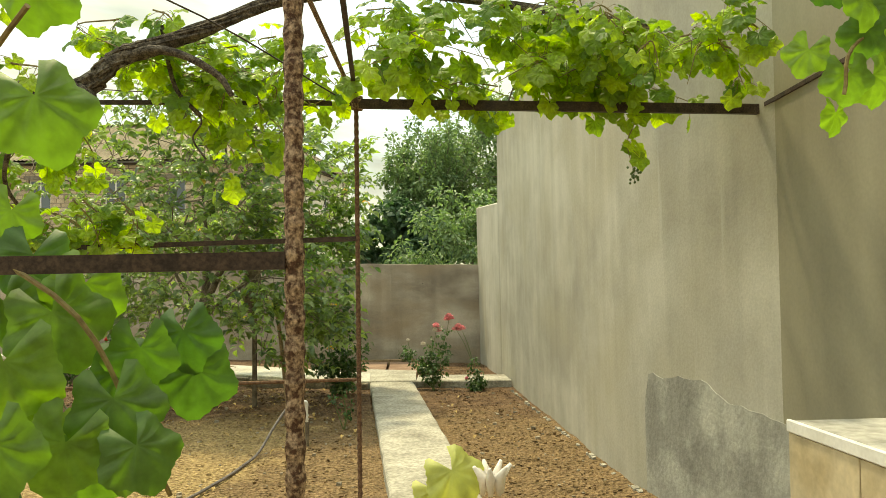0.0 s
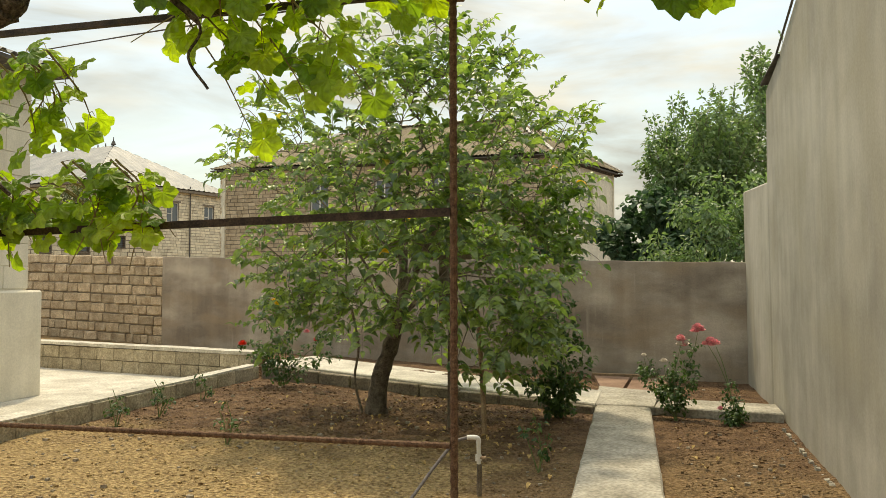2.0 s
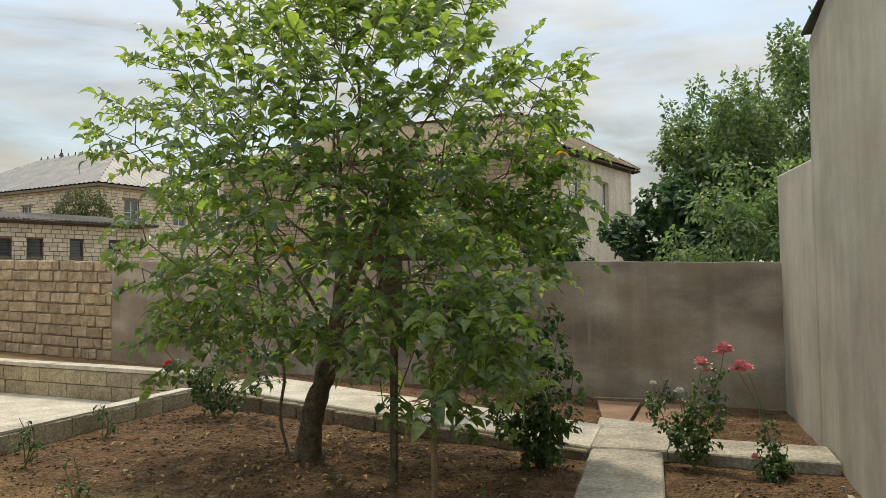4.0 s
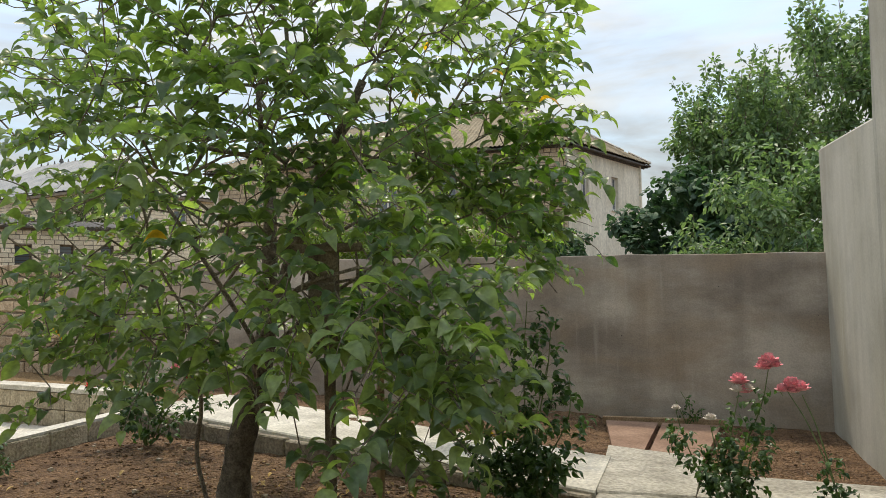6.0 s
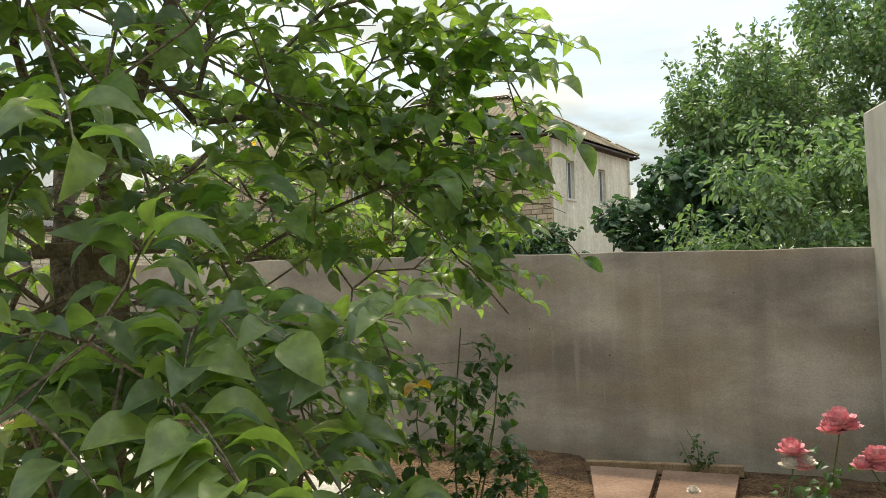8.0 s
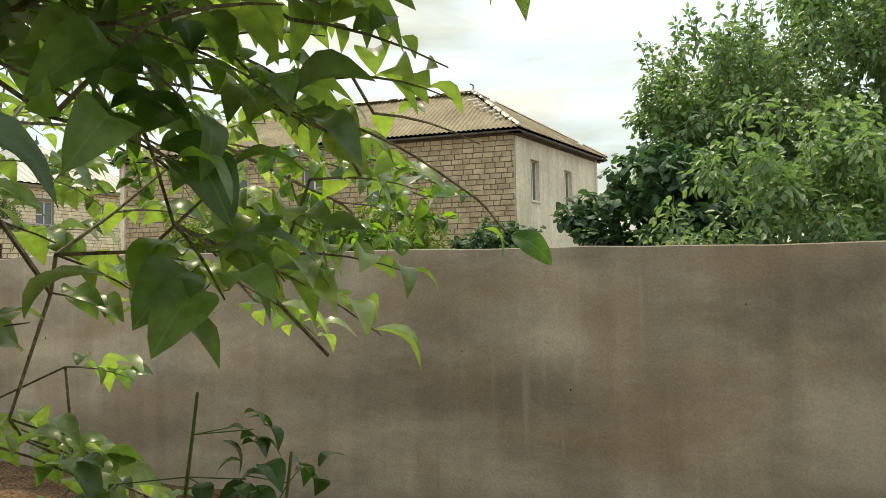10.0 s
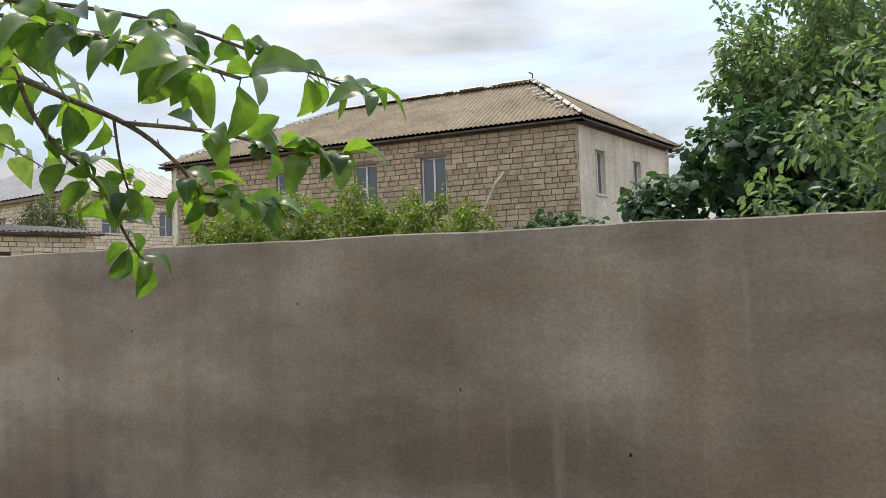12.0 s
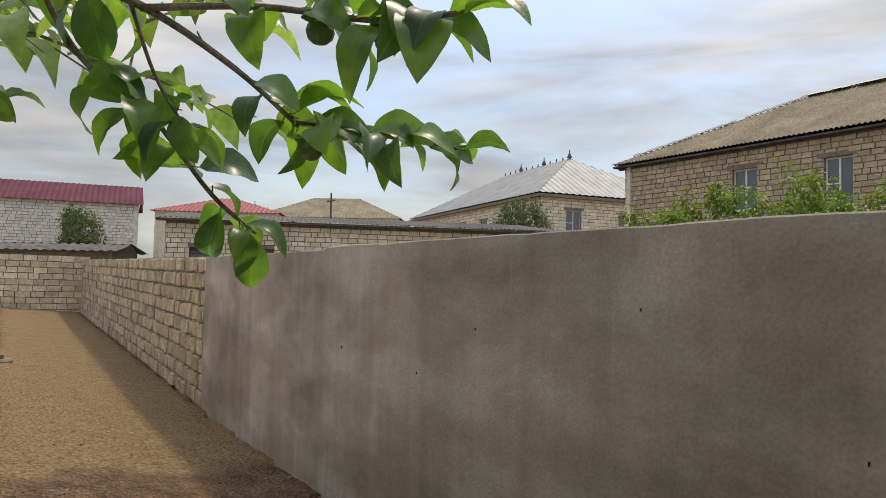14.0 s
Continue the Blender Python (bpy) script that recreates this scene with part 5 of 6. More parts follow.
    # hanging under the beam
    shoot([(2.36, 5.70, 2.4), (2.41, 5.74, 2.24), (2.38, 5.78, 2.12), (2.42, 5.8, 1.97)], 13, 0.105, 0.07)
    shoot([(1.55, 5.9, 2.5), (1.6, 5.92, 2.38), (1.72, 5.9, 2.3)], 10, 0.11)
    shoot([(2.75, 5.5, 2.6), (2.82, 5.45, 2.45), (2.85, 5.4, 2.32)], 14, 0.11)
    # round the corner post and to its other side
    for i in range(20):
        x = random.uniform(-0.2, 0.9)
        y = random.uniform(5.5, 6.05)
        z = random.uniform(2.38, 2.7)
        shoot([(x, y, z), (x + random.uniform(-0.2, 0.2), y, z - 0.04), (x + random.uniform(-0.25, 0.25), y + random.uniform(-0.1, 0.15), z - random.uniform(0.1, 0.28))], 11, 0.115, 0.085)
    for x0, z1, n in ((0.28, 1.98, 22), (0.12, 2.05, 18), (0.45, 2.06, 18), (0.05, 1.92, 12)):
        shoot([(x0, 5.75, 2.45), (x0 + 0.03, 5.8, 2.3), (x0 + 0.14, 5.85, (2.3 + z1) / 2), (x0 + 0.22, 5.9, z1)], n, 0.105, 0.075)
    # clusters on the left over the bars
    for i in range(10):
        x = random.uniform(-1.15, -0.35)
        shoot([(x, 5.75, 2.2), (x + 0.05, 5.85, 2.08), (x + random.uniform(-0.15, 0.15), 5.95, random.uniform(1.9, 2.02))], 9, 0.10, 0.075)
    for i in range(8):
        x = random.uniform(-1.0, -0.15)
        shoot([(x, 6.0, 1.78), (x + 0.12, 6.0, 1.72), (x + 0.25, 6.0, random.uniform(1.56, 1.64))], 9, 0.10, 0.07)
    for i in range(16):
        x = random.uniform(-1.9, -0.25)
        shoot([(x, 5.9, 1.84), (x + 0.08, 5.95, 1.72), (x + random.uniform(-0.1, 0.2), 5.95, random.uniform(1.42, 1.62))], 10, 0.10, 0.075)
    shoot([(-0.7, 5.7, 1.9), (-0.85, 5.85, 1.62), (-1.0, 5.95, 1.42)], 10, 0.09)
    g = Geo()
    scatter(g, big, leaves)
    tagged(g.make("foliage", L_GRAPE, t, "lobed bright green vine leaves"), kind="stuff")
    canes.make("cane_mass", M_CANE, t)
    # leaves close to the start of the walk, single
    variants = []
    for i in range(4):
        h = Geo()
        scatter(h, lobed_leaf(0.05 + 0.08 * i, 5, 44, 0.05), [((0, 0, 0), (1, 0, 0), (0, 0, 1), 1.0)])
        variants.append(h.mesh("leaf", L_GRAPE_NEAR, True))
    near = [(0.70, 2.58, 1.575, 0.11), (0.64, 2.74, 1.76, 0.10), (0.54, 2.98, 1.42, 0.12), (0.60, 2.88, 1.33, 0.135), (0.70, 2.84, 1.22, 0.12), (0.765, 2.96, 1.31, 0.10), (0.785, 2.97, 1.245, 0.115),
            (0.58, 2.80, 1.27, 0.14), (0.66, 2.80, 1.17, 0.12), (0.74, 2.80, 1.17, 0.10), (0.64, 2.92, 1.38, 0.11), (0.52, 2.92, 1.35, 0.12), (0.50, 2.86, 1.22, 0.13), (0.72, 2.9, 1.29, 0.10), (0.56, 2.95, 1.15, 0.12), (0.67, 2.98, 1.25, 0.11), (0.60, 2.72, 1.19, 0.11), (0.5, 3.0, 1.5, 0.09),
            (0.44, 2.9, 1.30, 0.12), (0.47, 2.95, 1.18, 0.13), (0.62, 2.95, 1.10, 0.13), (0.53, 2.82, 1.12, 0.12), (0.70, 2.95, 1.13, 0.10), (0.46, 2.85, 1.42, 0.11),
            (2.01, 3.24, 1.79, 0.10), (1.95, 3.27, 1.85, 0.09), (2.06, 3.24, 1.88, 0.10), (2.1, 3.3, 1.8, 0.11), (2.02, 3.2, 1.93, 0.10),
            (2.14, 3.3, 1.95, 0.11), (2.2, 3.35, 1.86, 0.10), (2.08, 3.3, 2.02, 0.10), (2.22, 3.4, 2.0, 0.11), (2.0, 3.3, 2.0, 0.09), (2.28, 3.45, 1.92, 0.11), (2.16, 3.4, 2.1, 0.11), (2.05, 3.35, 1.74, 0.08)]
    for x, y, z, s in near:
        s *= 1.1
        ob = new("leaf", random.choice(variants))
        ob.parent = t
        ob.matrix_parent_inverse = Matrix.Translation(-t.location)
        d = Vector((random.uniform(-0.5, 0.5), random.uniform(-0.3, 0.2), -0.9)).normalized()
        up = Vector((random.uniform(-0.4, 0.4), -0.9, 0.35))
        side = up.cross(d).normalized()
        w = d.cross(side)
        ob.matrix_basis = Matrix(((d.x * s, side.x * s, w.x * s, x), (d.y * s, side.y * s, w.y * s, y), (d.z * s, side.z * s, w.z * s, z + s * 0.4), (0, 0, 0, 1)))
    for x, y, z, s in ((1.14, 2.66, 1.17, 0.075), (1.12, 2.67, 1.15, 0.06)):
        yl = Geo()
        scatter(yl, lobed_leaf(0.25, 5, 44, 0.04), [((x, y, z + s * 0.4), (0.5, -0.3, -0.8), (0.1, -0.9, 0.4), s)])
        yl.make("leaf", L_YOUNG, t, "young yellow-green vine leaf", True)
    bud = Geo()
    for i in range(7):
        a = i * 0.9
        q = Vector((1.19 + 0.012 * math.cos(a), 2.66 + 0.012 * math.sin(a), 1.185))
        bud.tube([q - Vector((0, 0, 0.02)), q, q + Vector((0.012 * math.cos(a), 0.012 * math.sin(a), 0.014))], [0.003, 0.006, 0.002], 7)
    bud.make("shoot_tip", M_PETAL_PALE, t, "woolly pale shoot tip", True)
    k = Geo()
    k.tube(curve_through([(-0.1, 2.87, 1.44), (0.3, 2.9, 1.52), (0.62, 2.85, 1.40), (0.72, 2.9, 1.2), (0.75, 2.95, 1.1)]), 0.004, 6)
    k.tube(curve_through([(0.2, 2.87, 1.45), (0.5, 2.75, 1.60), (0.68, 2.62, 1.72)]), 0.0035, 6)
    k.tube(curve_through([(2.9, 4.0, 2.36), (2.5, 3.5, 2.1), (2.05, 3.25, 1.9), (2.0, 3.24, 1.78)]), 0.004, 6)
    k.tube(curve_through([(1.12, 2.9, 0.3), (1.15, 2.75, 0.8), (1.16, 2.66, 1.17)]), 0.004, 6)
    k.make("shoot", M_CANE, t)
    for cx, cy, cz in ((2.42, 5.8, 1.975), (1.95, 5.8, 2.52)):
        gp = Geo()
        gp.tube([(cx, cy, cz + 0.06), (cx, cy, cz - 0.06)], 0.002, 4)
        for i in range(26):
            p = Vector((cx, cy, cz)) + Vector((random.gauss(0, 0.015), random.gauss(0, 0.015), random.uniform(-0.07, 0.03)))
            gp.ball(p, 0.0075, 1, 4, 6)
        gp.make("grape_bunch", M_FRUIT, t, "small bunch of unripe green grapes")
    Geo().tube(curve_through([(0.06, 5.5, 2.62), (0.1, 5.6, 2.35), (0.2, 5.7, 2.22), (0.16, 5.7, 2.12), (0.22, 5.72, 2.02)]), [0.012] * 12 + [0.005] * 13, 6).make("dead_cane", M_VINE, t)


grape_vine()


# ---- trees and shrubs ----
def grow(roots, targets, reach=0.22, wiggle=0.03, limbs=()):
    """Branches that grow from the root line to the targets: nodes with parents, each target joined to a near, earlier node."""
    pts = [Vector(p) for p in roots]
    par = [-1] + list(range(len(roots) - 1))
    for start, line in limbs:
        prev = start
        for p in curve_through([pts[start]] + [Vector(q) for q in line], 3)[1:]:
            pts.append(p)
            par.append(prev)
            prev = len(pts) - 1
    tips = []
    arr = np.array([tuple(p) for p in pts])
    base = np.array(roots[-1])
    order = sorted(targets, key=lambda q: (Vector(q) - Vector(roots[-1])).length)
    low = max(0, len(roots) - 3)
    for q in order:
        q = Vector(q)
        d = np.linalg.norm(arr[low:] - np.array(q), axis=1)
        rad = np.linalg.norm(arr[low:] - base, axis=1)
        j = int(np.argmin(d + 0.12 * rad)) + low
        a = pts[j]
        dist = (q - a).length
        n = max(1, int(dist / reach))
        prev = j
        fresh = []
        for i in range(1, n + 1):
            k = i / n
            p = a.lerp(q, k) + Vector((random.gauss(0, wiggle), random.gauss(0, wiggle), random.gauss(0, wiggle) + 0.10 * dist * math.sin(math.pi * k) * 0.5)) * (1 if i < n else 0)
            pts.append(p)
            par.append(prev)
            prev = len(pts) - 1
            fresh.append(tuple(p))
        arr = np.vstack([arr, np.array(fresh)])
        tips.append(prev)
    return pts, par, tips


def branch_mesh(pts, par, tip_r, grow_by, cap, skip=0, sides=6):
    n = len(pts)
    area = [0.0] * n
    kids = [0] * n
    for i in range(n - 1, -1, -1):
        if kids[i] == 0:
            area[i] = tip_r ** grow_by
        if par[i] >= 0:
            area[par[i]] += area[i]
            kids[par[i]] += 1
    rad = [min(cap, a ** (1 / grow_by)) for a in area]
    thick, thin = Geo(), Geo()
    for i in range(n):
        j = par[i]
        if j < 0 or i <= skip:
            continue
        r0, r1 = min(rad[j], rad[i] * 1.35), rad[i]
        (thick if r1 > 0.010 else thin).tube([pts[j], pts[i]], [r0, r1], sides if r1 > 0.010 else 4)
    return thick, thin, rad


def foliage(pts, par, tips, per, size, spread, shape, droop=0.7, back=2, level=1.0, lean=0.5):
    places = []
    for tip in tips:
        chain = [tip]
        while par[chain[-1]] >= 0 and len(chain) <= back:
            chain.append(par[chain[-1]])
        for i in range(per):
            k = random.random() * (len(chain) - 1)
            a, b = pts[chain[int(k)]], pts[chain[min(int(k) + 1, len(chain) - 1)]]
            p = a.lerp(b, k - int(k))
            o = rand_dir()
            e = p + o * random.uniform(0.2, 1) * spread
            if e.x > 0.7 and 11.85 < e.y < 12.65 and e.z < 1.75:
                continue
            d = (Vector((o.x, o.y, o.z * level)) * 0.8 + Vector((0, 0, -droop)) + rand_dir() * 0.35 * level)
            up = Vector((random.gauss(0, lean), random.gauss(0, lean), 1))
            places.append((e, d, up, size * random.uniform(0.6, 1.15)))
    g = Geo()
    if isinstance(shape, list):
        for i, s in enumerate(shape):
            scatter(g, s, places[i::len(shape)])
    else:
        scatter(g, shape, places)
    return g


def blade_variants():
    """Single persimmon leaves one unit long, each with a stalk, a folded midrib and a wavy rim."""
    out = []
    for w, d, f in ((0.56, 0.16, 0.30), (0.60, 0.08, 0.42), (0.52, 0.28, 0.26), (0.58, 0.20, 0.20), (0.50, 0.12, 0.48), (0.55, 0.34, 0.34)):
        v, fc = [], []
        for x in np.linspace(0, 1, 11):
            h = w * 0.5 * (math.sin(math.pi * min(1, x ** 0.90)) ** 0.72 if 0 < x < 1 else 0)
            z = 0.20 * math.sin(math.pi * x) - d * x * x
            wave = 0.014 * math.sin(x * 17)
            v += [(x, h, z + h * f + wave), (x, h * 0.5, z + h * f * 0.66), (x, 0, z), (x, -h * 0.5, z + h * f * 0.66), (x, -h, z + h * f - wave)]
        for i in range(10):
            for k in range(4):
                a = i * 5 + k
                fc.append((a, a + 5, a + 6, a + 1))
        h = Geo()
        h.add(v, fc)
        h.tube([(-0.14, 0, 0.01), (0.0, 0, 0)], [0.012, 0.011], 4)
        out.append(h.mesh("leaf", L_PERSIMMON_NEAR, True))
    return out


BLADES = blade_variants()


def hang_leaf(parent, inverse, p, d, up, size):
    ob = new("leaf", random.choice(BLADES))
    ob.parent = parent
    ob.matrix_parent_inverse = inverse
    d = d.normalized()
    side = up.cross(d).normalized()
    w = d.cross(side)
    p = p + d * size * 0.14
    ob.matrix_basis = Matrix(((d.x * size, side.x * size, w.x * size, p.x), (d.y * size, side.y * size, w.y * size, p.y), (d.z * size, side.z * size, w.z * size, p.z), (0, 0, 0, 1)))


def sprays(pts, par, tips, centre, length, leaves, size):
    """Leafy end twigs: each grows outwards from its tip and carries leaves alternately to both sides."""
    twigs, places = Geo(), []
    for tip in tips:
        p, back = pts[tip], pts[par[tip]]
        out = p - centre
        out.z *= 0.25
        out.normalize()
        d = (p - back).normalized() * 0.6 + out * 0.7 + rand_dir() * 0.5
        d.z = max(-0.3, min(0.45, d.z)) + (0.5 if p.z > 2.7 else 0.0)
        d.normalize()
        reach = random.uniform(0.55, 1.2) * length
        way = [p + d * reach * u + Vector((0, 0, -0.22 * reach * u * u)) for u in (0, 0.25, 0.5, 0.75, 1.0)]
        if max(q.x for q in way) > 0.98 and 1.0 < p.z < 1.85:
            continue
        twigs.tube(way, [0.0034, 0.003, 0.0025, 0.002, 0.0013], 4)
        side = d.cross(Vector((0, 0, 1))).normalized()
        n = random.randint(leaves - 2, leaves + 1)
        for i in range(n):
            u = 0.1 + 0.9 * (i + 0.5 * random.random()) / n
            k = min(3, int(u * 4))
            e = way[k].lerp(way[k + 1], u * 4 - k)
            if e.z < 1.85 and (e.x > 0.93 or e.x > 0.8 and e.y > 12.2 or e.x > 0.6 and e.y > 12.4):
                continue
            s = 0 if i == n - 1 else (1 if i % 2 else -1)
            w = d * 0.5 + side * s * random.uniform(0.6, 1.3) + Vector((0, 0, random.uniform(-0.45, 0.25)))
            up = Vector((random.gauss(0.1, 0.5), random.gauss(-0.15, 0.5), 1))
            places.append((e + w.normalized() * 0.012, w, up, size * random.uniform(0.6, 1.15)))
    return twigs, places


def persimmon_tree():
    random.seed(71)
    t = thing("persimmon_tree", (-1.3, 11.5, 0), "leafy persimmon tree with a rough dark trunk and glossy leaves", "tree")
    trunk = [(-1.30, 11.5, -0.05), (-1.27, 11.5, 0.25), (-1.20, 11.48, 0.5), (-1.10, 11.45, 0.75), (-1.03, 11.43, 0.98), (-0.98, 11.42, 1.25), (-0.97, 11.42, 1.6), (-0.98, 11.45, 2.0)]
    c = curve_through(trunk, 5)
    n = len(c)
    Geo().tube(c, [0.105 * (1 - 0.66 * i / n) + 0.03 * max(0, 1 - i / 4) for i in range(n)], 12, 0.3).make("trunk", M_BARK_TREE, t, "fissured dark grey-brown trunk", True)
    limb = curve_through([(-1.13, 11.46, 0.72), (-1.0, 11.40, 1.1), (-0.75, 11.3, 1.6), (-0.48, 11.2, 2.1), (-0.2, 11.15, 2.6)], 4)
    Geo().tube(limb, [0.055 - 0.032 * i / len(limb) for i in range(len(limb))], 9, 0.25).make("limb", M_BARK_TREE, t, "", True)
    sp = curve_through([(-1.42, 11.42, 0.0), (-1.5, 11.4, 0.35), (-1.45, 11.38, 0.7), (-1.5, 11.3, 1.1)], 4)
    Geo().tube(sp, 0.014, 6).make("sucker", M_TWIG, t)
    limbs = ((7, [(-1.02, 11.4, 2.6), (-0.95, 11.35, 3.2), (-0.85, 11.3, 3.75)]),
             (4, [(-0.78, 11.3, 1.55), (-0.48, 11.2, 2.1), (-0.2, 11.15, 2.6), (0.15, 11.1, 3.0)]),
             (4, [(-1.3, 11.3, 1.5), (-1.7, 11.2, 2.1), (-2.1, 11.1, 2.6)]),
             (3, [(-0.8, 11.0, 1.1), (-0.35, 10.6, 1.4), (0.1, 10.35, 1.5)]),
             (5, [(-1.0, 11.8, 1.6), (-1.0, 12.2, 2.1)]),
             (4, [(-0.6, 11.5, 1.35), (0.0, 11.6, 1.72), (0.5, 11.6, 1.9)]),
             (6, [(-1.3, 11.0, 2.0), (-1.6, 10.6, 2.4)]))
    middle = Vector((-0.9, 11.4, 2.1))
    targets = []
    while len(targets) < 700:
        z = random.uniform(0.55, 4.15)
        a = random.uniform(0, 2 * math.pi)
        wide = float(np.interp(z, (0.5, 1.0, 1.5, 2.0, 2.6, 3.0, 3.4, 3.8, 4.2), (1.15, 1.5, 1.65, 1.8, 1.95, 1.7, 1.3, 0.9, 0.4)))
        if random.random() > (wide + 0.5) / 2.5:
            continue
        lump = 1 + 0.22 * noise.noise((math.cos(a) * 1.6 + 3, math.sin(a) * 1.6, z * 1.3)) + 0.12 * noise.noise((math.cos(a) * 4, math.sin(a) * 4, z * 3 + 4))
        r = wide * random.random() ** 0.42 * lump
        p = Vector((-0.92 + r * math.cos(a), 11.4 + 0.88 * r * math.sin(a), z))
        if p.z < 0.55 + 0.35 * max(0, -p.x - 1.2):
            continue
        if p.z < 0.95 and p.x < -0.2 and random.random() < 0.85:
            continue
        if p.z < 2.0 and p.x > (0.85 if p.y < 11.5 else 0.7 if p.z < 1.6 else 0.66):
            continue
        if p.y > 12.5 and (p.z < 1.8 or p.x > 0.2):
            continue
        if p.z < 1.6 and p.y > 10.8 and p.x > 0.4:
            continue
        if (p - Vector((-0.9, 11.4, 1.7))).length < 0.7 and random.random() < 0.6:
            continue
        targets.append(p)
    # long outer sprays
    for p in ((0.75, 10.6, 1.3), (0.62, 10.15, 1.25), (0.7, 10.3, 1.4), (0.5, 9.95, 1.5), (0.6, 10.1, 1.05), (0.55, 10.0, 1.3), (0.4, 9.9, 1.1), (-2.75, 10.8, 2.65), (-2.6, 10.7, 2.5), (-2.4, 10.6, 2.8), (-2.8, 11.0, 2.75), (0.3, 10.9, 0.5), (0.1, 11.1, 0.42), (0.45, 11.0, 0.6), (0.2, 10.8, 0.75), (0.35, 10.75, 0.85), (0.0, 10.85, 0.6), (0.55, 10.9, 0.8), (-0.1, 10.9, 0.85), (-1.9, 10.6, 0.75), (-2.1, 10.8, 0.85)):
        targets.append(Vector(p))
    for i in range(120):
        a = random.uniform(math.pi * 1.05, math.pi * 2.05)
        r = random.uniform(0.55, 1.0)
        p = Vector((-0.8 + 1.7 * r * math.cos(a), 11.5 + 1.55 * r * math.sin(a), random.uniform(0.62, 1.55)))
        if p.x < (0.85 if p.y < 10.8 else 0.4) and not (p.x < -0.2 and p.z < 0.95):
            targets.append(p)
    # full outer sprays towards the house and the path
    for i in range(40):
        targets.append(Vector((random.uniform(0.15, 0.76), random.uniform(9.85, 10.65), random.uniform(0.8, 1.5))))
    for i in range(60):
        targets.append(Vector((random.uniform(-1.6, 0.0), random.uniform(10.2, 11.0), random.uniform(1.7, 2.7))))
    for i in range(70):
        targets.append(Vector((random.uniform(-1.5, 0.1), random.uniform(10.4, 11.4), random.uniform(2.5, 3.6))))
    for i in range(14):
        targets.append(Vector((random.uniform(-0.6, 0.4), random.uniform(10.6, 11.4), random.uniform(1.9, 2.6))))
    for i in range(20):
        targets.append(Vector((random.uniform(-0.5, 0.35), random.uniform(10.0, 10.7), random.uniform(1.65, 2.35))))
    for i in range(18):
        targets.append(Vector((random.uniform(0.4, 0.84), random.uniform(11.2, 12.05), random.uniform(1.75, 2.3))))
    # the drooping spray that reaches over the path, and the airy twigs above it
    for i in range(48):
        k = random.random()
        q = Vector((0.05 + 0.72 * k + random.gauss(0, 0.08), 11.3 + 0.75 * k + random.gauss(0, 0.16), 2.08 - 0.44 * k * k + random.gauss(0, 0.14)))
        if q.x < 0.82 and q.y < 12.25:
            targets.append(q)
    for i in range(22):
        k = random.random()
        targets.append(Vector((0.25 + 0.62 * random.random(), random.uniform(10.9, 12.0), 2.05 + 1.1 * k)))
    for i in range(30):
        targets.append(Vector((random.uniform(-1.5, -0.45), random.uniform(13.3, 13.9), random.uniform(1.9, 2.5))))
    pts, par, tips = grow(trunk, targets, limbs=limbs)
    thick, thin, rad = branch_mesh(pts, par, 0.0034, 2.4, 0.055, len(trunk) - 1)
    tagged(thick.make("branchwork", M_BARK_TREE, t), kind="stuff")
    twigs, places = sprays(pts, par, tips, middle, 0.27, 9, 0.125)
    thin.add(twigs.v, twigs.f)
    tagged(thin.make("twig_mass", M_TWIG, t), kind="stuff")
    # the leaves beside the path are single, the rest of the crown is one mass
    beside = [q for q in places if q[0].x + 0.35 * (11.6 - q[0].y) > 0.62 and q[0].y < 11.7 and 0.5 < q[0].z < 2.3][:300]
    chosen = set(map(id, beside))
    places = [q for q in places if id(q) not in chosen]
    shapes = [oval_leaf(0.52, 0.20, 0.40), oval_leaf(0.56, 0.08, 0.50), oval_leaf(0.48, 0.34, 0.35)]
    g = Geo()
    for i, sh in enumerate(shapes):
        scatter(g, sh, places[i::3])
    tagged(g.make("crown", L_PERSIMMON, t, "glossy dark and light green arching leaves", True), kind="stuff")
    for e, w, up, size in beside:
        hang_leaf(t, Matrix.Translation(-t.location), e, w, up, size)
    for i in range(16):
        p = pts[random.choice(tips)]
        Geo().ball(p + Vector((0, 0, -0.035)), 0.021, 0.85, 5, 8).make("fruit", M_FRUIT, t, "small unripe green fruit", True)
    return t


NEAR_A, NEAR_B = (1.021, 12.307, 1.578), (1.110, 12.309, 1.522)
NEAR_C, NEAR_D = (0.965, 12.324, 1.594), (1.019, 12.318, 1.542)


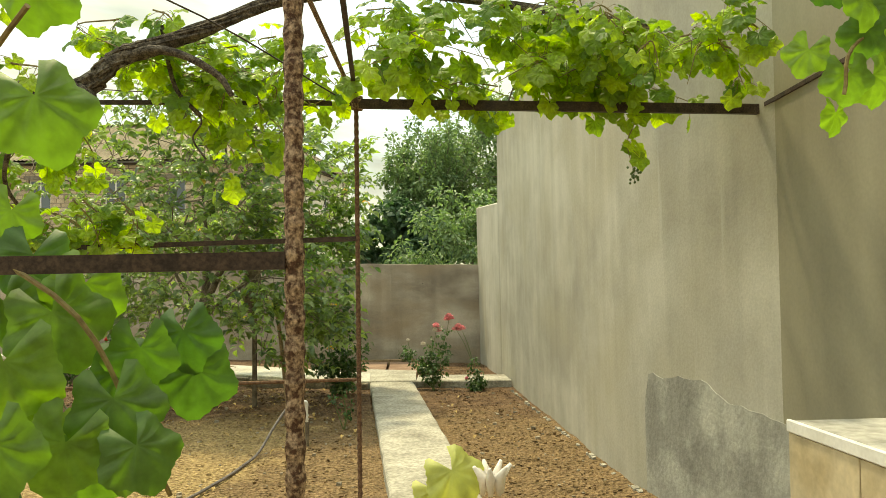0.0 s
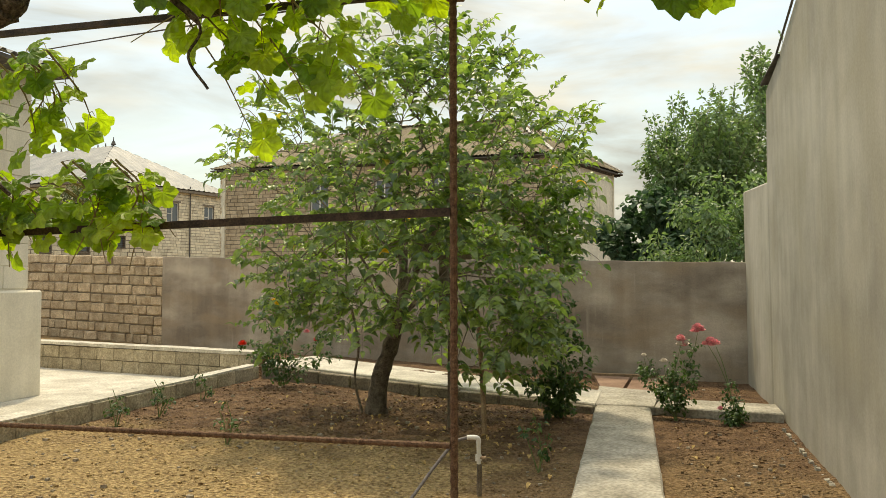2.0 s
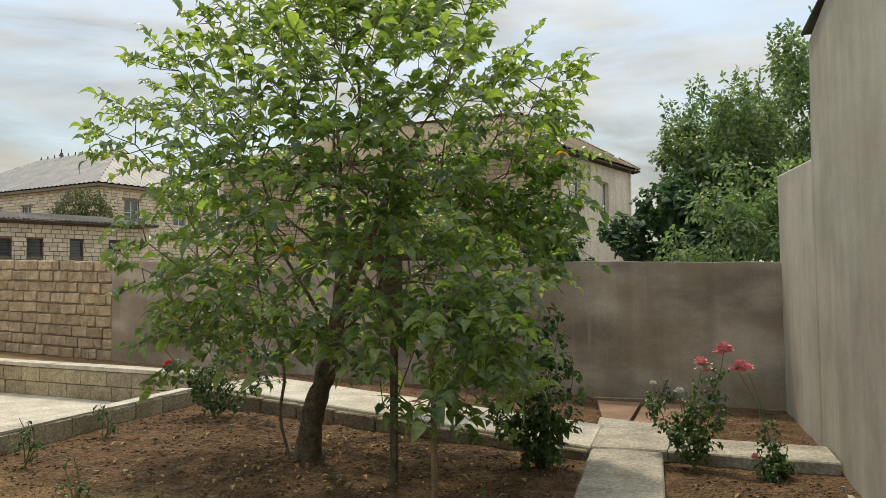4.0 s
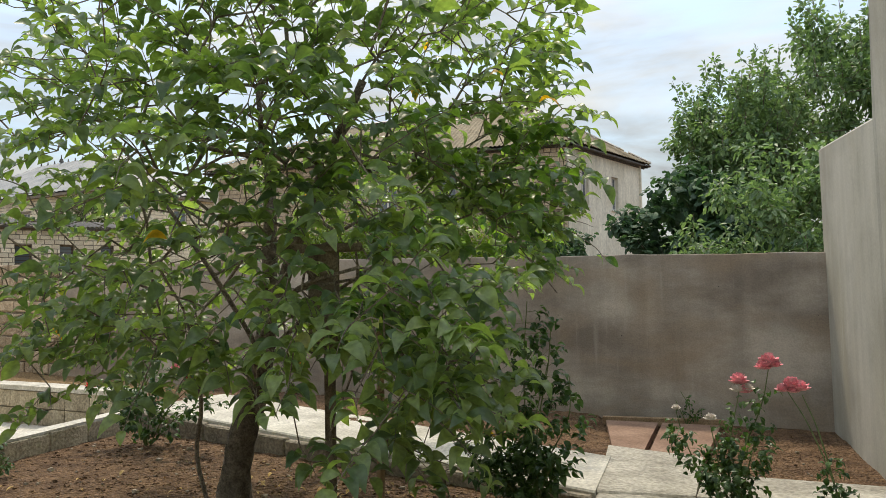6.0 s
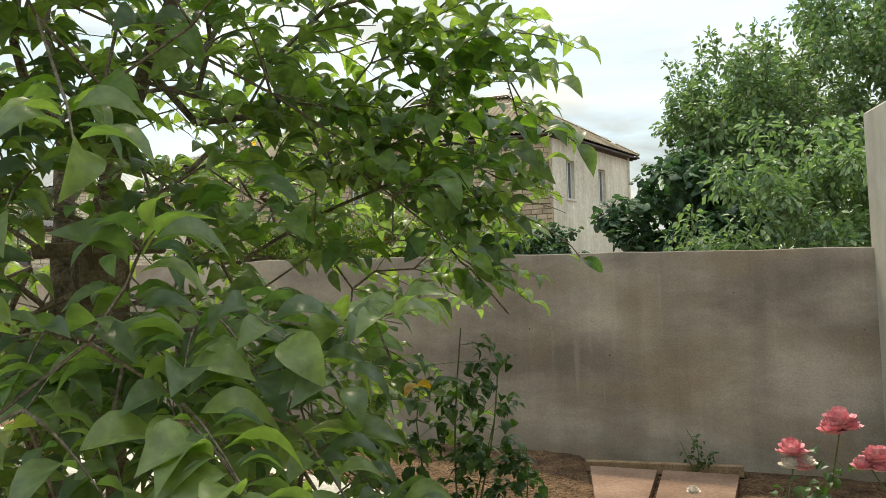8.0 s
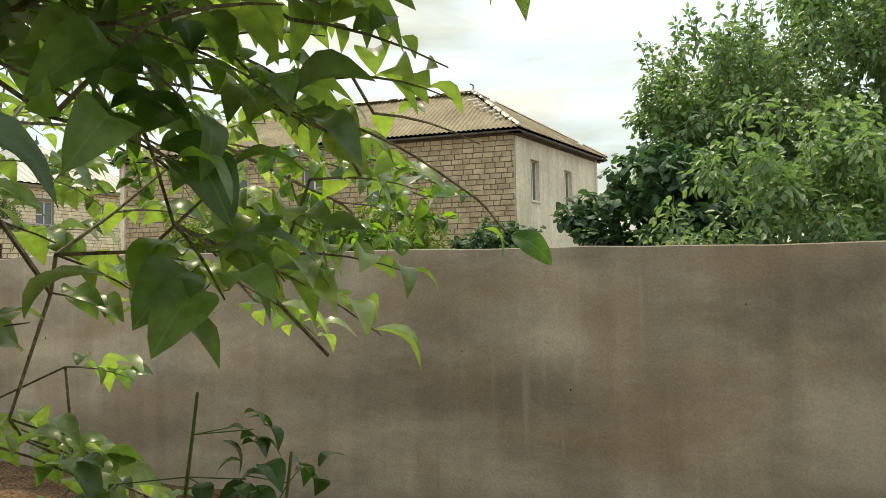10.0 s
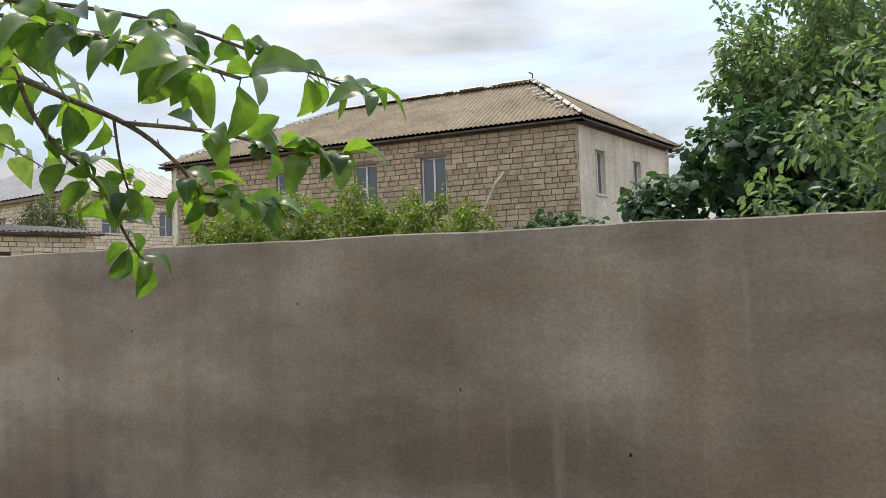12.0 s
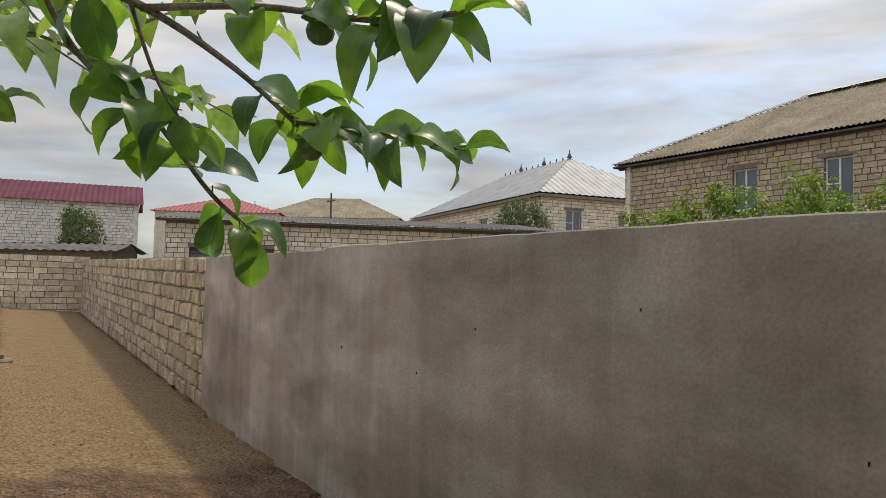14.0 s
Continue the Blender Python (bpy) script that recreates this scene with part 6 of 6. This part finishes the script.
def near_branch(tree):
    """The bough that hangs over the end of the path, with its leaves one by one."""
    random.seed(83)
    lines = {
        "bough": ([(-0.85, 12.3, 2.35), (-0.55, 12.9, 2.22), (-0.22, 13.42, 2.0), (-0.02, 13.6, 1.88), (0.11, 13.68, 1.81), (0.14, 13.78, 1.75), (0.13, 13.88, 1.69)], 0.010, 0.003),
        "fork": ([(0.10, 13.67, 1.815), (0.24, 13.76, 1.80), (0.39, 13.83, 1.76), (0.50, 13.86, 1.745)], 0.005, 0.003),
        "side": ([(-0.06, 13.56, 1.92), (-0.05, 13.6, 1.83), (-0.02, 13.64, 1.76), (0.0, 13.72, 1.70), (-0.02, 13.82, 1.60), (-0.04, 13.9, 1.55)], 0.005, 0.003),
        "tip": ([(0.13, 13.87, 1.695), (0.20, 13.94, 1.68), (0.30, 14.03, 1.655)], 0.003, 0.002),
        "hang": ([(0.09, 13.66, 1.82), (0.07, 13.7, 1.74), (0.05, 13.75, 1.68)], 0.003, 0.002),
        "upper": ([(-0.25, 13.38, 2.03), (0.08, 13.46, 1.96), (0.34, 13.44, 1.87), (0.54, 13.42, 1.79)], 0.005, 0.003),
        "over": ([(-0.22, 13.42, 2.0), (0.0, 13.5, 2.02), (0.25, 13.62, 1.98), (0.45, 13.72, 1.90), (0.6, 13.8, 1.84)], 0.005, 0.002),
        "back": ([(-0.5, 12.95, 2.2), (-0.6, 13.3, 2.0), (-0.75, 13.6, 1.85)], 0.006, 0.003),
    }
    g = Geo()
    twig = {}
    for k, (pts, a, b) in lines.items():
        q = curve_through(pts, 5)
        twig[k] = q
        g.tube(q, [a + (b - a) * i / len(q) for i in range(len(q))], 7, 0.15)
        for i in range(2, len(q) - 1, 3):
            g.tube([q[i], q[i] + rand_dir() * 0.018], [0.002, 0.001], 4)
    bough = g.make("bough", M_TWIG, tree, "dark twig forking over the path")
    spots = []
    for k, lo, hi, n, sz in (("bough", 0.86, 1.0, 8, 0.085), ("tip", 0.0, 1.0, 22, 0.082), ("fork", 0.25, 1.0, 22, 0.085), ("side", 0.3, 1.0, 24, 0.085), ("hang", 0.5, 1.0, 6, 0.075), ("bough", 0.15, 0.6, 22, 0.085), ("upper", 0.15, 1.0, 38, 0.09), ("over", 0.15, 1.0, 30, 0.085), ("back", 0.2, 1.0, 26, 0.085)):
        q = twig[k]
        for i in range(n):
            u = lo + (hi - lo) * (i + random.random()) / n
            p = q[min(len(q) - 1, int(u * (len(q) - 1) + 0.5))]
            ahead = (q[-1] - q[-3]).normalized()
            d = (ahead * 0.35 + Vector((random.uniform(-0.9, 0.9), random.uniform(-0.9, 0.9), random.uniform(-0.8, 0.3)))).normalized()
            spots.append((p, d, sz * random.uniform(0.7, 1.15)))
    # two leaves that hang right beside the path
    for a, b, k in ((NEAR_A, NEAR_B, 1.0), (NEAR_C, NEAR_D, 1.0)):
        d = Vector(b) - Vector(a)
        spots.append((Vector(a), d.normalized(), d.length / 1.02 * k))
    g2 = Geo()
    g2.tube(curve_through([(0.35, 11.75, 1.85), (0.75, 12.05, 1.78), (0.95, 12.25, 1.66), NEAR_A]), 0.003, 5)
    g2.make("twig", M_TWIG, bough)
    for p, d, size in spots:
        up = Vector((0.5 + random.gauss(0, 0.55), -0.35 + random.gauss(0, 0.55), 0.7))
        hang_leaf(bough, Matrix.Identity(4), p, d, up, size * 1.02)
    for p in ((0.41, 13.84, 1.735), (0.15, 13.89, 1.655), (0.33, 13.8, 1.755)):
        f = Geo()
        f.ball(p, 0.017, 0.9, 6, 10)
        for i in range(4):
            a = math.pi / 2 * i
            f.tube([Vector(p) + Vector((0, 0, 0.012)), Vector(p) + Vector((math.cos(a) * 0.024, math.sin(a) * 0.024, 0.012))], [0.008, 0.002], 5)
        f.make("fruit", M_FRUIT, bough, "unripe green fruit with a broad calyx")


tree = persimmon_tree()
near_branch(tree)


def big_tree(name, at, label, centre, radii, n, per, size, leaf_mat, shape, trunk_h, trunk_r, seed, lump=0.3, spread=0.3, upright=0.0):
    random.seed(seed)
    at, centre = Vector(at), Vector(centre)
    t = thing(name, at, label, "tree" if trunk_r > 0.06 else "bush")
    trunk = [at - Vector((0, 0, 0.1)), at + Vector((0.1, 0, trunk_h * 0.5)), Vector((centre.x * 0.4 + at.x * 0.6, centre.y * 0.4 + at.y * 0.6, at.z + trunk_h))]
    Geo().tube(curve_through(trunk, 4), [trunk_r * (1 - 0.06 * i) for i in range(9)], 9, 0.2).make("trunk", M_BARK_TREE, t, "", True)
    targets = []
    while len(targets) < n:
        d = rand_dir()
        r = random.random() ** 0.36
        k = 1 + lump * noise.noise((d.x * 2.3 + seed, d.y * 2.3, d.z * 2.3)) + lump * 0.5 * noise.noise((d.x * 6, d.y * 6, d.z * 6 + seed))
        p = centre + Vector((d.x * radii[0], d.y * radii[1], d.z * radii[2])) * r * k
        if p.z > 0.15 and not (2.3 < p.x < 3.6 and p.y < 15.4) and p.y > 15.7 + 0.173 * max(0, 2.75 - p.x):
            targets.append(p)
    pts, par, tips = grow([tuple(p) for p in trunk], targets, max(radii) * 0.2, max(radii) * 0.02)
    thick, thin, rad = branch_mesh(pts, par, 0.004 * max(radii) / 2, 2.3, trunk_r * 0.8, 2)
    if thick.v:
        tagged(thick.make("branchwork", M_BARK_TREE, t), kind="stuff")
    g = foliage(pts, par, tips, per, size, spread, shape, 0.45, 1)
    if upright:
        # leafy upright shoots that break the outline
        places = []
        for tip in tips:
            p = pts[tip]
            if p.z < centre.z or random.random() > 0.5:
                continue
            d = Vector((random.gauss(0, 0.3), random.gauss(0, 0.3), 1)) + (p - centre).normalized() * 0.5
            d.normalize()
            reach = random.uniform(0.4, 1.0) * upright
            thin.tube([p, p + d * reach], [0.012, 0.004], 4)
            for k in range(26):
                o = rand_dir()
                places.append((p + d * reach * random.random() + o * 0.05, o + d * 0.5, (random.gauss(0, 0.5), random.gauss(0, 0.5), 1), size * random.uniform(0.6, 1.1)))
        scatter(g, shape, places)
    tagged(thin.make("twig_mass", M_TWIG, t), kind="stuff")
    tagged(g.make("crown", leaf_mat, t, "uneven leafy crown", True), kind="stuff")
    return t


big_tree("mulberry_tree", (6.2, 27.5, 0), "tall mulberry tree with a dense mid-green crown", (6.45, 27.0, 4.9), (3.9, 3.2, 2.9), 760, 46, 0.14, L_MULBERRY, hex_leaf(0.6), 2.6, 0.2, 91, 0.25, 0.30, 0.9)
big_tree("mulberry_tree", (3.0, 25.6, 0), "mulberry tree with a looser crown and pointed top", (2.7, 25.6, 3.9), (1.6, 1.6, 2.2), 380, 40, 0.13, L_MULBERRY, hex_leaf(0.6), 2.0, 0.12, 92, 0.25, 0.25, 0.8)
big_tree("fig_tree", (1.6, 23.6, 0), "low dark green fig tree behind the wall", (1.75, 23.6, 2.1), (1.5, 1.4, 1.6), 260, 20, 0.19, L_FIG, lobed_leaf(0.15, 3), 0.8, 0.08, 93, 0.25, 0.22)
big_tree("fig_tree", (3.6, 20.6, 0), "bushy fig tree rising just above the wall", (3.6, 20.4, 1.7), (2.2, 1.3, 1.8), 330, 44, 0.125, L_MULBERRY, hex_leaf(0.5), 0.7, 0.07, 94, 0.3, 0.22)
for i, (x, y, r, h) in enumerate(((-7.2, 24.6, 0.9, 2.5), (-6.2, 25.0, 0.95, 2.75), (-5.0, 25.2, 1.0, 2.85), (-4.0, 25.4, 0.85, 2.6), (-2.9, 25.0, 0.8, 2.5), (-1.2, 24.6, 0.95, 2.1))):
    big_tree("shrub", (x, y, 0), "yellow-green garden shrub behind the wall", (x, y, h * 0.72), (r * 1.1, r * 0.95, h * 0.56), 190, 40, 0.105, L_SHRUB if i != 5 else L_FIG, small_leaf() if i != 5 else lobed_leaf(0.15, 3), 0.4, 0.03, 100 + i, 0.35, 0.16)
big_tree("bush", (-36.4, 49.4, 0), "round dull green bush before the tin-roofed house", (-36.4, 49.4, 6.2), (2.1, 1.8, 1.9), 200, 22, 0.2, L_OLIVE, small_leaf(), 4.2, 0.12, 120, 0.25, 0.3)
big_tree("bush", (-53.5, 24.5, 0), "rounded green bush before the red-roofed building", (-53.5, 24.5, 4.4), (4.0, 3.2, 2.3), 320, 22, 0.22, L_OLIVE, small_leaf(), 2.5, 0.12, 121, 0.3, 0.4)
big_tree("tree", (-69, 45, 0), "distant dark green tree between the roofs", (-69, 45, 7.4), (4.6, 3.5, 1.9), 220, 20, 0.3, L_FIG, small_leaf(), 5, 0.2, 122, 0.3, 0.5)


def rose_bloom(parent, at, r, mat):
    g = Geo()
    random.seed(int(at[0] * 1000) + int(at[2] * 100))
    for ring in range(4):
        k = 5 + ring * 2
        tilt = 0.25 + ring * 0.36
        for i in range(k):
            a = 2 * math.pi * (i + 0.5 * ring) / k + random.uniform(-0.2, 0.2)
            d = Vector((math.cos(a) * math.sin(tilt), math.sin(a) * math.sin(tilt), math.cos(tilt)))
            s = Vector((-math.sin(a), math.cos(a), 0))
            base = Vector(at)
            rr = r * 1.55 * random.uniform(0.85, 1.1)
            w = rr * 0.48
            n = d.cross(s)
            g.add([base, base + d * rr * 0.55 + s * w, base + d * rr * 0.6 - n * rr * 0.12, base + d * rr * 0.55 - s * w, base + d * rr + s * w * 0.7 + n * rr * 0.1, base + d * rr * 1.08 + n * rr * 0.04, base + d * rr - s * w * 0.7 + n * rr * 0.1],
                  [(0, 1, 2), (0, 2, 3), (1, 4, 5, 2), (2, 5, 6, 3)])
    return g.make("bloom", mat, parent, "full many-petalled bloom")


def rose_bush(at, stems, label, leaf_zone, n_leaves, blooms, seed, leaf=0.05, mat=L_ROSE, spread=0.12):
    random.seed(seed)
    at = Vector(at)
    t = thing("rose_bush", at, label, "bush", "rose bushes")
    g = Geo()
    places = []
    for pts in stems:
        q = curve_through([at + Vector((random.uniform(-0.03, 0.03), random.uniform(-0.03, 0.03), -0.02))] + [Vector(p) for p in pts], 6)
        g.tube(q, [0.006 - 0.0035 * i / len(q) for i in range(len(q))], 6)
        for i in range(n_leaves):
            u = random.uniform(*leaf_zone)
            p = q[int(u * (len(q) - 1))]
            o = rand_dir()
            o.z *= 0.5
            e = p + o * spread * random.uniform(0.3, 1)
            g.tube([p, e], 0.0012, 3)
            for k in range(4):
                places.append((e + rand_dir() * 0.03, o + rand_dir() * 0.7 + Vector((0, 0, -0.3)), (random.gauss(0, 0.4), random.gauss(0, 0.4), 1), leaf * random.uniform(0.7, 1.2)))
    g.make("stem", M_GREEN_STEM, t)
    h = Geo()
    scatter(h, oval_leaf(0.62, 0.25, 0.3), places)
    tagged(h.make("foliage", mat, t), kind="stuff")
    for p, r, mt in blooms:
        rose_bloom(t, p, r, mt)
    return t


def flowers():
    rose_bush((1.78, 11.8, 0), [[(1.8, 11.95, 0.3), (1.95, 12.08, 0.65), (2.0, 12.1, 0.87)], [(1.75, 11.95, 0.35), (1.83, 12.08, 0.74)], [(1.7, 11.95, 0.3), (1.66, 12.1, 0.52)], [(1.6, 11.95, 0.25), (1.5, 12.1, 0.45), (1.46, 12.1, 0.6)], [(1.85, 11.9, 0.3), (1.9, 12.0, 0.45)], [(1.72, 11.85, 0.2), (1.65, 11.9, 0.38)]],
              "rose bush with clustered coral-pink blooms", (0.25, 0.85), 30,
              [((2.0, 12.1, 0.89), 0.045, M_PINK), ((1.97, 12.08, 0.87), 0.035, M_PINK), ((2.035, 12.09, 0.885), 0.03, M_PINK), ((1.83, 12.1, 0.78), 0.038, M_PINK), ((1.86, 12.1, 0.725), 0.03, M_PINK), ((1.82, 12.08, 0.735), 0.028, M_PETAL_PALE), ((1.88, 12.1, 0.74), 0.026, M_PETAL_PALE), ((1.66, 12.1, 0.555), 0.026, M_PETAL_PALE), ((1.46, 12.1, 0.615), 0.018, M_PETAL_PALE)], 131)
    rose_bush((2.33, 11.75, 0), [[(2.3, 11.85, 0.25), (2.2, 12.0, 0.55), (2.1, 12.1, 0.74)], [(2.25, 11.95, 0.5), (2.18, 12.1, 0.72)], [(2.4, 11.8, 0.15), (2.42, 11.85, 0.22)], [(2.25, 11.75, 0.12), (2.2, 11.8, 0.2)], [(2.32, 11.8, 0.14), (2.36, 11.85, 0.24)]],
              "slender leaning rose with pink blooms on long stems", (0.05, 0.45), 16,
              [((2.12, 12.1, 0.765), 0.038, M_PINK), ((2.17, 12.1, 0.745), 0.038, M_PINK), ((2.07, 12.08, 0.74), 0.028, M_PINK), ((2.13, 12.08, 0.735), 0.028, M_PINK), ((2.19, 11.75, 0.14), 0.022, M_PINK)], 132)
    rose_bush((0.64, 11.65, 0), [[(0.6, 11.7, 0.45), (0.58, 11.75, 0.9), (0.6, 11.8, 1.3)], [(0.66, 11.7, 0.5), (0.72, 11.8, 0.9), (0.74, 11.85, 1.2)], [(0.5, 11.7, 0.5), (0.42, 11.75, 0.95)], [(0.7, 11.65, 0.3), (0.85, 11.7, 0.6), (0.86, 11.75, 0.85)], [(0.5, 11.6, 0.3), (0.35, 11.6, 0.6)], [(0.72, 11.55, 0.25), (0.84, 11.5, 0.45)], [(0.45, 11.65, 0.3), (0.25, 11.75, 0.45)], [(0.64, 11.7, 0.5), (0.72, 11.8, 0.92)], [(0.55, 11.55, 0.2), (0.4, 11.5, 0.35)], [(0.68, 11.6, 0.3), (0.7, 11.6, 0.62)]],
              "dark-leaved rose shrub without blooms beside the path", (0.2, 1.0), 34, [], 133, 0.06, L_ROSE, 0.14)
    rose_bush((-3.2, 13.1, 0), [[(-3.2, 13.0, 0.4), (-3.0, 12.95, 0.75), (-2.9, 12.9, 0.95)], [(-3.4, 13.1, 0.4), (-3.7, 13.0, 0.6)], [(-2.9, 13.0, 0.35), (-2.55, 12.9, 0.6), (-2.4, 12.85, 0.75)], [(-3.1, 13.0, 0.5), (-3.3, 12.95, 0.85)], [(-2.8, 13.05, 0.3), (-2.3, 12.9, 0.45)], [(-3.3, 13.0, 0.3), (-3.5, 12.9, 0.45)]],
              "spreading rose bush with a few red blooms by the kerb", (0.2, 1.0), 34, [((-3.72, 13.0, 0.53), 0.04, M_RED), ((-2.75, 12.9, 0.72), 0.03, M_PINK), ((-2.6, 12.88, 0.62), 0.03, M_RED)], 134, 0.06, L_ROSE, 0.17)
    for i, (x, y, h) in enumerate(((-3.45, 10.1, 0.35), (-3.3, 10.6, 0.38), (-3.55, 11.8, 0.3), (0.72, 9.4, 0.42), (-1.93, 9.58, 0.38), (-3.7, 8.6, 0.3), (1.5, 14.9, 0.35))):
        rose_bush((x, y, 0), [[(x + 0.03, y, h * 0.5), (x + random.uniform(-0.1, 0.1), y, h)], [(x - 0.05, y + 0.02, h * 0.4), (x - 0.1, y + 0.02, h * 0.75)], [(x + 0.06, y, h * 0.3), (x + 0.12, y, h * 0.55)]],
                  "young thin rose plant with few leaves", (0.4, 1.0), 5 if i != 4 else 3, [], 140 + i, 0.045, L_ROSE, 0.06)


flowers()


def garden_bits():
    s = thing("support_post", (-0.32, 10.95, 0), "weathered timber prop with a crosspiece under the tree", "post")
    Geo().box((-0.36, 10.92, -0.05), (-0.31, 10.97, 1.66), None, 0.004, 0.006).make("post", M_WOOD_POST, s)
    Geo().box((-0.44, 10.90, 1.05), (-0.26, 10.93, 1.64), None, 0.004, 0.006).make("board", M_WOOD_POST, s)
    Geo().box((-0.62, 10.89, 1.60), (-0.12, 10.925, 1.65), None, 0.004, 0.006).make("crosspiece", M_WOOD_POST, s)
    k = thing("support_stake", (0.06, 10.6, 0), "leaning raw timber stake propping the tree", "stake")
    Geo().tube([(0.08, 10.6, -0.05), (-0.02, 10.9, 0.6), (-0.12, 11.15, 1.15)], [0.026, 0.024, 0.022], 6).make("stake", M_WOOD_RED, k)
    st = thing("plant_stake", (-1.95, 9.6, 0), "short brown stake beside a young plant", "stake")
    Geo().tube([(-1.95, 9.6, -0.05), (-1.94, 9.6, 0.22)], 0.012, 6).make("stake", M_WOOD_RED, st)
    tap = thing("standpipe", (0.45, 8.65, 0), "white plastic garden standpipe with a hose on its elbow", "standpipe")
    Geo().tube([(0.455, 8.65, -0.05), (0.455, 8.65, 0.20)], 0.017, 10).make("lower_pipe", M_WOOD_POST, tap, "grey-brown galvanised pipe")
    Geo().tube([(0.452, 8.65, 0.19), (0.45, 8.65, 0.345)], 0.014, 10).make("upper_pipe", M_PVC, tap)
    Geo().tube([(0.45, 8.65, 0.22), (0.45, 8.65, 0.26)], 0.021, 10).make("coupling", M_PVC, tap)
    Geo().tube(curve_through([(0.45, 8.65, 0.335), (0.448, 8.65, 0.36), (0.43, 8.645, 0.372), (0.375, 8.63, 0.372)], 4), 0.017, 10).make("elbow", M_PVC, tap)
    Geo().box((0.462, 8.635, 0.235), (0.50, 8.665, 0.25), None, 0, 0.003).make("valve_lever", M_WOOD_RED, tap)
    h = thing("garden_hose", (0.1, 8, 0), "grey rubber hose running from the standpipe over the soil", "hose")
    Geo().tube(curve_through([(0.38, 8.63, 0.372), (0.30, 8.58, 0.34), (0.20, 8.4, 0.20), (0.12, 8.15, 0.06), (0.05, 7.9, 0.022), (-0.05, 7.4, 0.02), (-0.25, 6.8, 0.02), (-0.7, 6.3, 0.02), (-1.4, 6.0, 0.02)]), 0.011, 8).make("hose", M_HOSE, h)
    # tiled wash counter by the wall
    c = thing("wash_counter", (2.7, 3.2, 0), "tiled outdoor wash counter with marble top", "counter")
    Geo().box((2.47, 1.2, -0.1), (2.95, 4.33, 0.895), None, 0, 0.004).make("body", M_MORTAR, c)
    top = Geo()
    for i in range(8):
        y1 = 4.345 - i * 0.40
        Geo().box((2.455, y1 - 0.397, 0.899), (2.76 if i else 2.95, y1, 0.921), None, 0, 0.003).make("top_tile", M_TILE_TOP, c)
        for z in range(3):
            Geo().box((2.454, y1 - 0.397, 0.885 - 0.33 * (z + 1)), (2.467, y1 - 0.003, 0.885 - 0.33 * z - 0.004), None, 0, 0.002).make("side_tile", M_TILE_SIDE, c)
        if i:
            Geo().box((2.77, y1 - 0.397, 0.86), (2.94, y1, 0.885), None, 0, 0.003).make("basin_tile", M_TILE_TOP, c)
    Geo().box((2.447, 1.2, 0.884), (2.462, 4.345, 0.927), None, 0, 0.004).make("edge_strip", M_PVC, c, "white plastic tile edging")
    # pebbles, crumbs and fallen leaves on the soil
    random.seed(151)
    p = Geo()
    for i in range(900):
        x, y = random.uniform(-3.8, 2.65), random.uniform(5.0, 14.2)
        if 0.9 < x < 1.75 and y < 13.4 or (y > 11.7 - 0.42 * (x - 1) and x < 1):
            continue
        r = random.choice((0.006, 0.008, 0.010, 0.016)) * random.uniform(0.7, 1.3)
        p.box((x - r, y - r * 0.8, -0.006 + soil_height(x, y)), (x + r, y + r * 0.8, soil_height(x, y) + r * 0.9), None, r * 0.3)
    tagged(p.make("pebbles", M_STONE), "scattered pebbles and crumbs on the soil", "pebbles", kind="stuff")
    places = []
    for i in range(420):
        x, y = random.gauss(-0.4, 1.4), random.gauss(10.8, 1.3)
        if 0.88 < x < 1.75 or x > 2.6 or x < -3.7 or y > 11.7 - 0.42 * (x - 1) or y < 5:
            continue
        places.append((Vector((x, y, soil_height(x, y) + 0.008)), Vector((random.uniform(-1, 1), random.uniform(-1, 1), 0.05)), (0, 0, 1), random.uniform(0.03, 0.07)))
    q = Geo()
    scatter(q, oval_leaf(0.5, -0.2, 0.5), places)
    tagged(q.make("fallen_leaves", M_DEAD_LEAF), "dry fallen leaves on the soil under the tree", "leaves", kind="stuff")
    cl = Geo()
    for i in range(5200):
        x, y = random.uniform(-3.8, 2.7), random.uniform(5.0, 13.6)
        if 0.88 < x < 1.76 or (y > 11.7 - 0.42 * (x - 1) and x < 1) or y > 11.7 and x > 1:
            continue
        if x < 0.3 and y < 9.6 and random.random() < 0.6:
            continue
        r = random.uniform(0.004, 0.013)
        z = soil_height(x, y)
        cl.box((x - r, y - r, z - 0.01), (x + r, y + r, z + r * 0.7), None, r * 0.4)
    tagged(cl.make("soil_clods", M_SOIL), "small clods of dug soil", "soil", kind="stuff")


garden_bits()
brick_garden_wall()
